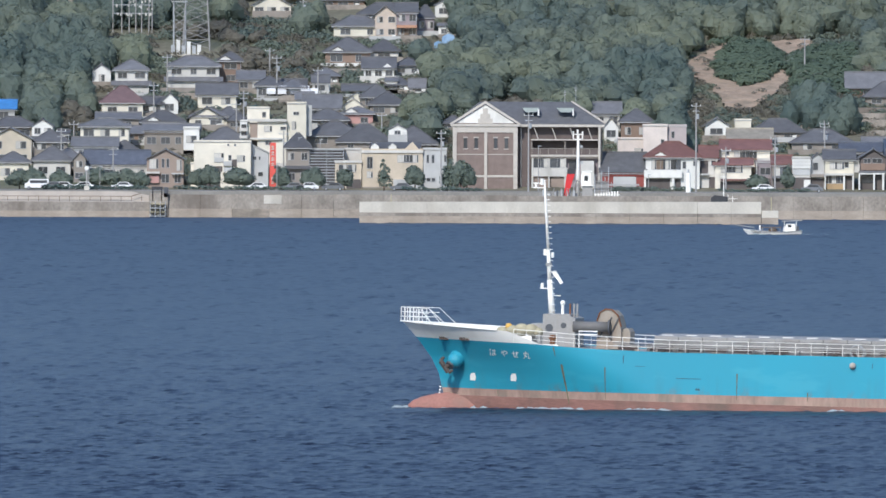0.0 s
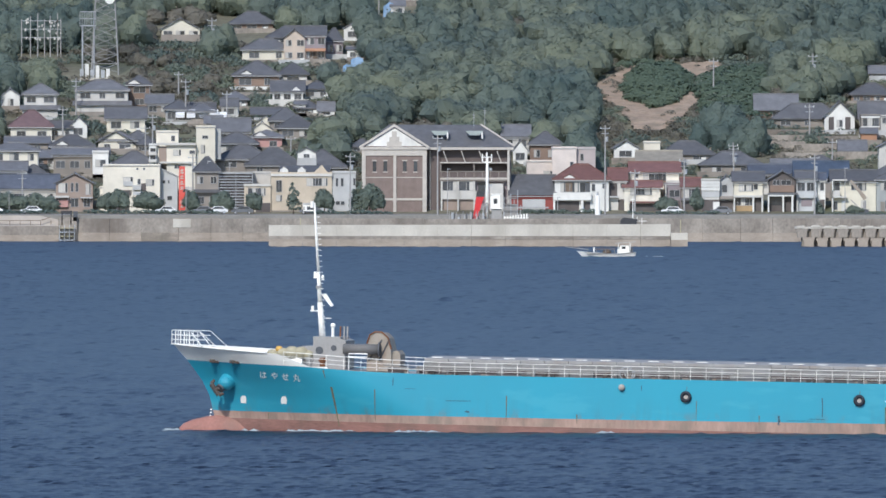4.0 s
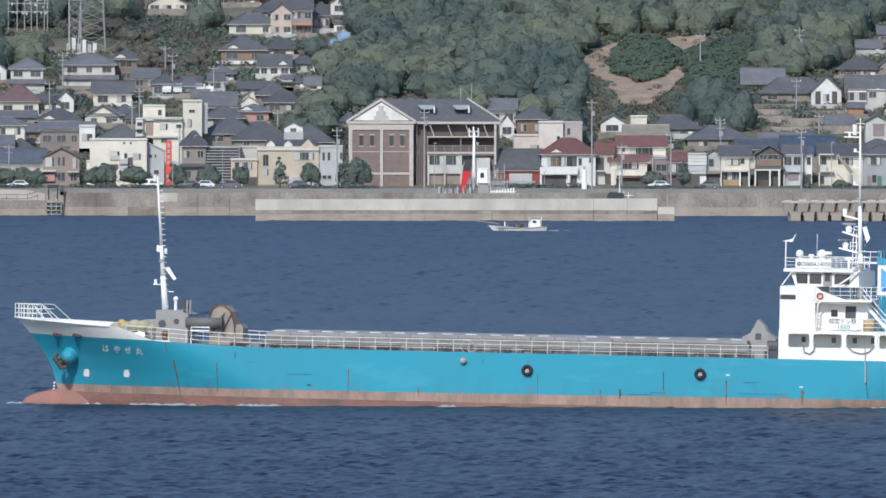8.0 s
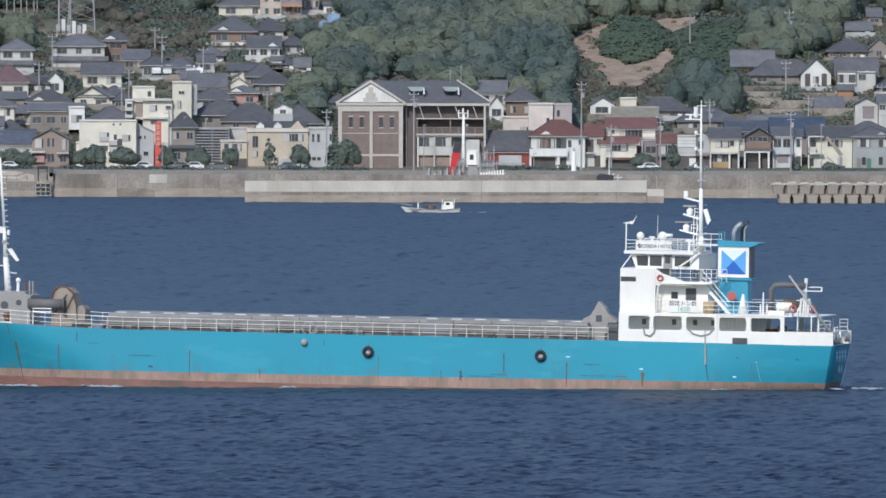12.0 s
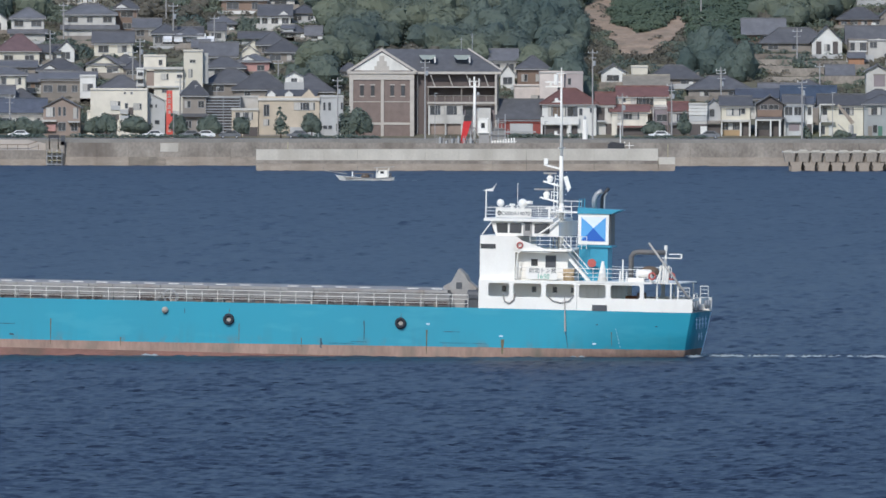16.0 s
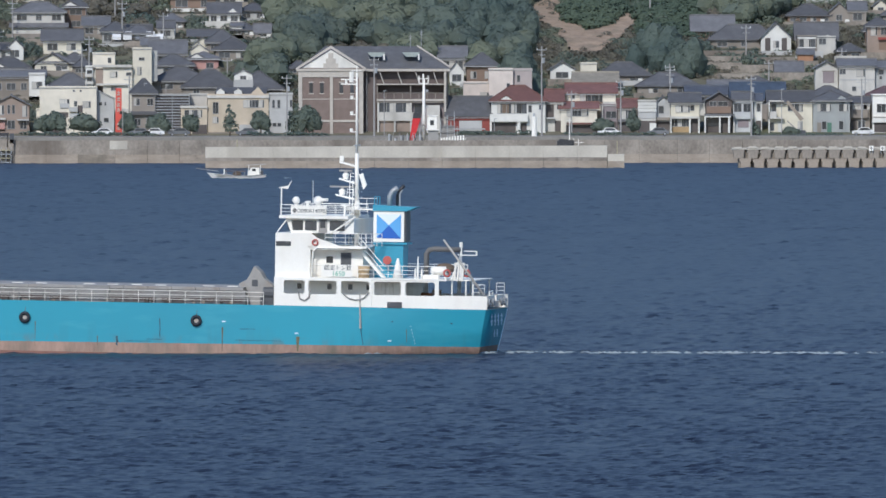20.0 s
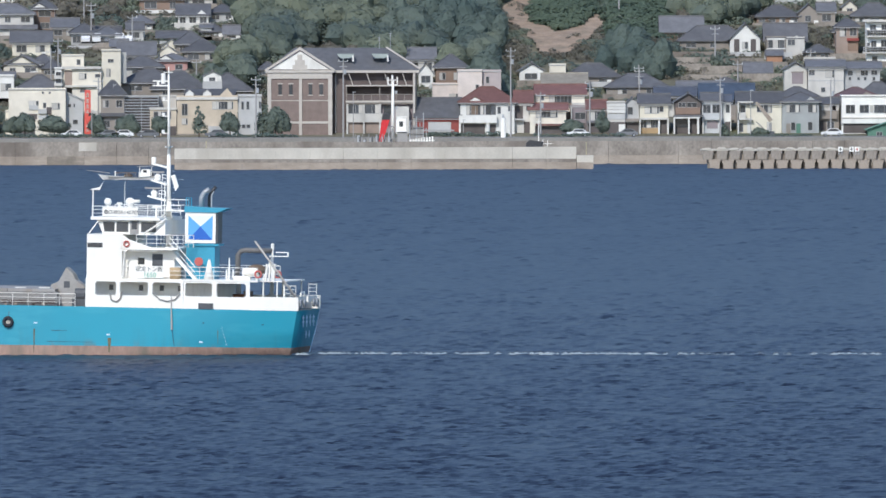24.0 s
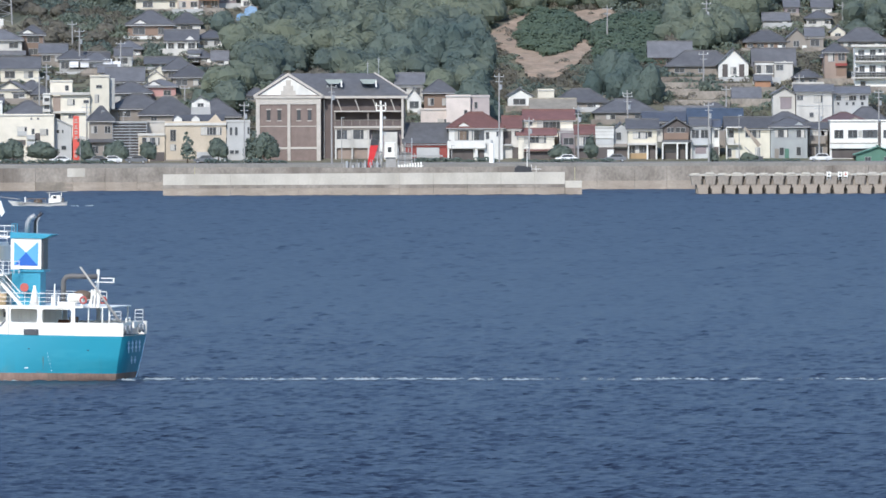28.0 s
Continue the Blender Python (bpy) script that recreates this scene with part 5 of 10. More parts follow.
dress(hs, -4.50, [(-2.60, 5.02, 1.54, 1.37), (-1.18, 5.02, 1.10, 1.37), (0.09, 5.02, 1.30, 1.37, 'curtain')],
      [('ledge', -3.88, 3.88, 0.50, 2.39, 3.28, 'wall_white'), ('undercroft', -3.65, 3.75, 0.04, 0.61, 2.32, 'wall_dark')])
hs = house(85.71, 3102.0, 8.30, 9.47, 8, 3.16, 2.60, 'gx', 'taupe', 'bluet', 1, 'taupe one-storey house with dark blue gable roof above the harbour', win=0)
dress(hs, -4.00, [(0.95, 2.46, 1.03, 0.86)],
      [])
hs = house(108.96, 3094.0, 6.00, 7.49, 8, 5.87, 1.60, 'hip', 'taupe', 'purple', 2, 'taupe two-storey house with purple-brown tiled hip roof above the harbour', win=0, gable=1)
dress(hs, -4.00, [],
      [])
hs = house(104.54, 3124.5, 11.40, 6.59, 9, 5.83, 1.10, 'gx', 'offwhite', 'slate', 2, 'off-white two-storey workshop with slate grey gable roof above the harbour', win=0)
dress(hs, -4.50, [(-2.63, 4.72, 1.04, 0.83), (0.76, 4.49, 1.59, 1.28, 'curtain'), (-0.52, 1.56, 0.69, 0.76)],
      [('downpipe', 1.46, 1.59, 0.15, 1.08, 5.76, 'window_frame'), ('sill_band', -3.22, 3.22, 0.05, 3.12, 3.33, 'wall_grey')])
# right part of the same workshop; grey wall colour carries its shade
hs = house(111.23, 3125.5, 11.40, 6.59, 9, 5.48, 1.10, 'gx', 'grey', 'slate', 2, 'workshop side painted shaded grey, slate grey gable roof above the harbour', win=0)
dress(hs, -4.50, [(-2.17, 4.66, 0.87, 0.94), (-0.52, 4.66, 1.04, 0.94, 'curtain'), (0.55, 4.66, 0.97, 0.94), (2.25, 4.71, 1.04, 0.83), (-2.25, 3.59, 0.42, 0.52), (-0.66, 3.59, 0.42, 0.52), (0.55, 3.59, 0.42, 0.52), (2.18, 3.59, 0.42, 0.52)],
      [])
hs = house(99.02, 3125.5, 11.40, 4.16, 7, 5.47, 1.10, 'gy', 'offwhite', 'slate', 1, 'off-white gabled workshop with a roller shutter above the harbour', win=0)
dress(hs, -3.50, [],
      [('roller_shutter', -0.69, 1.39, 0.06, 2.63, 4.71, 'wall_mauve'), ('lintel', -0.83, 1.53, 0.10, 4.71, 4.92, 'wall_taupe')])
house(114.53, 3076.5, 4.02, 7.94, 5, 1.93, 1.32, 'gy', 'green', 'green', 1, "green one-storey house with green metal front-gabled roof on the waterfront", win=2)
house(-26.44, 3084.8, 5.13, 4.32, 9, 7.31, 2.57, 'hip', 'taupe', 'tile', 2, "taupe two-storey house with dark grey tiled hip roof on the waterfront", win=2)
house(32.67, 3084.8, 5.14, 7.90, 9, 3.29, 3.19, 'gx', 'red', 'tile', 1, "red one-storey house with dark grey tiled gable roof on the waterfront", win=0, shutter_door=1)
house(-66.18, 3090.0, 5.99, 2.22, 8, 4.20, 1.23, 'gy', 'taupe', 'slate', 2, "taupe two-storey house with slate grey front-gabled roof above the harbour", win=1)
house(-78.45, 3092.0, 5.89, 5.79, 8, 3.68, 1.84, 'hip', 'cream', 'tile', 1, "cream-painted one-storey house with dark grey tiled hip roof above the harbour")
house(-71.34, 3094.0, 6.14, 6.73, 8, 3.79, 2.46, 'hip', 'offwhite', 'tile', 1, "off-white one-storey house with dark grey tiled hip roof above the harbour")
house(-59.51, 3096.0, 5.69, 11.36, 8, 3.70, 2.26, 'gx', 'offwhite', 'navy', 1, "off-white one-storey house with navy blue gable roof above the harbour", win=4)
house(-8.37, 3102.0, 14.52, 3.32, 4, 1.25, 0.83, 'gy', 'white', 'slate', 1, "white-painted one-storey house with slate grey front-gabled roof above the harbour", win=1)
house(-68.67, 3104.8, 8.15, 4.55, 8, 2.06, 1.85, 'hip', 'taupe', 'slate', 1, "taupe one-storey house with slate grey hip roof above the harbour")
house(-79.37, 3108.7, 8.87, 8.02, 8, 4.82, 2.05, 'gy', 'beige', 'slate', 2, "beige two-storey house with slate grey front-gabled roof above the harbour", win=2)
house(-63.85, 3109.4, 8.99, 7.92, 8, 3.51, 1.44, 'gx', 'grey', 'slate', 1, "pale grey one-storey house with slate grey gable roof above the harbour")
house(-72.02, 3110.1, 9.13, 6.16, 8, 4.12, 2.06, 'hip', 'taupe', 'tile', 2, "taupe two-storey house with dark grey tiled hip roof above the harbour")
house(-40.06, 3111.3, 9.15, 8.97, 10, 4.04, 2.80, 'hip', 'taupe', 'tile', 2, "taupe two-storey house with dark grey tiled hip roof above the harbour")
house(-14.52, 3112.0, 9.28, 9.78, 10, 4.16, 3.22, 'hip', 'taupe', 'tile', 2, "taupe two-storey house with dark grey tiled hip roof above the harbour")
house(-5.58, 3112.2, 9.32, 8.54, 10, 3.74, 3.22, 'hip', 'taupe', 'tile', 1, "taupe one-storey house with dark grey tiled hip roof above the harbour", ornament=1)
house(98.89, 3112.7, 9.59, 7.63, 8, 2.06, 1.86, 'hip', 'taupe', 'tile', 1, "taupe one-storey house with dark grey tiled hip roof above the harbour")
house(87.11, 3113.2, 9.68, 5.54, 8, 1.24, 2.07, 'hip', 'taupe', 'navy', 1, "taupe one-storey house with navy blue hip roof above the harbour")
house(-58.53, 3113.4, 9.73, 4.70, 8, 1.96, 1.76, 'hip', 'taupe', 'tile', 1, "taupe one-storey house with dark grey tiled hip roof above the harbour")
house(78.17, 3113.5, 9.74, 10.31, 8, 2.28, 1.45, 'gx', 'taupe', 'navy', 1, "taupe one-storey house with navy blue gable roof above the harbour")
house(113.85, 3114.1, 9.86, 8.04, 8, 1.64, 2.87, 'hip', 'taupe', 'tile', 1, "taupe one-storey house with dark grey tiled hip roof above the harbour")
house(109.43, 3114.4, 9.90, 8.88, 8, 1.44, 1.65, 'hip', 'taupe', 'tile', 1, "taupe one-storey house with dark grey tiled hip roof above the harbour")
house(-20.02, 3117.4, 10.27, 9.89, 10, 4.27, 2.60, 'hip', 'taupe', 'tile', 2, "taupe two-storey house with dark grey tiled hip roof above the harbour")
house(-62.20, 3118.8, 10.71, 8.98, 8, 5.38, 1.45, 'hip', 'cream', 'slate', 2, "cream-painted two-storey house with slate grey hip roof above the harbour", win=3)
house(-46.33, 3120.0, 11.76, 2.89, 8, 3.84, 0.31, 'flat', 'white', 'conc', 1, "white-painted one-storey building with concrete flat roof above the harbour", win=1)
house(80.94, 3121.1, 11.14, 7.22, 8, 1.76, 1.56, 'gx', 'taupe', 'slate', 1, "taupe one-storey house with slate grey gable roof above the harbour")
house(-50.03, 3123.2, 11.51, 9.99, 8, 3.84, 1.04, 'gx', 'taupe', 'slate', 1, "taupe one-storey house with slate grey gable roof above the harbour", win=4)
house(69.75, 3125.9, 11.82, 11.21, 10, 1.66, 2.50, 'hip', 'taupe', 'tile', 1, "taupe one-storey house with dark grey tiled hip roof above the harbour")
house(-73.84, 3125.4, 11.93, 3.85, 8, 4.13, 1.24, 'gy', 'white', 'tile', 2, "white-painted two-storey house with dark grey tiled front-gabled roof above the harbour")
house(56.52, 3128.5, 12.48, 7.81, 8, 1.77, 1.66, 'gx', 'grey', 'tan', 1, "pale grey one-storey house with tan metal gable roof above the harbour")
house(86.30, 3128.2, 12.52, 5.16, 7, 1.25, 1.45, 'hip', 'taupe', 'tile', 1, "taupe one-storey house with dark grey tiled hip roof above the harbour")
house(-70.01, 3127.4, 12.57, 1.93, 5, 2.07, 0.62, 'gx', 'white', 'tile', 1, "white-painted one-storey house with dark grey tiled gable roof above the harbour")
house(-56.74, 3132.9, 13.29, 5.14, 8, 1.46, 1.25, 'gx', 'brown', 'slate', 1, "brown one-storey house with slate grey gable roof above the harbour")
house(-48.08, 3132.7, 13.36, 4.96, 7, 1.46, 2.08, 'hip', 'taupe', 'tile', 1, "taupe one-storey house with dark grey tiled hip roof above the harbour")
house(-79.46, 3134.0, 13.50, 8.59, 8, 2.38, 1.86, 'hip', 'taupe', 'tile', 1, "taupe one-storey house with dark grey tiled hip roof above the harbour")
house(30.97, 3133.6, 13.70, 2.61, 5, 2.51, 1.67, 'gy', 'white', 'tile', 1, "white-painted one-storey house with dark grey tiled front-gabled roof on the hillside", win=1)
house(35.61, 3135.1, 13.70, 5.62, 8, 3.55, 2.30, 'hip', 'brown', 'tile', 1, "brown one-storey house with dark grey tiled hip roof on the hillside")
house(61.86, 3137.2, 14.11, 9.55, 8, 1.25, 2.49, 'hip', 'taupe', 'tile', 1, "taupe one-storey house with dark grey tiled hip roof on the hillside")
house(-51.87, 3137.5, 14.15, 7.85, 8, 2.71, 2.08, 'hip', 'taupe', 'tile', 1, "taupe one-storey house with dark grey tiled hip roof on the hillside", ornament=1)
house(50.60, 3138.4, 14.32, 4.55, 8, 2.29, 1.35, 'gy', 'white', 'slate', 1, "white-painted one-storey house with slate grey front-gabled roof on the hillside", win=1)
house(92.56, 3139.5, 14.72, 4.64, 6, 1.46, 1.66, 'gx', 'offwhite', 'slate', 1, "off-white one-storey house with slate grey gable roof on the hillside", win=2)
house(-21.45, 3141.8, 14.97, 7.44, 8, 2.41, 1.99, 'hip', 'taupe', 'tile', 1, "taupe one-storey house with dark grey tiled hip roof on the hillside")
house(55.49, 3143.8, 15.35, 3.00, 8, 2.09, 0.21, 'flat', 'cream', 'conc', 1, "cream-painted one-storey building with concrete flat roof on the hillside", win=0)
house(-60.30, 3144.7, 15.52, 7.72, 8, 1.88, 1.04, 'gx', 'taupe', 'slate', 1, "taupe one-storey house with slate grey gable roof on the hillside")
house(-38.29, 3144.2, 15.61, 3.12, 6, 1.47, 1.47, 'hip', 'taupe', 'tile', 1, "taupe one-storey house with dark grey tiled hip roof on the hillside")
house(1.78, 3145.4, 15.64, 3.68, 8, 1.05, 1.47, 'hip', 'taupe', 'tile', 1, "taupe one-storey house with dark grey tiled hip roof on the hillside")
house(-43.91, 3146.3, 15.80, 6.42, 8, 1.88, 1.88, 'gy', 'cream', 'slate', 1, "cream-painted one-storey house with slate grey front-gabled roof on the hillside", win=2)
house(-43.40, 3146.6, 15.86, 6.46, 8, 2.09, 1.57, 'hip', 'cream', 'slate', 1, "cream-painted one-storey house with slate grey hip roof on the hillside", win=2)
house(-39.81, 3146.7, 15.89, 6.36, 8, 1.47, 2.30, 'hip', 'taupe', 'tile', 1, "taupe one-storey house with dark grey tiled hip roof on the hillside")
house(30.29, 3147.1, 15.96, 4.82, 8, 2.83, 1.89, 'gx', 'offwhite', 'slate', 1, "off-white one-storey house with slate grey gable roof on the hillside")
hs = house(-15.90, 3150.0, 16.20, 5.60, 8, 2.35, 1.20, 'hip', 'pink', 'slate', 1, 'pink one-storey house with layered cream gables on the hillside', win=0, ornament=1)
dress(hs, -4.00, [(1.20, 1.10, 1.30, 0.90)], [('garden_fence', -2.60, 2.70, 1.50, -0.60, 0.30, 'wall_taupe')])
house(-16.80, 3155.5, 17.40, 3.60, 6, 2.60, 1.25, 'gy', 'cream', 'slate', 1, 'cream-painted one-storey house with slate grey front-gabled roof on the hillside', win=1)
house(-81.64, 3150.2, 16.54, 4.06, 8, 2.70, 1.45, 'gx', 'grey', 'blue', 1, "pale grey one-storey house with bright blue gable roof on the hillside", win=1)
house(-22.53, 3152.8, 17.03, 6.52, 8, 2.63, 2.21, 'gx', 'taupe', 'slate', 1, "taupe one-storey house with slate grey gable roof on the hillside")
house(-59.71, 3154.7, 17.38, 7.65, 8, 3.03, 3.03, 'hip', 'cream', 'purple', 1, "cream-painted one-storey house with purple-brown tiled hip roof on the hillside", win=2)
house(96.06, 3154.2, 17.57, 2.89, 5, 1.67, 0.83, 'gx', 'orange', 'slate', 1, "orange-brown one-storey house with slate grey gable roof on the hillside", win=0)
hs = house(116.72, 3154.5, 17.60, 7.18, 9, 7.84, 0.25, 'flat', 'bright', 'conc', 3, 'white three-storey apartment building with railed balconies on the hillside', win=0)
dress(hs, -4.50, [(-2.43, 6.42, 1.05, 1.65), (-0.30, 6.34, 0.98, 1.89), (1.10, 7.07, 0.49, 0.56), (2.31, 6.34, 0.95, 1.89, 'curtain'), (-3.27, 3.68, 0.49, 0.56), (-2.29, 3.64, 0.91, 1.33), (-0.35, 3.41, 1.09, 1.93), (1.75, 3.41, 0.88, 1.93, 'curtain'), (-2.10, 0.96, 0.88, 0.88)],
      [('roof_slab', -4.36, 3.76, 1.30, 7.84, 8.26, 'wall_offwhite'), ('balcony_slab', -3.66, 3.69, 1.30, 5.01, 5.29, 'wall_offwhite'), ('balcony_slab', -4.36, 3.69, 1.30, 1.96, 2.24, 'wall_offwhite'), ('balcony_rail', -3.59, 3.62, 1.30, 6.20, 6.37, 'window_frame'), ('balcony_rail', -3.59, 3.62, 1.30, 5.85, 5.95, 'window_frame'), ('balcony_rail', -4.29, 3.62, 1.30, 3.05, 3.22, 'window_frame'), ('balcony_rail', -4.29, 3.62, 1.30, 2.66, 2.77, 'window_frame'), ('baluster', -3.59, -3.48, 1.30, 5.29, 6.20, 'window_frame'), ('baluster', -2.99, -2.89, 1.30, 5.29, 6.20, 'window_frame'), ('baluster', -2.40, -2.29, 1.30, 5.29, 6.20, 'window_frame'), ('baluster', -1.80, -1.70, 1.30, 5.29, 6.20, 'window_frame'), ('baluster', -1.21, -1.10, 1.30, 5.29, 6.20, 'window_frame'), ('baluster', -0.61, -0.51, 1.30, 5.29, 6.20, 'window_frame'), ('baluster', -0.02, 0.09, 1.30, 5.29, 6.20, 'window_frame'), ('baluster', 0.58, 0.68, 1.30, 5.29, 6.20, 'window_frame'), ('baluster', 1.17, 1.28, 1.30, 5.29, 6.20, 'window_frame'), ('baluster', 1.77, 1.87, 1.30, 5.29, 6.20, 'window_frame'), ('baluster', 2.36, 2.47, 1.30, 5.29, 6.20, 'window_frame'), ('baluster', 2.96, 3.06, 1.30, 5.29, 6.20, 'window_frame'), ('baluster', 3.55, 3.66, 1.30, 5.29, 6.20, 'window_frame'), ('baluster', -4.22, -4.11, 1.30, 2.24, 3.05, 'window_frame'), ('baluster', -3.62, -3.52, 1.30, 2.24, 3.05, 'window_frame'), ('baluster', -3.03, -2.92, 1.30, 2.24, 3.05, 'window_frame'), ('baluster', -2.43, -2.33, 1.30, 2.24, 3.05, 'window_frame'), ('baluster', -1.84, -1.73, 1.30, 2.24, 3.05, 'window_frame'), ('baluster', -1.24, -1.14, 1.30, 2.24, 3.05, 'window_frame'), ('baluster', -0.65, -0.54, 1.30, 2.24, 3.05, 'window_frame'), ('baluster', -0.05, 0.05, 1.30, 2.24, 3.05, 'window_frame'), ('baluster', 0.54, 0.65, 1.30, 2.24, 3.05, 'window_frame'), ('baluster', 1.14, 1.24, 1.30, 2.24, 3.05, 'window_frame'), ('baluster', 1.73, 1.84, 1.30, 2.24, 3.05, 'window_frame'), ('baluster', 2.33, 2.43, 1.30, 2.24, 3.05, 'window_frame'), ('baluster', 2.92, 3.03, 1.30, 2.24, 3.05, 'window_frame'), ('baluster', 3.52, 3.62, 1.30, 2.24, 3.05, 'window_frame')])
hs = house(96.60, 3163.0, 19.60, 3.58, 6, 2.82, 0.10, 'flat', 'taupe', 'slate', 1, 'taupe garden room with a white glazed front on the hillside', win=0)
dress(hs, -3.00, [(-1.05, 1.73, 0.77, 1.47), (0.00, 1.73, 1.19, 1.47, 'curtain'), (1.09, 1.73, 0.84, 1.47)],
      [('glazed_frame', -1.79, 1.72, 0.12, 2.54, 2.89, 'wall_white'), ('sill', -1.79, 1.72, 0.12, 0.79, 0.96, 'wall_white')])
hs = house(100.18, 3163.0, 19.60, 3.44, 6, 2.72, 0.10, 'flat', 'offwhite', 'slate', 1, 'off-white garden house with flat eaves on the hillside', win=0)
dress(hs, -3.00, [(-0.74, 2.05, 1.26, 0.98)],
      [])
hs = house(109.78, 3161.5, 19.00, 4.11, 7, 5.53, 1.60, 'hip', 'cocoa', 'tile', 2, 'cocoa brown two-storey house with dark tiled hip roof on the hillside', win=0)
dress(hs, -3.50, [(-0.79, 4.55, 1.12, 1.54, 'curtain'), (1.12, 4.62, 1.16, 1.40)],
      [('shop_sign', -0.05, 2.16, 0.60, 2.93, 3.42, 'wall_red'), ('ground_opening', 0.12, 2.05, 0.05, 1.04, 2.79, 'wall_brown')])
house(-10.50, 3158.7, 18.13, 6.44, 8, 2.11, 2.32, 'hip', 'taupe', 'tile', 1, "taupe one-storey house with dark grey tiled hip roof on the hillside")
house(-54.36, 3157.8, 18.25, 4.05, 5, 1.99, 1.15, 'gx', 'white', 'tile', 1, "white-painted one-storey house with dark grey tiled gable roof on the hillside")
house(-50.93, 3158.5, 18.28, 3.02, 6, 2.41, 1.47, 'gy', 'white', 'tile', 1, "white-painted one-storey house with dark grey tiled front-gabled roof on the hillside", win=1)
house(104.37, 3159.1, 18.31, 4.83, 7, 1.46, 1.46, 'hip', 'taupe', 'tile', 1, "taupe one-storey house with dark grey tiled hip roof on the hillside")
house(-42.30, 3165.4, 19.39, 7.12, 8, 2.63, 1.89, 'gx', 'cream', 'tile', 1, "cream-painted one-storey house with dark grey tiled gable roof on the hillside", win=2)
house(-25.94, 3165.4, 19.58, 3.16, 6, 1.48, 1.27, 'gx', 'grey', 'slate', 1, "pale grey one-storey house with slate grey gable roof on the hillside")
house(-12.59, 3166.5, 19.59, 5.50, 8, 2.01, 2.32, 'hip', 'taupe', 'tile', 1, "taupe one-storey house with dark grey tiled hip roof on the hillside")
house(90.89, 3167.0, 19.69, 5.62, 8, 2.72, 2.72, 'gy', 'white', 'tile', 1, "white-painted one-storey house with dark grey tiled front-gabled roof on the hillside", win=1, shutters=1)
house(-16.20, 3168.2, 20.20, 3.81, 5, 0.85, 1.37, 'gy', 'cream', 'slate', 1, "cream-painted one-storey house with slate grey front-gabled roof on the hillside", win=1)
house(98.55, 3169.9, 20.24, 7.46, 8, 1.88, 2.93, 'gx', 'offwhite', 'slate', 1, "off-white one-storey house with slate grey gable roof on the hillside", win=4, gable=1)
house(84.93, 3170.6, 20.37, 12.34, 8, 1.58, 2.83, 'hip', 'taupe', 'tile', 1, "taupe one-storey house with dark grey tiled hip roof on the hillside", win=3)
house(-28.17, 3172.7, 20.75, 4.65, 8, 2.53, 1.58, 'hip', 'grey', 'slate', 1, "pale grey one-storey house with slate grey hip roof on the hillside")
house(-32.58, 3174.9, 21.14, 4.75, 8, 2.53, 1.69, 'hip', 'grey', 'tile', 1, "pale grey one-storey house with dark grey tiled hip roof")
house(109.87, 3174.9, 21.15, 4.12, 8, 2.51, 2.09, 'hip', 'brown', 'tile', 1, "brown one-storey house with dark grey tiled hip roof on the hillside", win=2, balcony=1)
house(-28.23, 3174.5, 21.25, 4.64, 6, 1.90, 1.59, 'gx', 'offwhite', 'tile', 1, "off-white one-storey house with dark grey tiled gable roof on the hillside")
house(-58.50, 3179.2, 21.86, 6.05, 8, 4.63, 1.89, 'hip', 'offwhite', 'slate', 2, "off-white two-storey house with slate grey hip roof on the hillside", win=2, skirt=1)
house(79.39, 3179.3, 21.88, 7.57, 8, 1.90, 2.63, 'gx', 'brown', 'slate', 1, "brown one-storey house with slate grey gable roof on the hillside", win=1)
house(-16.04, 3178.4, 21.91, 5.41, 6, 0.85, 1.06, 'gx', 'taupe', 'tile', 1, "taupe one-storey house with dark grey tiled gable roof on the hillside")
house(-23.04, 3179.1, 22.11, 3.07, 5, 2.12, 1.27, 'gx', 'offwhite', 'tile', 1, "off-white one-storey house with dark grey tiled gable roof on the hillside", win=1)
house(-4.95, 3180.0, 22.34, 2.98, 4, 1.06, 1.49, 'gx', 'white', 'slate', 1, "white-painted one-storey house with slate grey gable roof on the hillside", win=1)
house(-22.17, 3180.2, 22.37, 1.80, 4, 2.12, 0.32, 'flat', 'white', 'conc', 1, "white-painted one-storey building with concrete flat roof on the hillside", win=0)
house(-36.21, 3183.5, 22.59, 4.65, 8, 2.22, 1.48, 'gx', 'taupe', 'slate', 1, "taupe one-storey house with slate grey gable roof on the hillside")
house(-46.91, 3184.2, 22.71, 9.57, 8, 4.54, 1.90, 'hip', 'offwhite', 'slate', 2, "off-white two-storey house with slate grey hip roof on the hillside", win=3, skirt=1)
house(-9.74, 3182.5, 22.75, 2.02, 4, 1.80, 0.53, 'gx', 'white', 'slate', 1, "white-painted one-storey house with slate grey gable roof on the hillside", win=0)
house(-8.57, 3184.5, 22.76, 4.25, 8, 1.06, 1.49, 'hip', 'taupe', 'tile', 1, "taupe one-storey house with dark grey tiled hip roof on the hillside")
house(-64.33, 3188.5, 23.58, 3.54, 6, 2.63, 1.26, 'gy', 'white', 'slate', 1, "white-painted one-storey house with slate grey front-gabled roof on the hillside", win=1)
house(-40.15, 3190.9, 23.82, 4.12, 8, 4.45, 1.69, 'hip', 'brown', 'tile', 2, "brown two-storey house with dark grey tiled hip roof on the hillside", win=1, ornament=1)
house(-22.13, 3191.7, 23.95, 4.79, 8, 1.49, 1.49, 'hip', 'taupe', 'slate', 1, "taupe one-storey house with slate grey hip roof on the hillside")
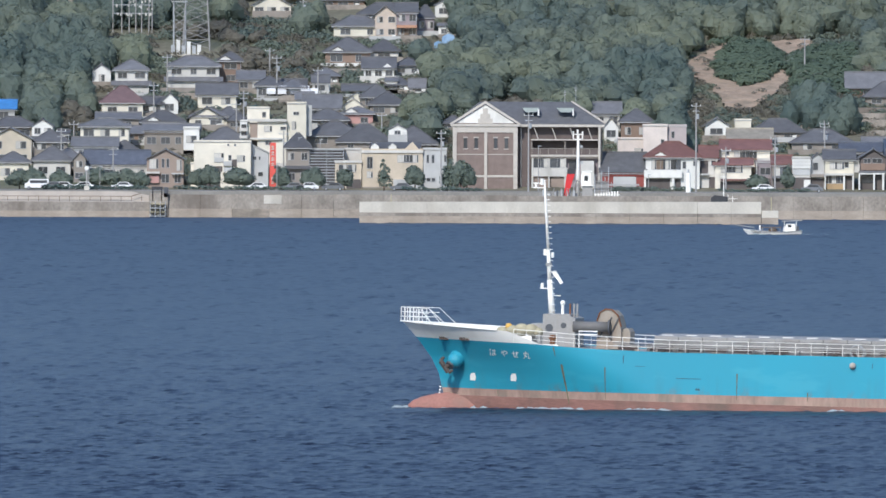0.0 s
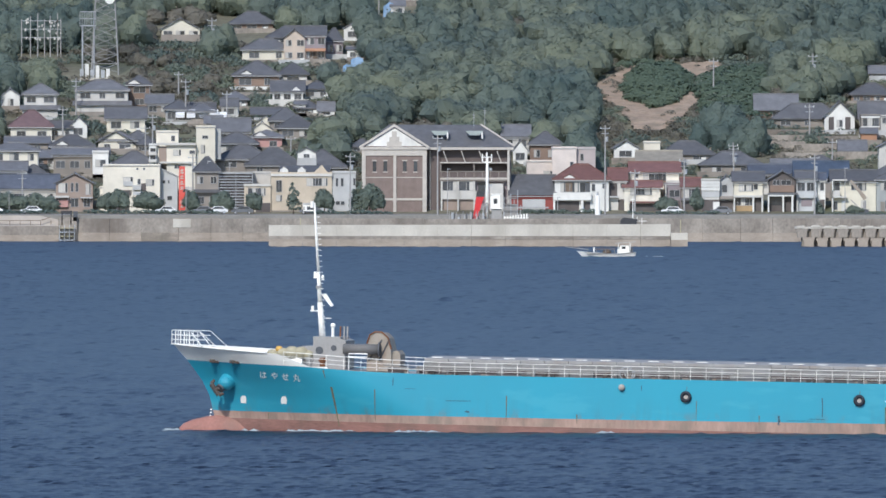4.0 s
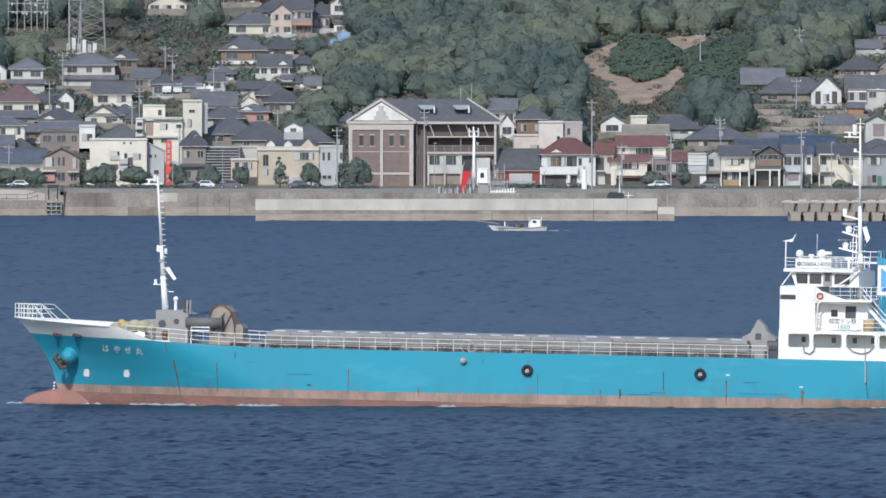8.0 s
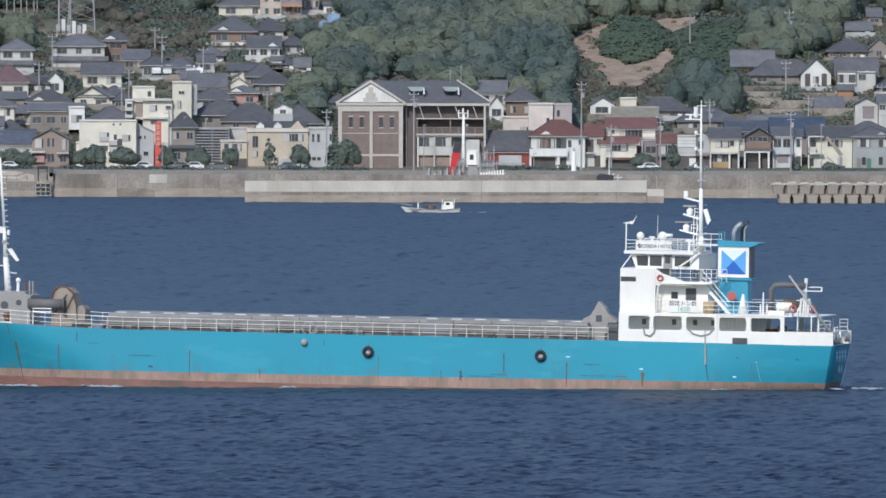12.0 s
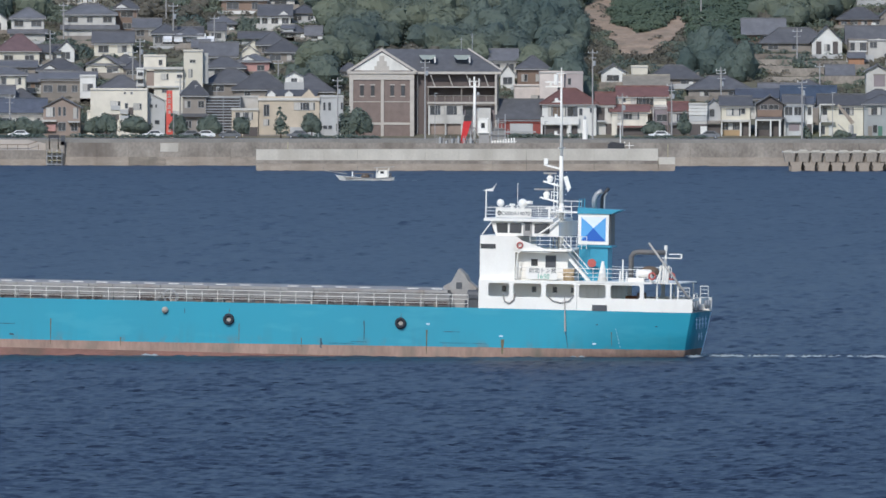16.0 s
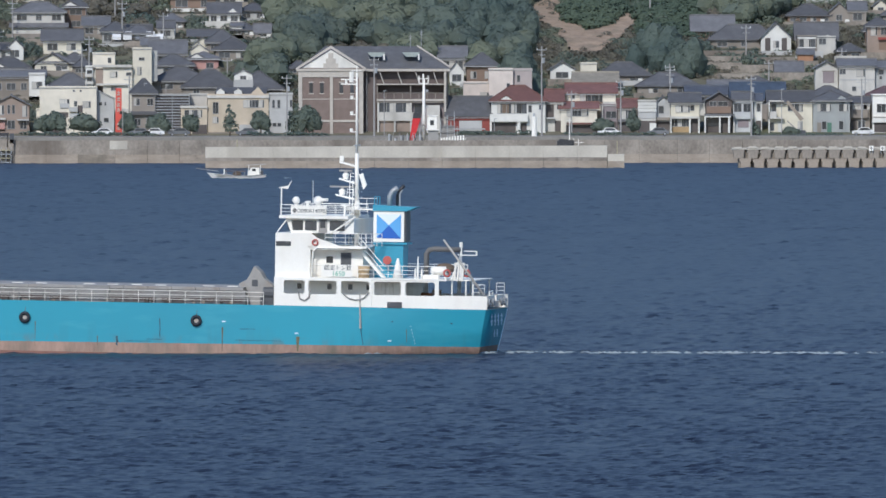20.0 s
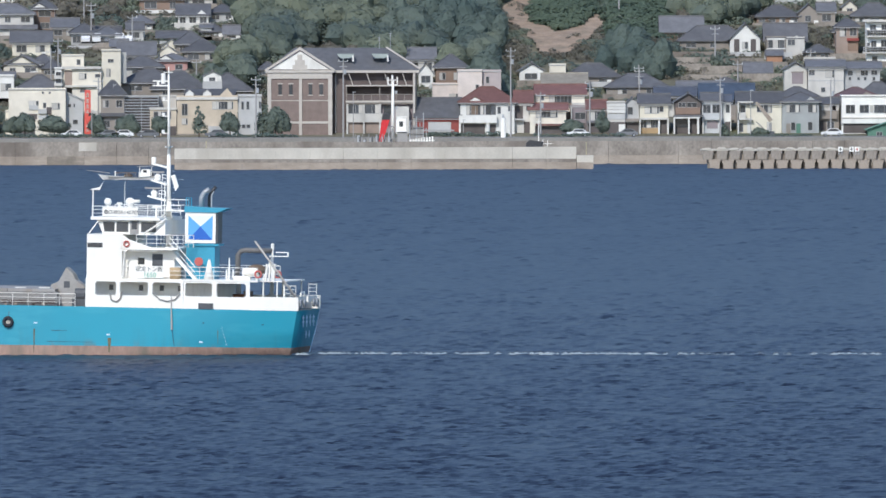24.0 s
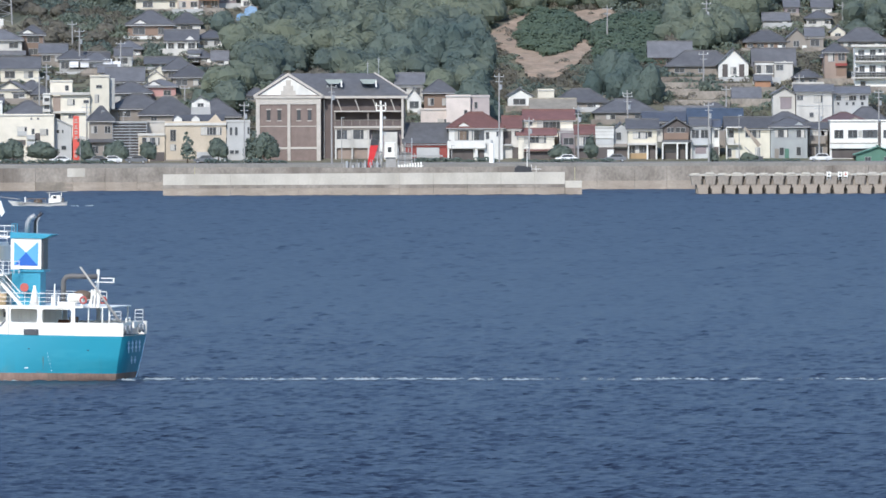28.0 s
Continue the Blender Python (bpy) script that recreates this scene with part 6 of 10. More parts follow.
house(-12.19, 3197.2, 24.86, 5.77, 8, 2.23, 1.81, 'gx', 'white', 'tile', 1, "white-painted one-storey house with dark grey tiled gable roof on the hillside", win=3, gable=1)
house(107.11, 3197.7, 24.95, 3.32, 8, 2.53, 1.47, 'gx', 'taupe', 'slate', 1, "taupe one-storey house with slate grey gable roof on the hillside", win=1)
house(103.73, 3198.0, 25.00, 3.85, 8, 2.11, 1.68, 'gy', 'taupe', 'slate', 1, "taupe one-storey house with slate grey front-gabled roof on the hillside", win=1)
house(97.95, 3198.4, 25.07, 7.95, 8, 1.37, 2.21, 'hip', 'brown', 'tile', 1, "brown one-storey house with dark grey tiled hip roof on the hillside", win=4)
house(116.22, 3199.5, 25.25, 8.56, 8, 1.26, 2.52, 'hip', 'taupe', 'tile', 1, "taupe one-storey house with dark grey tiled hip roof on the hillside", win=3)
house(-6.70, 3201.8, 25.63, 4.81, 8, 1.81, 1.49, 'hip', 'grey', 'tile', 1, "pale grey one-storey house with dark grey tiled hip roof")
house(111.93, 3209.0, 27.01, 2.81, 6, 1.27, 1.16, 'gy', 'cream', 'slate', 1, "cream-painted one-storey house with slate grey front-gabled roof on the hillside", win=1)
house(-18.16, 3214.6, 27.61, 8.57, 10, 2.46, 2.77, 'hip', 'brown', 'tile', 1, "brown one-storey house with dark grey tiled hip roof on the hillside", win=2, footing='white', ornament=1)
house(-11.31, 3219.0, 28.51, 5.37, 8, 1.71, 2.14, 'hip', 'offwhite', 'tile', 1, "off-white one-storey house with dark grey tiled hip roof on the hillside", win=1)
house(108.75, 3223.9, 29.40, 4.50, 7, 1.48, 1.48, 'hip', 'offwhite', 'tile', 1, "off-white one-storey house with dark grey tiled hip roof on the hillside", win=2)
house(100.69, 3224.0, 29.51, 4.53, 6, 1.06, 1.27, 'gx', 'taupe', 'slate', 1, "taupe one-storey house with slate grey gable roof on the hillside")
house(109.86, 3237.4, 31.53, 3.78, 8, 1.49, 1.70, 'gx', 'offwhite', 'slate', 1, "off-white one-storey house with slate grey gable roof on the hillside", win=1)
house(104.09, 3237.9, 31.61, 2.74, 8, 1.49, 1.49, 'gx', 'mauve', 'slate', 1, "grey-mauve one-storey house with slate grey gable roof on the hillside", win=1)
house(-11.09, 3244.4, 32.63, 4.11, 8, 4.73, 1.61, 'gy', 'peach', 'slate', 2, "peach-coloured two-storey house with slate grey front-gabled roof on the hillside", win=2)
house(-7.08, 3244.5, 32.65, 3.90, 8, 5.16, 1.61, 'gx', 'mauve', 'tile', 2, "grey-mauve two-storey house with dark grey tiled gable roof on the hillside", win=2, canopy='orange')
house(-16.45, 3245.6, 32.82, 9.20, 8, 2.26, 1.94, 'hip', 'cream', 'slate', 1, "cream-painted one-storey house with slate grey hip roof on the hillside", win=2)
house(0.17, 3246.0, 33.12, 2.39, 5, 1.94, 0.43, 'gx', 'white', 'slate', 1, "white-painted one-storey house with slate grey gable roof on the hillside", win=1)
house(-3.52, 3251.6, 33.76, 3.26, 8, 3.02, 2.37, 'hip', 'mauve', 'tile', 1, "grey-mauve one-storey house with dark grey tiled hip roof on the hillside")
house(-11.47, 3265.6, 35.97, 9.80, 8, 1.41, 2.28, 'hip', 'taupe', 'tile', 1, "taupe one-storey house with dark grey tiled hip roof on the hillside")
house(-0.17, 3270.3, 36.87, 3.06, 6, 2.38, 0.87, 'gy', 'white', 'slate', 1, "white-painted one-storey house with slate grey front-gabled roof on the hillside", win=1)
house(-33.15, 3274.3, 37.33, 7.37, 8, 1.84, 1.95, 'gy', 'cream', 'slate', 1, "cream-painted one-storey house with slate grey front-gabled roof on the hillside", win=3)
house(-19.51, 3283.9, 38.84, 8.30, 8, 1.31, 2.39, 'hip', 'brown', 'tile', 1, "brown one-storey house with dark grey tiled hip roof on the hillside", win=3)
house(-73.42, 3291.3, 40.01, 4.88, 8, 2.16, 1.29, 'gx', 'offwhite', 'tan', 1, "off-white one-storey house with tan metal gable roof on the hillside")
house(8.79, 3299.8, 41.58, 2.65, 5, 2.19, 1.09, 'gx', 'white', 'slate', 1, "white-painted one-storey house with slate grey gable roof on the hillside", win=1)
house(12.39, 3319.8, 44.53, 7.98, 8, 2.64, 1.98, 'gx', 'offwhite', 'slate', 1, "off-white one-storey house with slate grey gable roof on the hillside", win=2)



# ---------------------------------------------------------------- poles, tower
def pole(x, y, z, h, arms=True):
    p = empty("utility_pole" if arms else "lamp_post", x, y, z)
    tagged(p, "grey concrete utility pole with steel crossarms" if arms else "slim grey steel lamp post", "utility pole" if arms else "lamp post", "poles of the town")
    part("shaft", Geo().rod((0, 0, -1), (0, 0, h), 0.17 if arms else 0.09, 0.11 if arms else 0.06, 8), POLE, p)
    if arms:
        part("crossarm", Geo().box(-0.9, 0.9, -0.06, 0.06, h - 0.7, h - 0.58), STEEL, p)
        if h > 6:
            part("crossarm", Geo().box(-0.7, 0.7, -0.06, 0.06, h - 1.6, h - 1.5), STEEL, p)
        for s in (-0.8, 0.8):
            part("insulator", Geo().rod((s, 0, h - 0.6), (s, 0, h - 0.3), 0.06, 0.05, 6), MATS["wall_white"], p)
        if h > 8:
            part("transformer", Geo().rod((0.32, -0.1, h - 3.0), (0.32, -0.1, h - 2.1), 0.24, 0.24, 8), STEEL, p)
    else:
        part("lamp_head", Geo().box(-0.1, 0.5, -0.1, 0.1, h - 0.05, h + 0.08), STEEL, p)
    return p


pole(-69.9, 3100.8, 8.1, 7.7)
pole(-68.2, 3128.3, 13.2, 3.8)
pole(-60.0, 3081.1, 5.2, 7.4)
pole(-64.1, 3066, 4.7, 4.1, False)
pole(-62.1, 3066, 4.7, 4.2, False)
pole(-44.0, 3088.5, 6.3, 7.7)
pole(-36.9, 3129.7, 13.4, 9.4)
pole(-38.3, 3135.1, 14.5, 6.3)
pole(-31.2, 3171.5, 21.3, 8.1)
pole(-32.8, 3196.8, 25.5, 5.3)
pole(-26.3, 3082.3, 5.4, 8.8, False)
pole(-22.4, 3082.5, 5.4, 8.5, False)
pole(-29.1, 3089.0, 6.4, 9.1)
pole(-30.1, 3066, 4.7, 4.9, False)
pole(-23.5, 3171.8, 21.3, 5.8)
pole(-26.9, 3243.2, 33.1, 8.1)
pole(-11.4, 3135.9, 14.6, 4.2)
pole(-51.8, 3176.8, 22.1, 7.4)
pole(-53.9, 3153.7, 17.9, 6.3)
pole(15.4, 3066, 4.7, 14.4)
pole(-0.4, 3066, 4.7, 11.1)
pole(17.2, 3066, 4.7, 8.2, False)
pole(45.7, 3066, 4.7, 16.2)
pole(51.1, 3066, 4.7, 8.2)
pole(60.0, 3066, 4.7, 10.3)
pole(69.8, 3103.5, 8.6, 8.5)
pole(68.2, 3202.2, 26.4, 7.0)
pole(40.9, 3158.6, 18.9, 3.2, False)
pole(37.1, 3066, 4.7, 3.1, False)
pole(27.3, 3158.6, 18.9, 3.4, False)
pole(86.7, 3192.6, 24.8, 9.5)
pole(85.1, 3155.5, 18.3, 6.5)
pole(88.5, 3126.2, 12.8, 5.5)
pole(83.6, 3066, 4.7, 10.9)
pole(89.1, 3066, 4.7, 8.4, False)
pole(103.6, 3066, 4.7, 10.3)
pole(115.9, 3105.7, 9.0, 8.7)
pole(113.4, 3222.5, 29.8, 4.2)
pole(102.9, 3154.6, 18.1, 2.3)
pole(70.1, 3121.4, 11.9, 5.7)
pole(5.1, 3284.4, 39.6, 7.4)
pole(-1.3, 3297.3, 41.6, 6.6)
pole(-28.4, 3311.1, 43.8, 6.6)


def build_tower():
    t = empty("lattice_tower", -47.1, 3228, 30.6)
    tagged(t, "tall grey steel lattice tower on the hillside", "lattice tower")
    H = 34.0

    def half(z):
        return 2.55 - 1.75 * z / H
    legs = [(sx, sy) for sx in (-1, 1) for sy in (-1, 1)]
    for sx, sy in legs:
        part("leg", Geo().rod((sx * half(-1), sy * half(-1), -1), (sx * half(H), sy * half(H), H), 0.13, 0.08, 6), POLE, t)
    n = 20
    for i in range(n):
        z0, z1 = H * i / n, H * (i + 1) / n
        a, b = half(z0), half(z1)
        part("brace", Geo().rod((-a, -a, z0), (b, -b, z1), 0.042, 0.042, 5), POLE, t)
        part("brace", Geo().rod((a, -a, z0), (-b, -b, z1), 0.042, 0.042, 5), POLE, t)
        part("brace", Geo().rod((-b, -b, z1), (b, -b, z1), 0.042, 0.042, 5), POLE, t)
        part("brace", Geo().rod((-a, a, z0), (b, b, z1), 0.042, 0.042, 5), POLE, t)
        part("brace", Geo().rod((a, a, z0), (-b, b, z1), 0.042, 0.042, 5), POLE, t)
        part("brace", Geo().rod((-a, -a, z0), (-b, b, z1), 0.042, 0.042, 5), POLE, t)
        part("brace", Geo().rod((a, -a, z0), (b, b, z1), 0.042, 0.042, 5), POLE, t)
    part("dish", Geo().lathe("y", [(0, 0.2), (-0.3, 0.9), (-0.35, 0.95)], 14, (0.9, -2.1, 14.0)), MATS["wall_white"], t, "white antenna panel")
    c = empty("lattice_column", -50.3, 3227, 30.4)
    tagged(c, "shorter square steel lattice column with a platform", "lattice tower")
    for sx, sy in legs:
        part("leg", Geo().rod((sx * 1.1, sy * 1.1, -1), (sx * 1.1, sy * 1.1, 9.2), 0.15, 0.15, 6), STEEL, c)
    for i in range(6):
        z0, z1 = 1.5 * i, 1.5 * (i + 1)
        part("brace", Geo().rod((-1.1, -1.1, z0), (1.1, -1.1, z1), 0.06, 0.06, 5), POLE, c)
        part("brace", Geo().rod((1.1, -1.1, z0), (-1.1, -1.1, z1), 0.06, 0.06, 5), POLE, c)
    part("platform", Geo().box(-1.6, 1.5, -1.5, 1.5, 9.0, 9.2), STEEL, c)
    for k in range(8):
        part("platform_post", Geo().box(-1.6 + k * 0.43, -1.52 + k * 0.43, -1.5, -1.42, 9.2, 11.8), STEEL, c)
    part("platform_rail", Geo().box(-1.6, 1.5, -1.5, -1.4, 11.7, 11.85), STEEL, c)
    part("platform_rail", Geo().box(-1.6, 1.5, -1.5, -1.4, 10.4, 10.5), STEEL, c)
    base = empty("equipment_yard", -48.8, 3226, 30.0)
    tagged(base, "pale concrete equipment yard with cabinets under the lattice tower", "equipment yard")
    part("platform", Geo().box(-3.4, 3.4, -6.0, 3, -3.0, -0.4), CONC_LIGHT, base)
    rnd = random.Random(8)
    for k in range(6):
        px = -3.0 + k * 1.0
        part("cabinet", Geo().box(px, px + 0.7, -5.6, -4.9, -0.4, 1.0 + 1.3 * rnd.random()), MATS["wall_white"] if k % 2 else STEEL, base)
    # switchgear frame beside it
    sw = empty("switchgear_frame", -59.5, 3248, 33.7)
    tagged(sw, "switchgear frame of steel posts with white insulators among the trees", "switchgear")
    for i, px in enumerate((-3.9, -2.2, -0.8, 0.5, 1.6, 3.0, 3.6)):
        part("post", Geo().rod((px, 0, -1), (px, 0, 7.2 + (i % 3) * 0.6), 0.12, 0.1, 6), POLE, sw)
    for zz in (3.6, 5.2, 6.8):
        part("beam", Geo().box(-3.9, 3.7, -0.08, 0.08, zz, zz + 0.12), STEEL, sw)
    for k in range(34):
        px, pz = rnd.uniform(-3.4, 3.6), rnd.choice((3.2, 4.4, 4.9, 5.7, 6.4, 7.1)) + rnd.uniform(-0.2, 0.2)
        part("insulator", Geo().box(px - 0.14, px + 0.14, -0.35, -0.1, pz, pz + rnd.uniform(0.25, 0.6)), MATS["wall_offwhite"], sw)


build_tower()


# ---------------------------------------------------------------- vegetation
def leaf_cloud(rng, blobs, n, size, flat=0.5):
    """Leaf clumps spread over the skins of several lumps; returns vertices of quads."""
    out = np.zeros((n, 4, 3), np.float32)
    w = np.array([b[3] ** 2 for b in blobs])
    pick = rng.choice(len(blobs), n, p=w / w.sum())
    for i in range(n):
        cx, cy, cz, r, sq = blobs[pick[i]]
        d = rng.normal(size=3)
        d /= np.linalg.norm(d) + 1e-6
        if d[2] < -0.35:
            d[2] *= -1
        rr = r * rng.uniform(0.82, 1.06)
        c = np.array([cx + d[0] * rr, cy + d[1] * rr, cz + d[2] * rr * sq])
        nrm = d + rng.normal(size=3) * flat * 0.55
        nrm /= np.linalg.norm(nrm) + 1e-6
        u = np.cross(nrm, rng.normal(size=3))
        u /= np.linalg.norm(u) + 1e-6
        t = np.cross(nrm, u)
        s = size * rng.uniform(0.6, 1.3)
        for k, (p, q) in enumerate(((-1, -0.7), (1, -0.8), (0.9, 0.8), (-0.8, 0.9))):
            out[i, k] = c + u * p * s + t * q * s * 0.8
    return out


def tree_proto(rng, h, r, n, size):
    """Leaf clumps of one crown: a domed, slightly lobed skin over a closed inner core."""
    lobes = [(rng.normal(size=3), rng.uniform(-0.3, 0.5)) for _ in range(22)]
    lobes = [(d / np.linalg.norm(d), k) for d, k in lobes]
    out = np.zeros((n, 4, 3), np.float32)
    squash = h * 0.5 / r

    def skin(d):
        return r * (1.0 + sum(k * max(0.0, float(d @ e)) ** 12 for e, k in lobes))
    for i in range(n):
        d = rng.normal(size=3)
        d /= np.linalg.norm(d) + 1e-6
        if d[2] < -0.75:
            d[2] *= -1
        q = skin(d) * rng.uniform(0.94, 1.09)
        c = np.array([d[0] * q, d[1] * q, h * 0.5 + d[2] * q * squash])
        nrm = d + rng.normal(size=3) * 0.32
        nrm /= np.linalg.norm(nrm) + 1e-6
        u = np.cross(nrm, rng.normal(size=3))
        u /= np.linalg.norm(u) + 1e-6
        t = np.cross(nrm, u)
        s = size * rng.uniform(0.6, 1.3)
        for k, (p, v) in enumerate(((-1, -0.7), (1, -0.8), (0.9, 0.8), (-0.8, 0.9))):
            out[i, k] = c + u * p * s + t * v * s * 0.8
    m, w = 8, 13
    ring = np.zeros((m + 1, w, 3), np.float32)
    for j in range(m + 1):
        for i in range(w):
            a, t = 6.28319 * (i + 0.5 * (j % 2)) / w, math.pi * j / m
            d = np.array([math.sin(t) * math.cos(a), math.sin(t) * math.sin(a), math.cos(t)])
            q = skin(d) * 0.95
            ring[j, i] = (d[0] * q, d[1] * q, h * 0.5 + d[2] * q * squash)
    core = [(ring[j, i], ring[j + 1, i], ring[j + 1, (i + 1) % w], ring[j, (i + 1) % w]) for j in range(m) for i in range(w)]
    return np.concatenate([out, np.array(core, np.float32)])


def cloud_mesh(name, quads, material):
    """One mesh out of many leaf quads."""
    v = quads.reshape(-1, 3)
    n = len(quads)
    me = bpy.data.meshes.new(name)
    me.vertices.add(len(v))
    me.vertices.foreach_set("co", v.astype(np.float32).ravel())
    me.loops.add(4 * n)
    me.loops.foreach_set("vertex_index", np.arange(4 * n, dtype=np.int32))
    me.polygons.add(n)
    me.polygons.foreach_set("loop_start", np.arange(0, 4 * n, 4, dtype=np.int32))
    me.update(calc_edges=True)
    me.materials.append(material)
    return me


BARE = (((53.5, 3236), (50.0, 3225), (46.5, 3214), (45.8, 3205), (47.6, 3197), (50.2, 3184), (53.0, 3163), (57.0, 3160), (60.2, 3170), (62.3, 3178), (64.8, 3192), (64.6, 3205), (62.6, 3204), (60.2, 3191), (56.0, 3185), (52.0, 3197), (50.4, 3207), (52.4, 3216), (55.0, 3229)),
        ((60.0, 3231), (64.0, 3238), (69.6, 3240), (72.0, 3230), (66.0, 3216), (62.5, 3222)))
FIELD = (((51.7, 3235), (63.5, 3233), (63.6, 3206), (58.4, 3183), (51.5, 3196)), ((66.0, 3224), (79.0, 3230), (79.5, 3176), (66.0, 3172)))
TALL = (((62.5, 3160), (76.5, 3158), (76.0, 3134), (63.0, 3134)),)


def inside(x, y, shapes):
    """Whether a place of the plan lies in one of some outlines."""
    for pts in shapes:
        odd = False
        for (xa, ya), (xb, yb) in zip(pts, pts[1:] + pts[:1]):
            if (ya > y) != (yb > y) and x < xa + (y - ya) / (yb - ya) * (xb - xa):
                odd = not odd
        if odd:
            return True
    return False


def in_bank(x, y):
    """Plan of the bare slope, with a ragged rim."""
    n = 0.9 * noise.noise(Vector((x * 0.35, y * 0.12, 5))) + 0.5 * noise.noise(Vector((x * 1.1, y * 0.6, 8)))
    return inside(x + n, y + 2.5 * n, BARE)


PLACED.append((-54.0, -43.0, 3222.0, 3236.0))     # ground of the lattice tower
PLACED.append((-2.0, 2.4, 3229.0, 3237.0))
PLACED.append((5.4, 9.4, 3294.0, 3299.0))
PLACED.append((-64.0, -55.0, 3246.0, 3250.0))


def clear_of_houses(x, y, r):
    for x0, x1, y0, y1 in PLACED:
        if x0 - r < x < x1 + r and y0 - (30 if y0 > 3140 else 24) < y < y1 + r:
            return False
    return True


def woods():
    rng = np.random.default_rng(5)
    kinds = {"broadleaf": [tree_proto(rng, 5.6, 2.7, 400, 0.17) for _ in range(10)], "scrub": [tree_proto(rng, 2.6, 1.9, 150, 0.22) for _ in range(5)], "evergreen": [tree_proto(rng, 6.2, 2.6, 400, 0.17) for _ in range(8)]}
    acc = {k: [] for k in kinds}
    trunks = Geo()
    y = 3086.0
    while y < 3385:
        x = -98.0
        while x < 138:
            jx, jy = x + rng.uniform(-2.2, 2.2), y + rng.uniform(-2.4, 2.4)
            x += 2.8 + (y - 3086) * 0.003 + (1.6 if y > 3330 else 0)
            edge = -8.5 + 3 * noise.noise(Vector((jy * 0.03, 1, 1)))
            central = jx > edge and jy > (3116 if jx < 56 else 3158) and jx < 73
            right = jx >= 72 and jy > 3196
            left = jx < -64 + 4 * noise.noise(Vector((jy * 0.05, 4, 1))) and jy > 3116
            upper = jy > 3252
            hedge = noise.noise(Vector((jx * 0.06, jy * 0.06, 9))) > (0.12 if jx < 57 else 0.42)
            if in_bank(jx, jy) or not clear_of_houses(jx, jy, 1.8):
                continue
            tall = inside(jx, jy, TALL)
            if any(in_bank(jx + dx, jy + dy) for dx in (-2.6, 0, 2.6) for dy in (0, 8, 16, 24)) or 56 < jx < 80 and 3160 < jy < 3240:
                continue
            if inside(jx, jy, FIELD) or 43.5 < jx < 61 and 3112 < jy < 3158:
                continue
            if not (central or right or left or upper or hedge or tall):
                continue
            v = noise.noise(Vector((jx * 0.035, jy * 0.02, 2)))
            kind = "evergreen" if tall or v > 0.22 or (left and v > -0.2) else ("scrub" if v < -0.42 or (not (central or right or left) and v < -0.1) else "broadleaf")
            if -44 < jx < -27 and 3150 < jy < 3250:
                kind = "scrub"
            q = kinds[kind][rng.integers(len(kinds[kind]))]
            a, s = rng.uniform(0, 6.28), rng.uniform(0.62, 1.12)
            rot = np.array([[math.cos(a), -math.sin(a), 0], [math.sin(a), math.cos(a), 0], [0, 0, 1]], np.float32) * s
            z = ground_z(jy)
            acc[kind].append(q @ rot.T + np.array([jx, jy, z], np.float32))
            trunks.rod((jx, jy, z - 0.4), (jx, jy, z + 3.2 * s), 0.16, 0.08, 4)
        y += 4.9 + (y - 3086) * 0.005
    for kind, mm, lab in (("broadleaf", LEAF, "mixed green broadleaf woods covering the hillside"), ("scrub", SCRUB, "dry brownish scrub between the woods and houses"), ("evergreen", LEAF_DARK, "dark evergreen woods on the hillside")):
        ob = new(kind + "_woods", cloud_mesh(kind + "_woods", np.concatenate(acc[kind]), mm))
        tagged(ob, lab, "woods", kind="stuff")
    ob = part("tree_trunks", trunks, BARK)
    tagged(ob, "trunks of the hillside woods", "woods", kind="stuff")
    # low bushes and weeds in the gaps between the houses
    low = [leaf_cloud(rng, [(0, 0, 0.6, 0.9, 0.8), (0.8, 0.3, 0.5, 0.7, 0.8), (-0.7, 0.2, 0.5, 0.6, 0.8)], 80, 0.17, 0.3) for _ in range(4)]
    gap = {"town_bushes": [], "town_weeds": []}
    y = 3094.0
    while y < 3262:
        x = -88.0
        while x < 125:
            jx, jy = x + rng.uniform(-0.9, 0.9), y + rng.uniform(-0.9, 0.9)
            x += 2.1
            if any(x0 - 0.8 < jx < x1 + 0.8 and y0 - 0.8 < jy < y1 + 0.8 for x0, x1, y0, y1 in PLACED):
                continue
            v = noise.noise(Vector((jx * 0.1, jy * 0.1, 12)))
            if in_bank(jx, jy) or v < -0.45:
                continue
            near = any(x0 - 1 < jx < x1 + 1 and y0 - 9 < jy < y0 for x0, x1, y0, y1 in PLACED)
            sc = rng.uniform(0.45, 0.8) if near else rng.uniform(0.6, 1.1) if v < 0.0 or 42 < jx < 66 else rng.uniform(0.9, 1.5)
            gap["town_weeds" if v < 0.0 else "town_bushes"].append(low[rng.integers(4)] * sc + np.array([jx, jy, ground_z(jy) - 0.1], np.float32))
        y += 2.5
    for nm, mm, lab in (("town_bushes", LEAF, "dark garden bushes between the houses"), ("town_weeds", SCRUB, "dry weeds and shrubs between the houses")):
        tagged(new(nm, cloud_mesh(nm, np.concatenate(gap[nm]), mm)), lab, "bushes", kind="stuff")
    # low shrub field amid the bare slope
    sh = []
    proto = [leaf_cloud(rng, [(0, 0, 0.7, 1.1, 0.8), (0.8, 0.3, 0.6, 0.8, 0.8), (-0.7, 0.2, 0.6, 0.8, 0.8)], 100, 0.2, 0.25) for _ in range(3)]
    for _ in range(2000):
        x, y = rng.uniform(49, 80), rng.uniform(3168, 3236)
        if in_bank(x, y) or not inside(x, y, FIELD):
            continue
        q = proto[rng.integers(3)]
        sh.append(q * rng.uniform(0.7, 1.3) + np.array([x, y, ground_z(y)], np.float32))
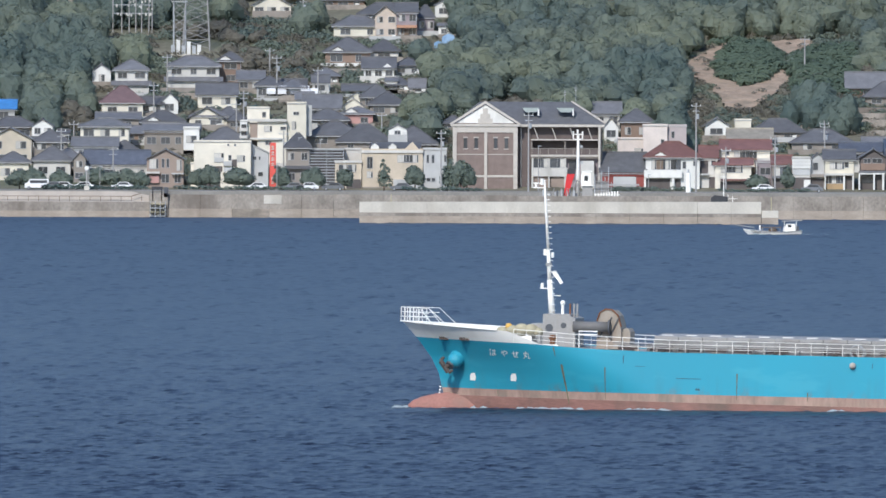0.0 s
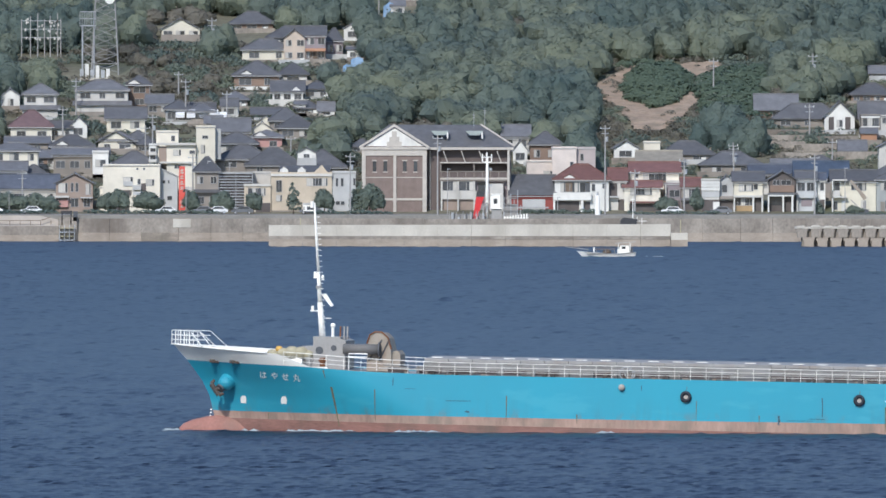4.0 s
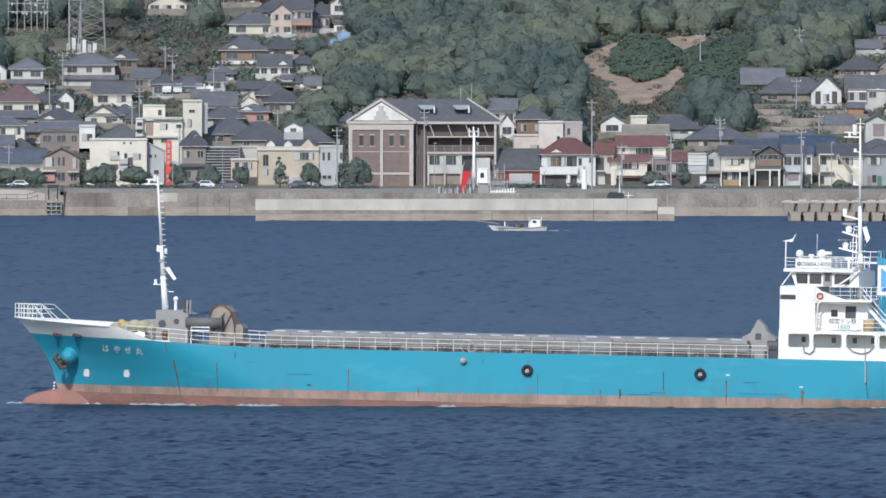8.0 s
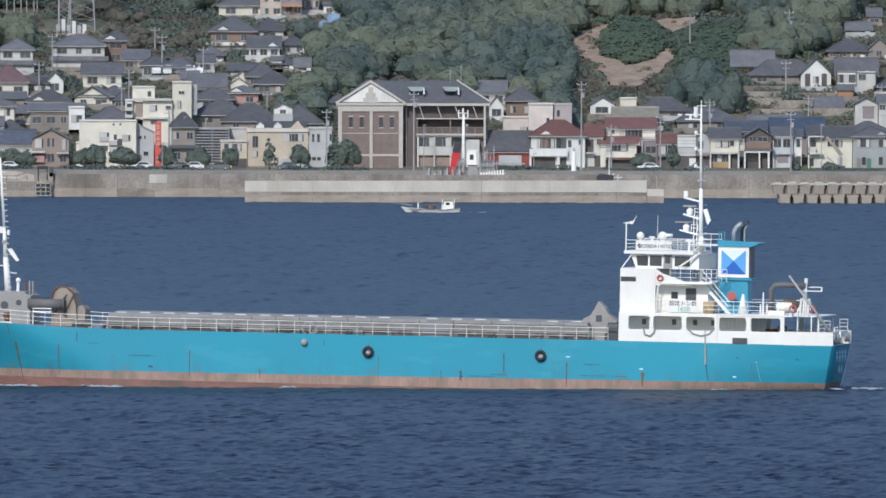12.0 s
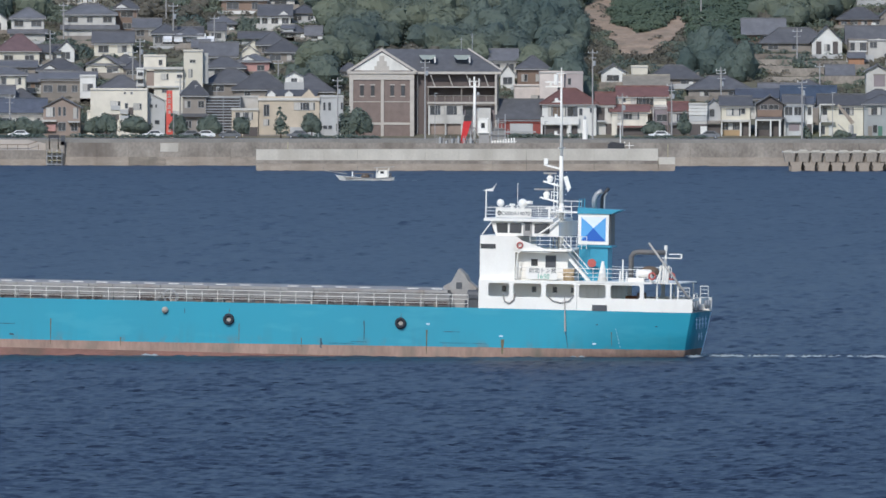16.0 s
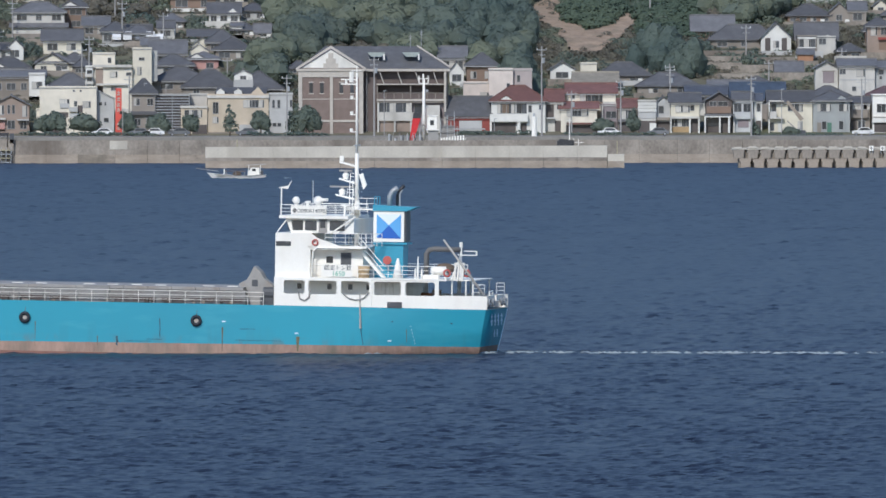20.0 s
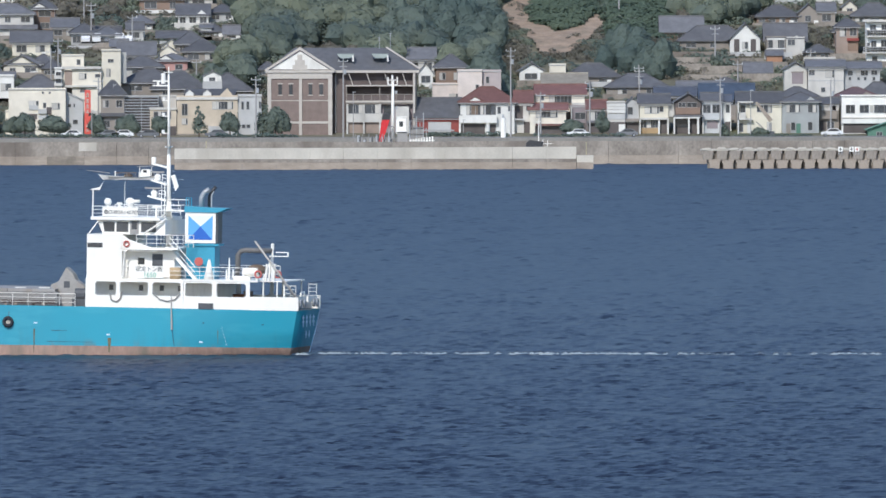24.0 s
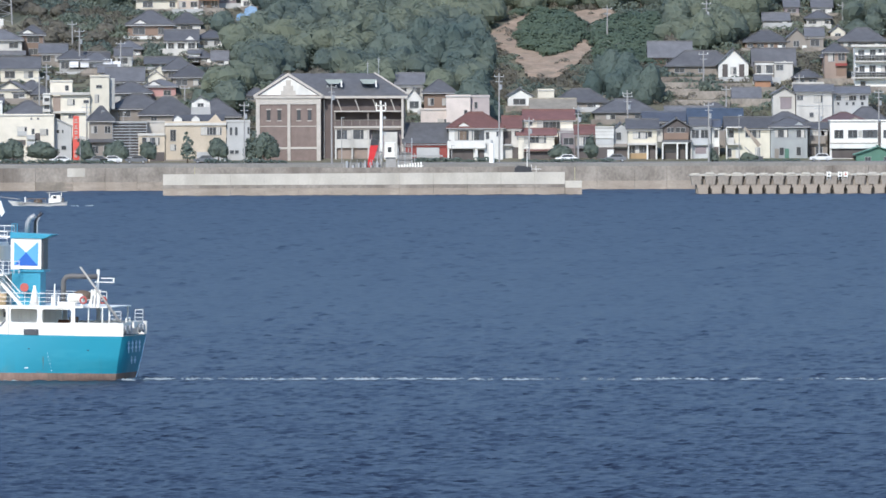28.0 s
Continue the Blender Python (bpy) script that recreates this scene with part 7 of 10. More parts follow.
    ob = new("shrub_field", cloud_mesh("shrub_field", np.concatenate(sh), SHRUB))
    tagged(ob, "field of low clipped green shrubs on the bare slope", "shrubs", kind="stuff")
    # the bare earth itself
    g = Geo()
    st = 0.5
    for i in range(60):
        for j in range(200):
            x, y = 42 + i * st, 3142 + j * st
            if in_bank(x + st / 2, y + st / 2):
                h = [ground_z(y + st * k) + 0.4 + 0.25 * noise.noise(Vector((x * 0.4, y * 0.3 + k * 0.15, 7))) for k in (0, 1)]
                g.poly([(x, y, h[0]), (x + st, y, h[0]), (x + st, y + st, h[1]), (x, y + st, h[1])])
    tufts = []
    for _ in range(110):
        x, y = rng.uniform(45, 72), rng.uniform(3156, 3240)
        if in_bank(x, y) and noise.noise(Vector((x * 0.5, y * 0.2, 3))) > -0.05:
            tufts.append(low[rng.integers(4)] * rng.uniform(0.35, 0.8) + np.array([x, y, ground_z(y) + 0.35], np.float32))
    tagged(new("slope_tufts", cloud_mesh("slope_tufts", np.concatenate(tufts), SCRUB)), "scattered dry tufts on the bare slope", "bushes", kind="stuff")
    ob = part("earth_bank", g, EARTH)
    tagged(ob, "bare reddish earth slope on the hillside", "earth bank", kind="structure")


woods()


def tree(x, y, z, h, r, kind="round"):
    rng = np.random.default_rng(int(abs(x) * 10) + 3)
    t = empty("tree", x, y, z)
    tagged(t, "bushy dark green tree on the quayside" if kind == "round" else "slender conical evergreen tree on the quayside", "tree", "quayside trees")
    g = Geo().rod((0, 0, -0.3), (0, 0, h * 0.6), 0.16, 0.07, 7)
    for k in range(4):
        a = k * 1.7
        g.rod((0, 0, h * 0.35 + 0.2 * k), (r * 0.6 * math.cos(a), r * 0.6 * math.sin(a), h * 0.6 + 0.15 * k), 0.07, 0.03, 5)
    part("trunk", g, BARK, t)
    if kind == "round":
        q = np.concatenate([tree_proto(rng, h * 0.62, r * 0.75, 200, 0.2) + np.array([dx * r, dy * r, h * dz], np.float32) for dx, dy, dz in ((-0.32, -0.1, 0.24), (0.36, 0.0, 0.2), (0.0, 0.2, 0.36))])
    else:
        lumps = [(0.25 * r * math.cos(i * 2.1), 0.25 * r * math.sin(i * 2.1), h * (0.2 + 0.13 * i), r * (1.0 - 0.14 * i), 1.1) for i in range(6)]
        q = leaf_cloud(rng, lumps, 420, 0.2)
    part("crown", cloud_mesh("crown", q, LEAF), None, t)


tree(-42.2, 3066, 4.7, 4.5, 1.8, 'round')
tree(-36.9, 3068, 4.7, 4.0, 2.3, 'round')
tree(-44.3, 3068, 4.7, 3.8, 1.5, 'round')
tree(-10.7, 3068, 4.7, 6.2, 1.3, 'cone')
tree(-5.1, 3068, 4.7, 4.5, 1.7, 'round')
tree(-17.9, 3068, 4.7, 3.9, 1.4, 'round')
tree(-23.6, 3068, 4.7, 3.9, 2.0, 'round')
tree(1.6, 3068, 4.7, 6.6, 1.3, 'cone')
tree(3.1, 3068, 4.7, 5.6, 1.6, 'round')
tree(4.3, 3068, 4.7, 4.9, 1.3, 'round')
tree(0.4, 3068, 4.7, 5.0, 1.2, 'cone')
tree(-76.7, 3068, 4.7, 3.5, 2.2, 'round')
tree(-74.2, 3068, 4.7, 3.4, 2.2, 'round')
tree(-69.2, 3068, 4.7, 3.3, 2.0, 'round')
tree(-62.7, 3068, 4.7, 3.7, 2.3, 'round')
tree(-60.2, 3068, 4.7, 3.4, 2.0, 'round')
tree(-57.1, 3068, 4.7, 3.7, 2.0, 'round')
tree(-54.8, 3068, 4.7, 3.2, 1.7, 'round')
tree(-29.2, 3068, 4.7, 3.9, 1.4, 'round')
tree(56.8, 3068, 4.7, 3.1, 1.8, 'round')
tree(90.8, 3068, 4.7, 1.5, 1.2, 'round')
tree(84.4, 3068, 4.7, 2.5, 0.9, 'cone')
tree(62.3, 3068, 4.7, 4.1, 1.1, 'round')


def build_extras():
    # blue sheeting on the slope below the houses
    for x, y, w, h in ((0.9, 3235.0, 2.6, 1.9), (-1.0, 3230.0, 1.8, 1.3), (7.2, 3297.0, 2.6, 3.0)):
        z = ground_z(y)
        s = part("tarpaulin", Geo().prism([(x - w / 2, y, z - 0.3), (x + w / 2, y, z - 0.3), (x + w * 0.42, y + 0.6, z + h * 0.8), (x, y + 0.9, z + h), (x - w * 0.45, y + 0.6, z + h * 0.7)], (0, 1.2, 0)), BLUE_SHEET)
        tagged(s, "crumpled blue tarpaulin on the slope beside the houses", "tarpaulin")
    # white beacon on the quay
    b = empty("white_beacon", 44.1, 3050, 4.7)
    tagged(b, "slim white harbour beacon on the quay", "beacon")
    part("tower", Geo().rod((0, 0, -0.5), (0, 0, 3.6), 0.5, 0.42, 10), WHITE_PAINT, b)
    part("lantern", Geo().rod((0, 0, 3.6), (0, 0, 4.2), 0.2, 0.16, 8), STEEL, b)
    # clock post on the promenade
    c = empty("clock_post", -64.2, 3052, 4.7)
    tagged(c, "clock on a post at the promenade", "clock")
    part("post", Geo().box(-0.15, 0.15, -0.15, 0.15, -0.3, 3.6), POLE, c)
    part("face", Geo().lathe("y", [(-0.12, 0.4), (0.12, 0.4)], 14, (0, 0, 4.0)), MATS["wall_white"], c)
    part("plinth", Geo().box(-0.45, 0.45, -0.3, 0.3, -0.3, 0.8), CONC_LIGHT, c)


build_extras()


def build_crane():
    """A small jib crane laid up on the quay before the yellow house."""
    c = empty("jib_crane", 91.4, 3072, 4.75)
    tagged(c, "laid-up grey jib crane with a sloping boom on the quay", "crane")
    part("base", Geo().box(-0.6, 2.2, -0.6, 0.6, -0.1, 0.9), DARK_GREY, c)
    part("turret", Geo().rod((1.4, 0, 0.9), (1.4, 0, 2.4), 0.3, 0.24, 10), GREY_PAINT, c)
    part("boom", Geo().prism([(-1.3, -0.2, 6.0), (-1.0, -0.2, 6.3), (1.9, -0.2, 3.0), (1.3, -0.2, 2.5)], (0, 0.4, 0)), TAN_GEAR, c, "weathered tan boom")
    part("ram", Geo().rod((-1.1, 0, 2.6), (0.7, 0, 0.9), 0.1, 0.1, 7), GREY_PAINT, c)


build_crane()


def hedges():
    """Rough dark hedge and weeds along the quay wall."""
    rng = np.random.default_rng(9)
    q = [leaf_cloud(rng, [(0, 0, 0.5, 0.7, 0.8), (0.7, 0.1, 0.4, 0.5, 0.8)], 60, 0.16) for _ in range(3)]
    runs = ((-7.0, 7.0, 3051, 0.9), (30.0, 44.0, 3056, 0.9), (-48.0, -24.0, 3056, 0.8), (50.0, 66.0, 3054, 0.7), (-72.0, -54.0, 3056, 0.9), (86.0, 100.0, 3057, 0.5))
    for x0, x1, y, sc in runs:
        acc = []
        x = x0
        while x < x1:
            acc.append(q[rng.integers(3)] * (sc * rng.uniform(0.6, 1.25)) + np.array([x, y + rng.uniform(-0.6, 0.6), 4.7], np.float32))
            x += rng.uniform(0.4, 0.9)
        ob = new("hedge", cloud_mesh("hedge", np.concatenate(acc), LEAF_DARK))
        tagged(ob, "rough dark hedge along the quay", "hedge", kind="stuff")


hedges()


def car(x, y, van=False, material=CAR_WHITE, rz=0, z=4.75):
    c = empty("van" if van else "car", x, y, z, rz)
    L, H = (4.4, 1.9) if van else (4.0, 1.45)
    tagged(c, ("white van" if van else ("white" if material is CAR_WHITE else "dark grey") + " small car") + (" parked on the quayside road" if z < 5 else " parked on a hillside terrace"), "van" if van else "car", "parked vehicles")
    a = L / 2
    if van:
        prof = [(-a, 0.35), (-a, 1.1), (-a + 0.5, 1.25), (-a + 0.9, H), (a - 0.05, H), (a, 0.35)]
    else:
        prof = [(-a, 0.35), (-a, 0.8), (-a + 0.95, 0.95), (-a + 1.5, H), (a - 1.0, H), (a - 0.35, 0.95), (a, 0.85), (a, 0.35)]
    part("body", Geo().prism([(p, -0.8, q) for p, q in prof], (0, 1.6, 0)), material, c)
    if van:
        part("side_window", Geo().box(-a + 0.95, a - 0.3, -0.82, -0.8, 1.15, 1.7), GLASS, c)
    else:
        part("side_window", Geo().prism([(-a + 1.15, -0.82, 0.95), (a - 0.6, -0.82, 0.95), (a - 1.1, -0.82, 1.36), (-a + 1.6, -0.82, 1.36)], (0, 0.02, 0)), GLASS, c)
    for wx in (-a + 0.75, a - 0.75):
        for wy in (-0.8, 0.62):
            wh = part("wheel", Geo().lathe("y", [(0, 0.31), (0.18, 0.31)], 14, (wx, wy, 0.31)), TYRE_BLACK, c)
            part("rim", Geo().lathe("y", [(-0.01, 0.18), (0.0, 0.18)], 10, (wx, wy, 0.31)), STEEL, wh)


car(-73.4, 3062, True, CAR_WHITE)
car(-68.8, 3062, False, CAR_WHITE)
car(-65.1, 3062, False, CAR_WHITE)
car(-58.0, 3062, False, CAR_WHITE)
car(-70.6, 3062, False, CAR_GREY)
car(-24.5, 3062, False, CAR_WHITE)
car(-19.9, 3062, False, CAR_GREY)
car(-33.7, 3062, False, CAR_WHITE)
car(-7.6, 3062, False, CAR_GREY)
car(57.7, 3062, False, CAR_WHITE)
car(66.6, 3062, False, CAR_GREY)
car(103.7, 3062, False, CAR_WHITE)
car(-27.1, 3062, False, CAR_GREY)


def terrace_walls():
    """Stone retaining walls of the hillside gardens, and the parking terrace among the houses."""
    for x0, x1, y, h in ((74.0, 84.0, 3150.0, 1.7), (80.0, 92.0, 3143.0, 1.4), (75.0, 88.0, 3158.0, 1.2), (-31.0, -22.0, 3166.0, 1.6), (-24.0, -15.0, 3196.0, 1.5), (-36.0, -28.0, 3186.0, 1.3), (-50.0, -40.0, 3170.0, 1.2), (88.0, 101.0, 3136.0, 1.3), (74.9, 84.0, 3144.7, 1.5), (78.3, 89.4, 3134.7, 1.4), (85.5, 94.0, 3150.9, 1.3), (92.7, 100.8, 3144.0, 1.4), (65.4, 72.7, 3141.8, 1.0)):
        z = ground_z(y)
        t = part("retaining_wall", Geo().prism([(x0, y, z - 2), (x1, y, z - 2), (x1, y, z + h), (x0 + 1.2, y, z + h), (x0, y, z + h * 0.6)], (0, 0.6, 0)), CONC)
        tagged(t, "weathered stone retaining wall of a hillside garden", "retaining wall")
    p = part("parking_terrace", Geo().box(-33.5, -23.5, 3168.0, 3175.0, 18.0, 21.7), PAVE)
    tagged(p, "paved parking terrace among the hillside houses", "terrace", kind="structure")
    for i, x in enumerate((-32.2, -30.2, -27.9, -25.9, -24.3)):
        car(x, 3170.0, i in (1, 3), CAR_WHITE if i != 2 else CAR_GREY, 90, 21.7)


terrace_walls()


# ---------------------------------------------------------------- the cargo ship (x aft from the stem, y away from the near side, z up from the load line)
def at(v, table):
    return float(np.interp(v, [t[0] for t in table], [t[1] for t in table]))


STEM = ((-2, 2.5), (0.5, 2.25), (0.95, 2.1), (2.0, 1.85), (3.2, 1.25), (4.7, 0.1), (6.2, -1.3))
TAIL = ((-2, 73.6), (0, 73.85), (1, 74.05), (4, 74.6), (6, 74.7))
SHEER = ((-2, 4.8), (0, 4.75), (10, 4.5), (14, 4.25), (20, 4.1), (57, 4.05), (76, 3.98))
RAIL_TOP = ((-1.4, 5.95), (7.0, 5.5), (8.0, 5.42), (10.4, 4.52))


def half_beam(x, z):
    """Half the breadth of the hull."""
    le = at(z, ((-2, 19.0), (0.95, 17.2), (4.7, 12.0), (6.2, 11.5)))
    p = at(z, ((-2, 1.5), (0.95, 1.7), (4.7, 2.1), (6.2, 2.7)))
    u = min(1.0, max(0.0, (x - at(z, STEM)) / le))
    b = 6.0 * (1 - (1 - u) ** p)
    x0 = at(z, ((0, 57.0), (1, 62.0), (4, 69.0)))
    v = min(1.0, max(0.0, (x - x0) / (74.6 - x0)))
    return min(b, 6.0 - (6.0 - at(z, ((-2, 0.8), (0, 3.4), (0.6, 4.5), (2.2, 5.25), (3.9, 5.5), (6, 5.5)))) * v ** 2.0)


def shell(low, high, rows, s0=0.0, s1=1.0, cols=70, tail=True):
    """Skin of both sides between two heights (functions of x), with the transom closing it."""
    g = Geo()
    ss = [s0 + (s1 - s0) * (0.5 - 0.5 * math.cos(math.pi * i / cols)) for i in range(cols + 1)]
    for side in (-1, 1):
        k = len(g.v)
        for j in range(rows + 1):
            for s in ss:
                z = 3.0
                for _ in range(4):
                    x = at(z, STEM) + s * (at(z, TAIL) - at(z, STEM))
                    z = low(x) + (high(x) - low(x)) * j / rows
                g.v.append((x, side * half_beam(x, z), z))
        n = cols + 1
        for j in range(rows):
            for i in range(cols):
                g.f.append((k + j * n + i, k + j * n + i + 1, k + (j + 1) * n + i + 1, k + (j + 1) * n + i))
        if side == -1:
            first = k
    if tail and s1 == 1.0:
        n = cols + 1
        for j in range(rows):
            a, b = first + j * n + cols, k + j * n + cols
            g.f.append((a, b, b + n, a + n))
    return g


def ship_text(text, size, material, parent, place, name="lettering", bend=False):
    """Letters of the built-in font as a mesh, standing on the near side."""
    cu = bpy.data.curves.new(name, "FONT")
    cu.body, cu.size, cu.align_x = text, size, "CENTER"
    tmp = bpy.data.objects.new(name, cu)
    scene.collection.objects.link(tmp)
    me = bpy.data.meshes.new_from_object(tmp.evaluated_get(bpy.context.evaluated_depsgraph_get()))
    bpy.data.objects.remove(tmp)
    me.materials.clear()
    me.materials.append(material)
    x0, y0, z0 = place
    for v in me.vertices:
        x, z = x0 + v.co.x, z0 + v.co.y
        v.co = (x, -half_beam(x, z) - 0.03 if bend else y0, z)
    return part(name, me, None, parent)


def railing(parent, pts, h=0.95, step=1.2, bars=3, r=0.02, name="railing"):
    """A pipe railing along points: each post, and each rail."""
    for a, b in zip(pts, pts[1:]):
        a, b = Vector(a), Vector(b)
        n = max(1, round((b - a).length / step))
        for i in range(n + 1):
            p = a.lerp(b, i / n)
            part("rail_post", Geo().rod(p, p + Vector((0, 0, h)), r * 1.1, r * 1.1, 6), WHITE_PAINT, parent)
        for k in range(bars):
            up = Vector((0, 0, h * (k + 1) / bars))
            part("rail", Geo().rod(a + up, b + up, r if k < bars - 1 else r * 1.5, None, 6), WHITE_PAINT, parent)


def framed_side(x0, x1, z0, z1, holes, y0, y1, r=0.12):
    """A plate between y0 and y1 with round-cornered openings through it."""
    g = Geo()
    xs = sorted({x0, x1, *[h for hole in holes for h in hole[:2]]})
    for a, b in zip(xs, xs[1:]):
        hole = next((h for h in holes if h[0] <= a + 1e-6 and h[1] >= b - 1e-6), None)
        if hole is None:
            g.box(a, b, y0, y1, z0, z1)
        else:
            g.box(a, b, y0, y1, z0, hole[2])
            g.box(a, b, y0, y1, hole[3], z1)
            for cx, s in ((a, 1), (b, -1)):
                for cz, t in ((hole[2], 1), (hole[3], -1)):
                    g.prism([(cx, y0, cz), (cx + s * r, y0, cz), (cx, y0, cz + t * r)], (0, y1 - y0, 0))
    return g


def boot_line(x):
    """Height of the edge between the blue and the red paint."""
    return 0.95 + 0.005 * max(0.0, x - 35.0)


def build_ship():
    s = empty("cargo_ship")
    tagged(s, "light blue coastal cargo ship with white bridge and red waterline", "cargo ship")
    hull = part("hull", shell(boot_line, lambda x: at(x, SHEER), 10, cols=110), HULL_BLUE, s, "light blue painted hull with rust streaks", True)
    part("lower_hull", shell(lambda x: 0.42 - 0.004 * x, boot_line, 3, cols=90), HULL_RED, hull, "faded red antifouling band", True)
    part("fouled_strake", shell(lambda x: -2.0, lambda x: 0.42 - 0.004 * x, 4, cols=90), HULL_FOUL, hull, "dark red fouled strake at the waterline", True)
    part("bow_bulwark", shell(lambda x: at(x, SHEER), lambda x: max(at(x, SHEER) + 0.02, at(x, RAIL_TOP)), 4, 0.0, 0.1555, 40, False), WHITE_PAINT, hull, "white painted bulwark of the bow", True)
    part("bulb", Geo().lathe("x", [(-0.55, 0.05), (-0.45, 0.35), (-0.1, 0.68), (0.6, 0.98), (1.8, 1.28), (3.2, 1.4), (6, 1.3)], 18, (0, 0, -0.75)), BULB_RED, hull, "red bulbous bow", True)
    # capping of the bow bulwark, seen bright from outside
    for sd in (-1, 1):
        rim = [(-1.2 + i * 0.36, sd * half_beam(-1.2 + i * 0.36, at(-1.2 + i * 0.36, RAIL_TOP)), at(-1.2 + i * 0.36, RAIL_TOP)) for i in range(24)]
        part("bulwark_cap", Geo().path(rim, 0.07, 6), WHITE_PAINT, hull, "", True)
    # decks
    dk = Geo()
    prev = None
    for i in range(80):
        x = 0.4 + i * 0.94
        z = at(x, SHEER) - 0.06
        b = half_beam(x, z) - 0.05
        if prev:
            dk.poly([(prev[0], -prev[1], prev[2]), (x, -b, z), (x, b, z), (prev[0], prev[1], prev[2])])
        prev = (x, b, z)
    part("deck", dk, GREY_PAINT, s, "grey painted main deck")
    # rust, scuffs and marks on the near side
    chip = random.Random(33)
    for x, za, zb, w, lean in ((12.1, 3.0, 0.0, 0.17, 0.5), (15.5, 2.9, 0.5, 0.09, 0.0), (25.6, 2.6, 0.65, 0.10, 0.0), (40.1, 2.5, 0.6, 0.06, 0.0), (54.5, 2.3, 0.45, 0.12, 0.0), (60.3, 1.7, 0.6, 0.28, 0.0), (68.6, 2.4, 1.4, 0.06, 0.0), (6.8, 0.9, 0.4, 0.06, 0.0), (11.5, 4.3, 3.6, 0.1, 0.15), (31.0, 1.3, 0.6, 0.1, 0.0), (44.9, 1.5, 0.8, 0.08, 0.0)):
        g = Geo()
        n = 6
        for i in range(n):
            f0, f1 = i / n, (i + 1) / n
            p0, p1 = za + (zb - za) * f0, za + (zb - za) * f1
            x0, x1 = x + lean * f0, x + lean * f1
            w0, w1 = w * (0.5 - 0.32 * f0), w * (0.5 - 0.32 * f1)
            g.poly([(x0 - w0, -half_beam(x0, p0) - 0.02, p0), (x0 + w0, -half_beam(x0, p0) - 0.02, p0), (x1 + w1, -half_beam(x1, p1) - 0.02, p1), (x1 - w1, -half_beam(x1, p1) - 0.02, p1)])
        part("rust_streak", g, RUST_STAIN, hull)
    for x, z, w, h in ((21.9, 2.15, 1.9, 0.06), (22.6, 1.35, 0.35, 0.2), (49.7, 2.2, 0.16, 1.4), (35.9, 3.4, 0.08, 0.4), (48.0, 1.15, 2.0, 0.05), (49.3, 1.3, 1.2, 0.05), (57.3, 1.35, 3.6, 0.04), (56.4, 2.2, 1.2, 0.06), (46.4, 1.15, 0.3, 0.7), (18.2, 3.0, 0.8, 0.05), (72.0, 2.9, 0.18, 0.12), (67.5, 2.95, 0.16, 0.12), (16.9, 3.5, 0.12, 0.6)):
        n = 8
        rim = [(k / n - 0.5, -chip.uniform(0.12, 0.5)) for k in range(n + 1)] + [(0.5 - k / n, chip.uniform(0.12, 0.5)) for k in range(n + 1)]
        pts = [(x + w * u, z + h * t) if w > h else (x - w * t, z + h * u) for u, t in rim]
        part("scuff", Geo().poly([(px, -half_beam(px, pz) - 0.02, pz) for px, pz in pts]), SCUFF, hull)
    for x, z in ((60.2, 1.95), (67.3, 1.5), (54.6, 2.75)):
        part("paint_mark", Geo().box(x - 0.14, x + 0.14, -half_beam(x, z) - 0.03, -half_beam(x, z) - 0.015, z - 0.05, z + 0.05), EMB_LIGHT, hull)
    ship_text("は", 0.62, WHITE_PAINT, hull, (6.6, 0, 3.55), "name_letter", True)
    ship_text("や", 0.62, WHITE_PAINT, hull, (7.55, 0, 3.5), "name_letter", True)
    ship_text("せ", 0.62, WHITE_PAINT, hull, (8.45, 0, 3.45), "name_letter", True)
    ship_text("丸", 0.62, WHITE_PAINT, hull, (9.35, 0, 3.4), "name_letter", True)
    for x, z in ((4.75, 1.85), (8.15, 1.9)):
        b = half_beam(x, z) + 0.03
        part("hull_mark", Geo().poly([(px, -half_beam(px, pz) - 0.03, pz) for px, pz in ((x - 0.24, z - 0.28), (x + 0.2, z - 0.3), (x + 0.26, z), (x + 0.18, z + 0.3), (x - 0.1, z + 0.28), (x - 0.24, z + 0.1))]), WHITE_PAINT, hull)
    for i in range(6):
        part("draught_mark", Geo().box(1.92 - 0.02 * i, 2.04 - 0.02 * i, -half_beam(2.0, 1.0 - 0.2 * i) - 0.1, -half_beam(2.0, 1.0 - 0.2 * i) - 0.06, 0.95 - 0.24 * i, 1.06 - 0.24 * i), WHITE_PAINT, hull)
        x = 68.9 + 0.06 * i
        part("draught_mark", Geo().box(x, x + 0.06, -half_beam(x, 2.6 - 0.26 * i) - 0.05, -half_beam(x, 2.7 - 0.26 * i) - 0.02, 2.6 - 0.26 * i, 2.66 - 0.26 * i), EMB_LIGHT, hull)
    # anchor pocket and anchor
    pk = part("anchor_pocket", Geo().rod((3.9, -1.1, 3.75), (3.42, -2.1, 3.05), 0.70, 0.62, 18).ball((3.42, -2.05, 3.08), 0.61, 16, 8), HULL_BLUE, hull)
    part("pocket_mouth", Geo().rod((3.08, -2.45, 2.72), (3.02, -2.53, 2.64), 0.36, 0.34, 14), DARK_GREY, pk)
    part("anchor", Geo().rod((3.15, -2.4, 2.85), (2.65, -2.5, 2.45), 0.19, 0.17, 8).rod((2.35, -2.45, 3.0), (2.95, -2.45, 2.15), 0.2, 0.2, 8).rod((2.95, -2.45, 2.15), (3.3, -2.4, 2.3), 0.17, 0.1, 8).rod((2.35, -2.45, 3.0), (2.6, -2.4, 3.3), 0.17, 0.1, 8), ANCHOR_IRON, pk, "dark rusty stockless anchor")
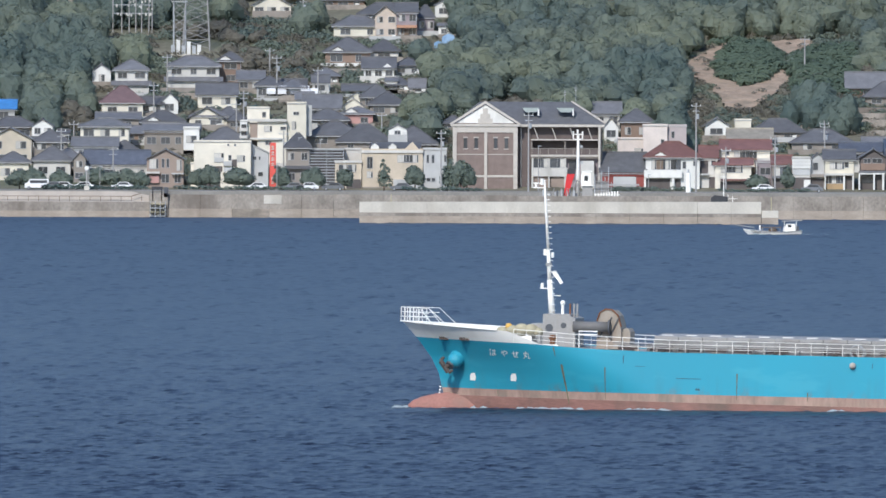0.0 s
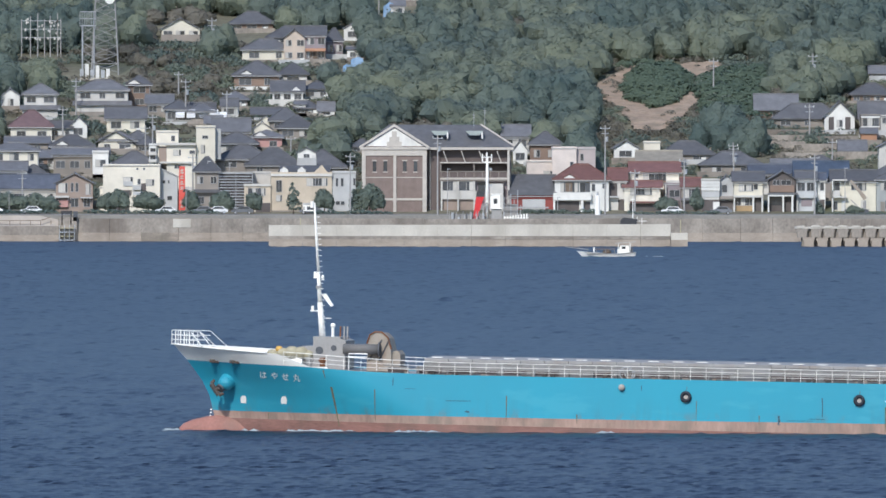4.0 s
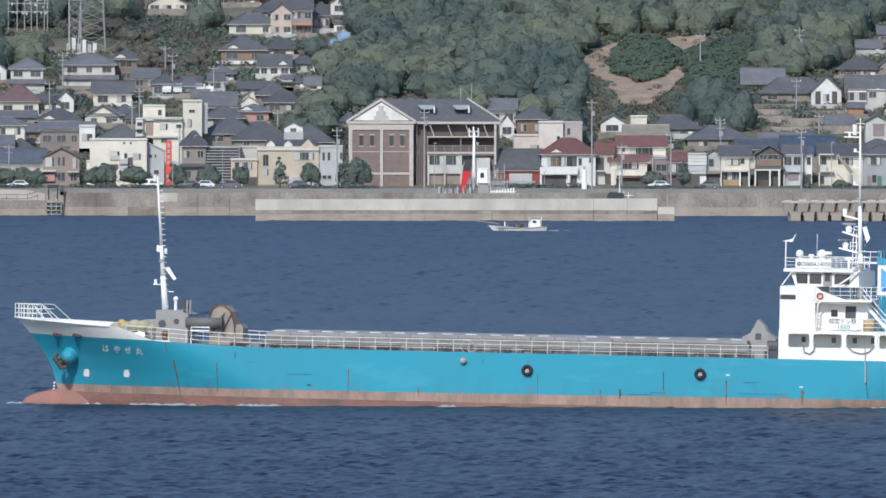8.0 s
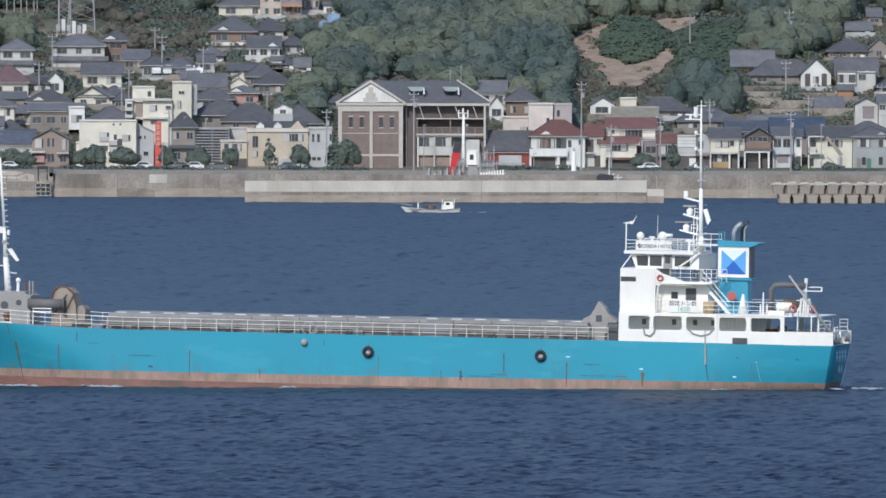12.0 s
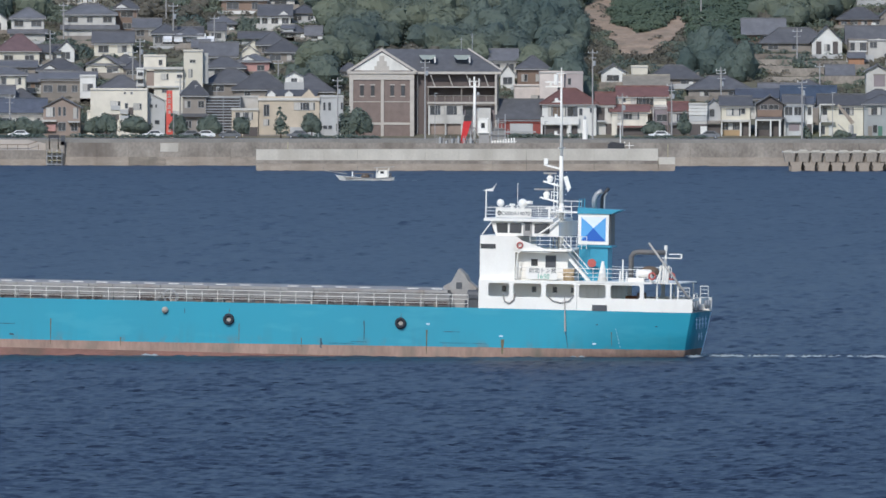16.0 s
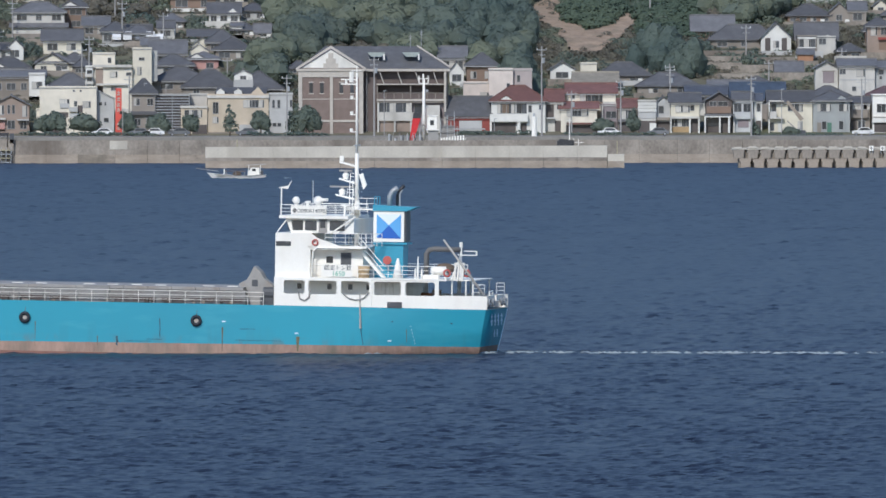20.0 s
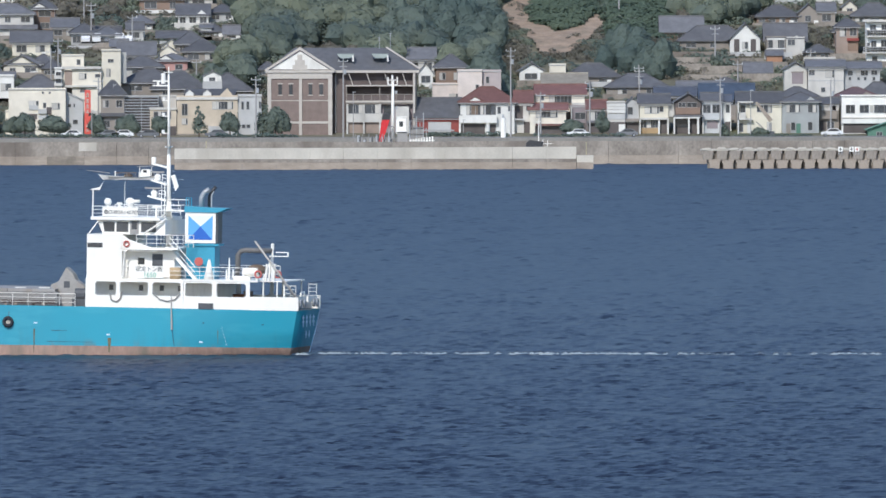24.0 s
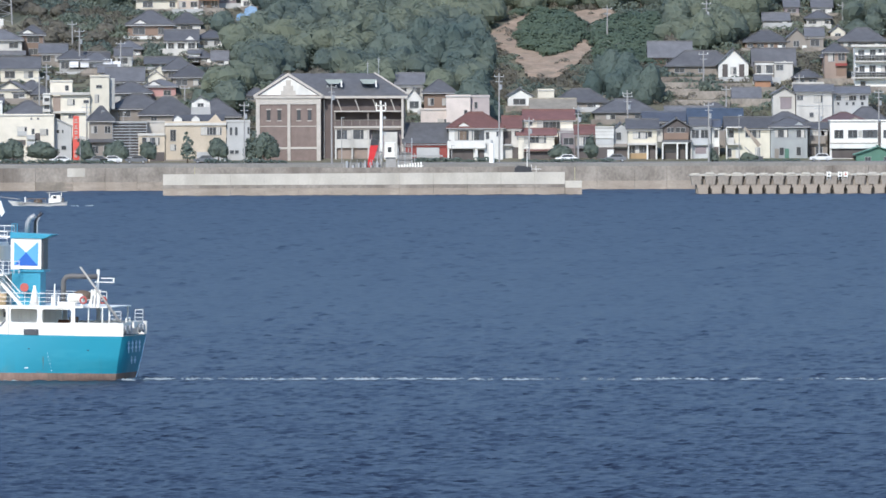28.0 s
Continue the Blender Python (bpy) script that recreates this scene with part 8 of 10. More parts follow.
    for x in (2.6, 4.35):
        b = half_beam(x, 4.75)
        part("fairlead", Geo().box(x - 0.4, x + 0.45, -b - 0.1, -b + 0.2, 4.62, 4.85).rod((x - 0.2, -b - 0.15, 4.78), (x - 0.1, -b - 0.15, 4.62), 0.1, 0.1, 6).rod((x + 0.2, -b - 0.15, 4.78), (x + 0.3, -b - 0.15, 4.62), 0.1, 0.1, 6), ANCHOR_IRON, hull, "dark rusty bow fairlead")
    # rail on the stem head
    zt = 5.95
    for sd in (-1, 1):
        for k in range(7):
            x = -1.15 + k * 0.28
            b = sd * (half_beam(x, zt - 0.1) + 0.02)
            part("bow_rail_post", Geo().rod((x, b, zt - 0.04 * k), (x, b, zt + 1.05 - 0.02 * k), 0.03, 0.03, 6), WHITE_PAINT, s)
        for h in (0.35, 0.7, 1.05):
            part("bow_rail", Geo().path([(-1.15, sd * half_beam(-1.15, zt - 0.1), zt + h), (0.3, sd * half_beam(0.3, zt - 0.2), zt + h - 0.03), (1.4, sd * half_beam(1.4, zt - 0.2), zt + h - 0.06)] + ([(2.5, sd * half_beam(2.5, 5.8), zt + 0.0 - 0.15)] if h > 1 else []), 0.03), WHITE_PAINT, s)
        part("bow_rail", Geo().rod((0.7, sd * half_beam(0.7, 5.9), zt + 0.9), (1.7, sd * half_beam(1.7, 5.9), zt - 0.15), 0.045, None, 6), WHITE_PAINT, s)
    # side railings
    for sd in (-1, 1):
        railing(s, [(8.4, sd * half_beam(8.4, 5.0), 4.6), (10.4, sd * half_beam(10.4, 4.5), 4.5), (14.4, sd * 5.93, 4.24), (20.4, sd * 5.94, 4.06), (38.4, sd * 5.94, 4.03), (57.6, sd * 5.94, 4.02)], 0.98, 1.2, 3, 0.017)
    # cargo hatch
    hatch = part("hatch_coaming", Geo().box(19.0, 56.0, -4.75, 4.75, 4.0, 5.1), HATCH_GREY, s, "grey cargo hatch coaming")
    rnd = random.Random(21)
    for i in range(20):
        x = 19.1 + i * 1.84
        part("hatch_cover", Geo().prism([(x, -4.85, 5.08), (x, 4.85, 5.08), (x, 4.85, 5.3), (x, 0, 5.44), (x, -4.85, 5.3)], (1.8, 0, 0)), GREY_PAINT, hatch)
        if i not in (12, 17):
            part("cover_edge", Geo().box(x + 0.55, x + 1.35, -4.7, -4.5, 5.37, 5.42), WHITE_PAINT, hatch)
        part("coaming_stay", Geo().prism([(x, -4.75, 4.0), (x, -5.15, 4.0), (x, -4.75, 5.0)], (0.05, 0, 0)), HATCH_GREY, hatch)
    for k in range(18):
        x = 16.3 + k * 2.22
        if k in (6, 12):
            continue
        w = rnd.uniform(1.5, 2.0)
        fr = part("coaming_panel", Geo().box(x - 0.06, x + w + 0.06, -5.0, -4.78, 4.52, 4.62).box(x - 0.06, x + w + 0.06, -5.0, -4.78, 4.1, 4.17), HATCH_GREY, hatch)
        part("panel_recess", Geo().box(x, x + w, -4.86, -4.77, 4.17, 4.52), PANEL_BROWN, fr, "brown-painted recess")
        if rnd.random() < 0.5:
            part("deck_pipe", Geo().rod((x + 0.2, -5.35, 4.05), (x + 0.2, -5.35, 4.05 + rnd.uniform(0.4, 0.7)), 0.07, 0.07, 7), HATCH_GREY, hatch)
        for q in range(2):
            gx = x + rnd.uniform(0.0, 1.6)
            part("lashing_gear", Geo().box(gx, gx + rnd.uniform(0.15, 0.5), -5.2, -5.0, 4.05, 4.15 + rnd.uniform(0.0, 0.25)), rnd.choice((TAN_GEAR, ANCHOR_IRON, DUCT)), hatch)
    part("side_pipe", Geo().rod((16, -5.4, 4.5), (56.5, -5.4, 4.5), 0.04, None, 6), GREY_PAINT, hatch)
    part("side_pipe", Geo().rod((16, -5.4, 4.72), (56.5, -5.4, 4.72), 0.035, None, 6), GREY_PAINT, hatch)
    part("hatch_hood", Geo().box(43.6, 45.6, -5.0, -4.0, 4.0, 5.3), HATCH_GREY, hatch)
    part("wire_coil", Geo().torus((34.6, -5.1, 4.45), 0.5, 0.05, "y", 16, 6), STEEL, hatch)
    part("wire_coil", Geo().torus((34.9, -5.15, 4.4), 0.35, 0.05, "y", 16, 6), STEEL, hatch)
    # forward deckhouse, winch and cable drum
    fh = part("windlass_house", Geo().prism([(10.10, -2.2, 4.3), (12.60, -2.2, 4.3), (12.60, -2.2, 6.45), (12.20, -2.2, 6.6), (12.20, -2.2, 6.75), (10.10, -2.2, 6.75)], (0, 4.4, 0)), GREY_PAINT, s, "grey windlass house")
    part("port_hole", Geo().lathe("y", [(-0.03, 0.22), (0.0, 0.22)], 12, (11.70, -2.2, 5.9)), DARK_GREY, fh)
    part("dark_port", Geo().lathe("y", [(-0.05, 0.3), (0.0, 0.3)], 12, (10.60, -2.2, 5.7)), DARK_GREY, fh)
    part("front_plate", Geo().box(9.20, 10.10, -1.8, 1.8, 4.5, 6.0), GREY_PAINT, fh)
    part("vent_pipe", Geo().rod((11.50, -1.5, 6.7), (11.50, -1.5, 7.5), 0.12, None, 8).ball((11.50, -1.5, 7.6), 0.2, 10, 6), WHITE_PAINT, fh)
    for px in (12.0, 12.3, 12.55):
        part("exhaust_pipe", Geo().rod((px, -1.0, 6.5), (px, -1.0, 7.55), 0.07, None, 7), RUST if px < 12.1 else GREY_PAINT, fh)
    wn_ = part("cable_drum", Geo().lathe("x", [(12.5, 0.4), (15.3, 0.4)], 16, (0, -2.6, 5.85)), DUCT, s, "dark grey cable drum", True)
    part("drum_flange", Geo().lathe("x", [(0, 0.55), (0.12, 0.55)], 16, (15.2, -2.6, 5.85)), DARK_GREY, wn_)
    hood = part("winch_hood", Geo().prism([(13.80, -2.2, 4.2), (15.74, -2.2, 4.2), (15.67, -2.2, 5.6), (15.38, -2.2, 6.7), (14.95, -2.2, 7.1), (14.45, -2.2, 7.12), (14.02, -2.2, 6.9), (13.80, -2.2, 6.3)], (0, 3.2, 0)), TAN_GEAR, s, "weathered tan rounded winch hood")
    hood.location.x = 0.45
    part("rusty_rim", Geo().path([(13.80, -2.25, 6.3), (14.02, -2.25, 6.95), (14.45, -2.25, 7.2), (14.95, -2.25, 7.17), (15.42, -2.25, 6.75), (15.67, -2.25, 5.9)], 0.06), RUST, hood, "rusty rim")
    for x0, x1 in ((13.95, 14.95), (14.75, 15.5)):
        part("hood_brace", Geo().rod((x0, -2.27, 5.0), (x1, -2.27, 6.6), 0.05, None, 5), DARK_GREY, hood)
    part("hood_wing", Geo().prism([(15.67, -1.8, 4.2), (16.32, -1.8, 4.2), (16.32, -1.8, 5.5), (16.10, -1.8, 5.8), (15.67, -1.8, 5.7)], (0, 2.4, 0)), TAN_GEAR, hood)
    part("step_frame", Geo().path([(13.4, -5.5, 4.3), (13.4, -5.5, 5.55), (14.8, -5.5, 5.55), (14.8, -5.5, 5.3), (13.4, -5.5, 5.3)], 0.05), WHITE_PAINT, s)
    # ropes under canvas on the forecastle
    for cx, cz, r, m in ((6.4, 5.2, 0.42, TARP), (7.0, 5.35, 0.48, TARP), (7.5, 5.75, 0.3, TARP_ORANGE), (7.8, 5.45, 0.5, TARP), (8.5, 5.5, 0.62, TARP), (9.2, 5.5, 0.58, TARP), (9.7, 5.35, 0.45, TARP)):
        part("rope_cover", Geo().ball((cx, -2.2, cz), r, 12, 7, 0.8), m, s, "canvas-covered rope pile", True)
    for cx in (10.3, 11.3):
        part("bollard", Geo().rod((cx, -5.0, 4.4), (cx, -5.0, 5.2), 0.2, None, 10).rod((cx - 0.3, -5.0, 5.0), (cx + 0.3, -5.0, 5.0), 0.1, None, 8), RUST if cx > 11 else GREY_PAINT, s)
    # foremast
    fm = part("foremast", Geo().rod((10.47, 0, 6.6), (10.22, 0, 9.3), 0.25, 0.2, 12).rod((10.22, 0, 9.3), (10.07, 0, 11.6), 0.17, 0.13, 12).rod((10.07, 0, 11.6), (9.67, 0, 16.9), 0.12, 0.07, 10), WHITE_PAINT, s, "white foremast", True)
    part("light_bracket", Geo().box(8.82, 9.67, -0.08, 0.08, 16.25, 16.33), WHITE_PAINT, fm)
    part("light_bracket", Geo().box(8.82, 9.67, -0.08, 0.08, 16.6, 16.68), WHITE_PAINT, fm)
    part("mast_light", Geo().rod((9.02, 0, 16.3), (9.02, 0, 16.7), 0.09, None, 8), WHITE_PAINT, fm)
    part("mast_light", Geo().rod((9.52, -0.1, 16.5), (9.52, -0.1, 17.0), 0.14, None, 8), WHITE_PAINT, fm)
    part("horn", Geo().prism([(10.30, -0.1, 9.95), (10.70, -0.1, 10.0), (11.28, -0.1, 9.1), (11.08, -0.1, 9.0)], (0, 0.2, 0)), WHITE_PAINT, fm)
    part("lamp_bracket", Geo().box(9.50, 10.22, -0.12, 0.12, 8.62, 8.70), WHITE_PAINT, fm)
    part("lamp", Geo().rod((9.66, 0, 8.68), (9.66, 0, 9.05), 0.12, None, 8), WHITE_PAINT, fm)
    part("lamp_bracket", Geo().box(9.72, 10.12, -0.1, 0.1, 11.15, 11.25), WHITE_PAINT, fm)
    part("lamp", Geo().rod((9.82, 0, 11.22), (9.82, 0, 11.65), 0.12, None, 8), WHITE_PAINT, fm)
    part("lamp", Geo().rod((10.42, 0, 11.0), (10.42, 0, 11.4), 0.11, None, 8), WHITE_PAINT, fm)
    part("collar", Geo().rod((10.14, 0, 10.35), (10.12, 0, 10.6), 0.24, 0.24, 10), GREY_PAINT, fm)
    part("crossbar", Geo().rod((10.22, 0, 8.12), (11.1, 0, 8.12), 0.04, None, 5), WHITE_PAINT, fm)
    for k in range(22):
        z = 7.0 + k * 0.42
        x = 10.44 - (z - 6.6) * 0.072
        part("rung", Geo().rod((x, -0.2, z), (x + 0.36, -0.2, z), 0.025, None, 5), WHITE_PAINT, fm)
    # fenders on the side
    for x, z in ((39.3, 2.8), (52.5, 2.78)):
        ty = part("tyre_fender", Geo().torus((x, -6.15, z), 0.31, 0.13, "y"), RUBBER, s, "black tyre fender", True)
        part("tyre_inset", Geo().lathe("y", [(-6.1, 0.17), (-6.05, 0.17)], 12, (x, 0, z)), BOOM_PAINT, ty)
        part("lashing", Geo().rod((x, -6.1, z + 0.4), (x + 0.05, -6.0, z + 0.75), 0.015, None, 5), RUST, ty)
    part("ball_fender", Geo().ball((34.4, -6.1, 3.4), 0.26), BOOM_PAINT, s, "weathered grey ball fender", True)
    # gabled hood before the bridge
    ah = part("crane_rest", Geo().prism([(55.4, -3.4, 4.0), (57.2, -3.4, 4.0), (57.9, -3.4, 5.5), (57.2, -3.4, 6.0), (56.95, -3.4, 6.5), (56.45, -3.4, 6.95), (56.2, -3.4, 6.45), (55.9, -3.4, 5.9), (55.3, -3.4, 5.6)], (0, 1.6, 0)), GREY_PAINT, s, "grey gabled crane rest")
    part("rest_port", Geo().box(56.3, 56.75, -3.43, -3.4, 5.4, 5.9), DARK_GREY, ah)
    part("winch", Geo().rod((57.4, -4.6, 4.9), (58.2, -4.6, 4.9), 0.5, None, 12).box(57.2, 58.2, -5.0, -4.2, 4.0, 4.6), DARK_GREY, s, "dark mooring winch")
    bridge(s)
    return s


SCANNER = []


def bridge(s):
    """The white superstructure, funnel and after deck."""
    W = WHITE_PAINT
    # gallery at main deck level with its row of openings
    holes = [(59.15, 60.75, 4.95, 5.97), (61.05, 63.2, 4.95, 5.97), (63.55, 65.7, 4.95, 5.97)]
    holes2 = [(66.05, 68.1, 4.95, 5.97), (68.45, 70.7, 4.95, 5.97)]
    gal = part("gallery_side", framed_side(58.4, 65.9, 4.0, 6.2, holes, -5.98, -5.84), W, s, "white gallery side with rounded openings")
    part("gallery_side", framed_side(65.9, 71.0, 4.0, 6.2, holes2, -5.86, -5.72), W, s, "white gallery side with rounded openings")
    part("gallery_side", framed_side(58.4, 71.0, 4.0, 6.2, [(a, b, c, d) for a, b, c, d in holes + holes2], 5.79, 5.95), W, s, "white gallery side with rounded openings")
    for sd in (-1, 1):
        g = Geo()
        for i in range(8):
            x0, x1 = 71.0 + i * 0.46, 71.0 + (i + 1) * 0.46
            y0, y1 = sd * half_beam(x0, 4.5), sd * half_beam(x1, 4.5)
            g.poly([(x0, y0, 3.98), (x1, y1, 3.98), (x1, y1, 5.0), (x0, y0, 5.0)]).poly([(x0, y0 - sd * 0.1, 3.98), (x1, y1 - sd * 0.1, 3.98), (x1, y1 - sd * 0.1, 5.0), (x0, y0 - sd * 0.1, 5.0)]).poly([(x0, y0, 5.0), (x1, y1, 5.0), (x1, y1 - sd * 0.1, 5.0), (x0, y0 - sd * 0.1, 5.0)])
        part("stern_bulwark", g, W, s, "white stern bulwark")
    part("boat_deck", Geo().box(58.4, 71.6, -5.9, 5.9, 6.1, 6.22), W, s)
    part("after_deck", Geo().box(71.6, 73.6, -4.6, 4.6, 6.12, 6.2), W, s)
    inner = part("lower_house", Geo().box(58.9, 68.3, -4.3, 4.3, 4.0, 6.1), W, s, "white inner deckhouse wall")
    for x in (60.1, 62.4, 64.0, 65.4):
        part("port_light", Geo().box(x - 0.16, x + 0.16, -4.34, -4.3, 5.3, 5.72), GLASS, inner)
    part("mooring_winch", Geo().rod((69.2, -2.6, 4.7), (70.4, -2.6, 4.7), 0.45, None, 12).box(69.0, 70.6, -3.0, -2.2, 4.0, 4.35), RUST, inner, "rusty mooring winch")
    part("locker", Geo().box(70.3, 70.9, -4.4, -3.6, 4.0, 5.4), WOOD, inner)
    for x in (66.4, 66.7, 67.0, 67.3):
        part("pipe", Geo().rod((x, -4.5, 4.1), (x, -4.5, 6.1), 0.05, None, 6), W, inner)
    for x, y in ((71.9, -5.0), (72.9, -4.6), (73.4, -4.4), (71.9, 4.5), (73.4, 4.2)):
        part("deck_pillar", Geo().rod((x, y, 4.0), (x, y, 6.15), 0.06, None, 7), W, s)
    part("hanging_hose", Geo().path([(60.3, -6.05, 5.1), (60.4, -6.05, 4.6), (60.8, -6.05, 4.45), (61.1, -6.05, 4.7), (61.2, -6.05, 5.2)], 0.06), GREY_PAINT, s)
    part("hanging_hose", Geo().path([(63.6, -6.05, 5.15), (64.1, -6.05, 4.7), (64.7, -6.05, 4.55), (65.3, -6.05, 4.7), (65.7, -6.05, 5.15)], 0.05), GREY_PAINT, s)
    part("side_fender", Geo().rod((65.0, -6.1, 5.0), (65.1, -6.15, 2.4), 0.03, 0.08, 7), BOOM_PAINT, s)
    part("fender_rope", Geo().rod((65.1, -6.12, 2.4), (65.3, -6.1, 1.2), 0.02, None, 5), DARK_GREY, s)
    part("scupper_shelf", Geo().box(67.1, 68.2, -6.05, -5.85, 4.0, 4.45), DARK_GREY, s, "dark drain opening")
    # front tower of the accommodation
    tw = part("front_tower", Geo().box(58.4, 61.1, -5.6, 5.6, 6.2, 9.55), W, s, "white accommodation front")
    part("slit_window", Geo().box(58.45, 59.6, -5.63, -5.6, 8.55, 8.9), GLASS, tw)
    for y in (-4, -2, 0, 2, 4):
        part("port_light", Geo().box(58.36, 58.4, y - 0.25, y + 0.25, 7.2, 7.8), GLASS, tw)
    part("sweep_plate", Geo().prism([(61.1, -5.55, 9.55), (61.6, -5.55, 9.2), (63.8, -5.55, 8.45), (63.8, -5.55, 8.3), (61.1, -5.55, 8.3)], (0, 0.08, 0)), W, tw)
    mid = part("mid_house", Geo().box(61.1, 65.0, -4.7, 4.7, 6.2, 8.45), W, s, "white middle deckhouse")
    part("window", Geo().box(62.2, 62.7, -4.74, -4.7, 7.3, 7.8), GLASS, mid)
    # dark sheet on the wall paints the shade of an open door
    part("doorway", Geo().box(63.3, 64.1, -4.74, -4.7, 6.3, 8.1), DARK_GREY, mid)
    part("life_buoy", Geo().torus((61.45, -5.66, 8.85), 0.2, 0.06, "y", 18, 6), RED_GEAR, mid, "red and white life buoy", True)
    part("arch_post", Geo().path([(61.2, -5.6, 6.3), (61.3, -5.6, 8.2), (61.6, -5.6, 8.45), (65.0, -5.6, 8.45)], 0.06), W, mid)
    part("nav_deck", Geo().box(60.9, 65.4, -5.6, 5.6, 8.45, 8.6), W, s)
    railing(s, [(62.2, -5.55, 8.6), (65.3, -5.55, 8.6)], 0.95, 0.75, 3)
    # wheelhouse
    wh = part("wheelhouse", Geo().prism([(59.5, -4.95, 9.55), (64.3, -4.95, 9.55), (64.3, -4.95, 10.66), (59.05, -4.95, 10.66)], (0, 9.9, 0)), W, s, "white wheelhouse")
    for a, b, sl in ((59.5, 60.4, 0.12), (60.55, 61.45, 0.0), (62.45, 63.6, 0.0)):
        part("window", Geo().prism([(a + sl, -4.99, 9.75), (b, -4.99, 9.75), (b, -4.99, 10.5), (a, -4.99, 10.5)], (0, 0.04, 0)), GLASS, wh)
    dr = part("side_door", Geo().box(61.6, 62.25, -5.0, -4.95, 9.55, 10.62), GREY_PAINT, wh)
    part("door_window", Geo().box(61.72, 62.12, -5.02, -5.0, 9.95, 10.5), GLASS, dr)
    for k in range(6):
        y = -3.6 + k * 1.25
        part("window", Geo().prism([(59.12, y, 9.75), (59.12, y + 1.0, 9.75), (58.9, y + 1.0, 10.5), (58.9, y, 10.5)], (-0.03, 0, 0)), GLASS, wh)
    part("wing_stay", Geo().rod((58.5, -5.4, 9.6), (59.2, -5.1, 10.6), 0.05, None, 6), W, wh)
    part("roof_stay", Geo().rod((62.7, -5.5, 9.6), (64.4, -5.1, 10.8), 0.07, None, 6), W, wh)
    part("roof", Geo().box(58.6, 63.9, -5.3, 5.3, 10.64, 10.87), W, wh)
    railing(wh, [(58.7, -5.2, 10.87), (63.8, -5.2, 10.87), (64.6, -4.0, 10.87)], 0.8, 0.8, 3)
    railing(wh, [(58.7, 5.2, 10.87), (63.8, 5.2, 10.87)], 0.8, 1.2, 3)
    board = part("name_board", Geo().box(59.5, 62.25, -5.32, -5.26, 10.94, 11.62), W, wh, "white code board on the rail")
    ship_text("CO080A140705", 0.40, SIGN_DARK, board, (61.0, -5.34, 11.10), "code_letters")
    part("code_mark", Geo().torus((59.78, -5.34, 11.25), 0.11, 0.03, "y", 12, 5).box(59.76, 59.80, -5.36, -5.33, 11.07, 11.44), SIGN_DARK, board)
    part("radome", Geo().ball((59.45, -2.5, 11.97), 0.3).rod((59.45, -2.5, 10.87), (59.45, -2.5, 11.72), 0.1, None, 8), W, wh, "white satellite dome", True)
    part("search_light", Geo().ball((61.15, -2.5, 11.97), 0.36).rod((61.15, -2.5, 10.87), (61.15, -2.5, 11.72), 0.14, None, 8).box(61.25, 61.9, -2.7, -2.3, 11.92, 12.17), W, wh, "white searchlight", True)
    part("vent_stub", Geo().rod((60.35, -2.5, 10.87), (60.35, -2.5, 11.82), 0.12, None, 8).rod((60.35, -2.5, 11.82), (60.35, -2.5, 11.94), 0.22, None, 8), W, wh)
    part("vent_stub", Geo().rod((63.2, -2.5, 10.87), (63.2, -2.5, 11.57), 0.09, None, 8).box(62.9, 63.6, -2.6, -2.4, 11.57, 11.72), W, wh)
    part("wind_vane", Geo().rod((58.7, -4.9, 10.87), (58.7, -4.9, 13.02), 0.06, None, 6).prism([(58.4, -4.9, 12.92), (59.2, -4.9, 13.12), (59.5, -4.9, 13.57), (59.3, -4.9, 13.12), (59.2, -4.9, 12.87)], (0, 0.06, 0)), W, wh)
    part("whip_antenna", Geo().rod((60.9, -3.5, 10.87), (60.9, -3.5, 13.52), 0.02, None, 5), W, wh)
    # main mast with its radar platforms
    mm = part("main_mast", Geo().rod((63.78, 0, 6.2), (63.73, 0, 12.0), 0.25, 0.21, 14).rod((63.73, 0, 12.0), (63.68, 0, 15.6), 0.17, 0.14, 12).rod((63.68, 0, 15.6), (63.58, 0, 21.7), 0.11, 0.07, 10), W, s, "white main mast", True)
    for z, x0 in ((12.38, 62.15), (13.6, 62.4)):
        pf = part("radar_platform", Geo().prism([(x0, -0.5, z), (63.58, -0.5, z - 0.35), (63.58, -0.5, z - 0.2), (x0, -0.5, z + 0.1)], (0, 1.0, 0)), W, mm)
        part("platform_rail", Geo().path([(x0 + 0.9, -0.5, z), (x0 + 0.9, -0.5, z + 0.5), (63.58, -0.5, z + 0.45)], 0.035).rod((x0 + 0.9, -0.5, z + 0.25), (63.58, -0.5, z + 0.2), 0.03, None, 5).rod((x0 + 1.4, -0.5, z), (x0 + 1.4, -0.5, z + 0.45), 0.03, None, 5), W, pf)
        part("radar_base", Geo().rod((x0 + 0.45, 0, z), (x0 + 0.45, 0, z + 0.2), 0.2, 0.24, 12).ball((x0 + 0.45, 0, z + 0.3), 0.27, 12, 7, 0.8), W, pf, "", True)
        sc = part("radar_scanner", Geo().box(-0.5, 0.5, -0.09, 0.09, 0, 0.13).box(-0.1, 0.1, -0.1, 0.1, -0.12, 0) if z > 13 else Geo().box(-0.95, 0.95, -0.1, 0.1, 0, 0.12).box(-0.1, 0.1, -0.1, 0.1, -0.12, 0), GREY_PAINT, s, "weathered grey radar scanner bar")
        sc.matrix_local = pose(x0 + 0.45, 0, z + 0.6)
        if z < 13:
            SCANNER.append((sc, x0 + 0.45, z + 0.6))
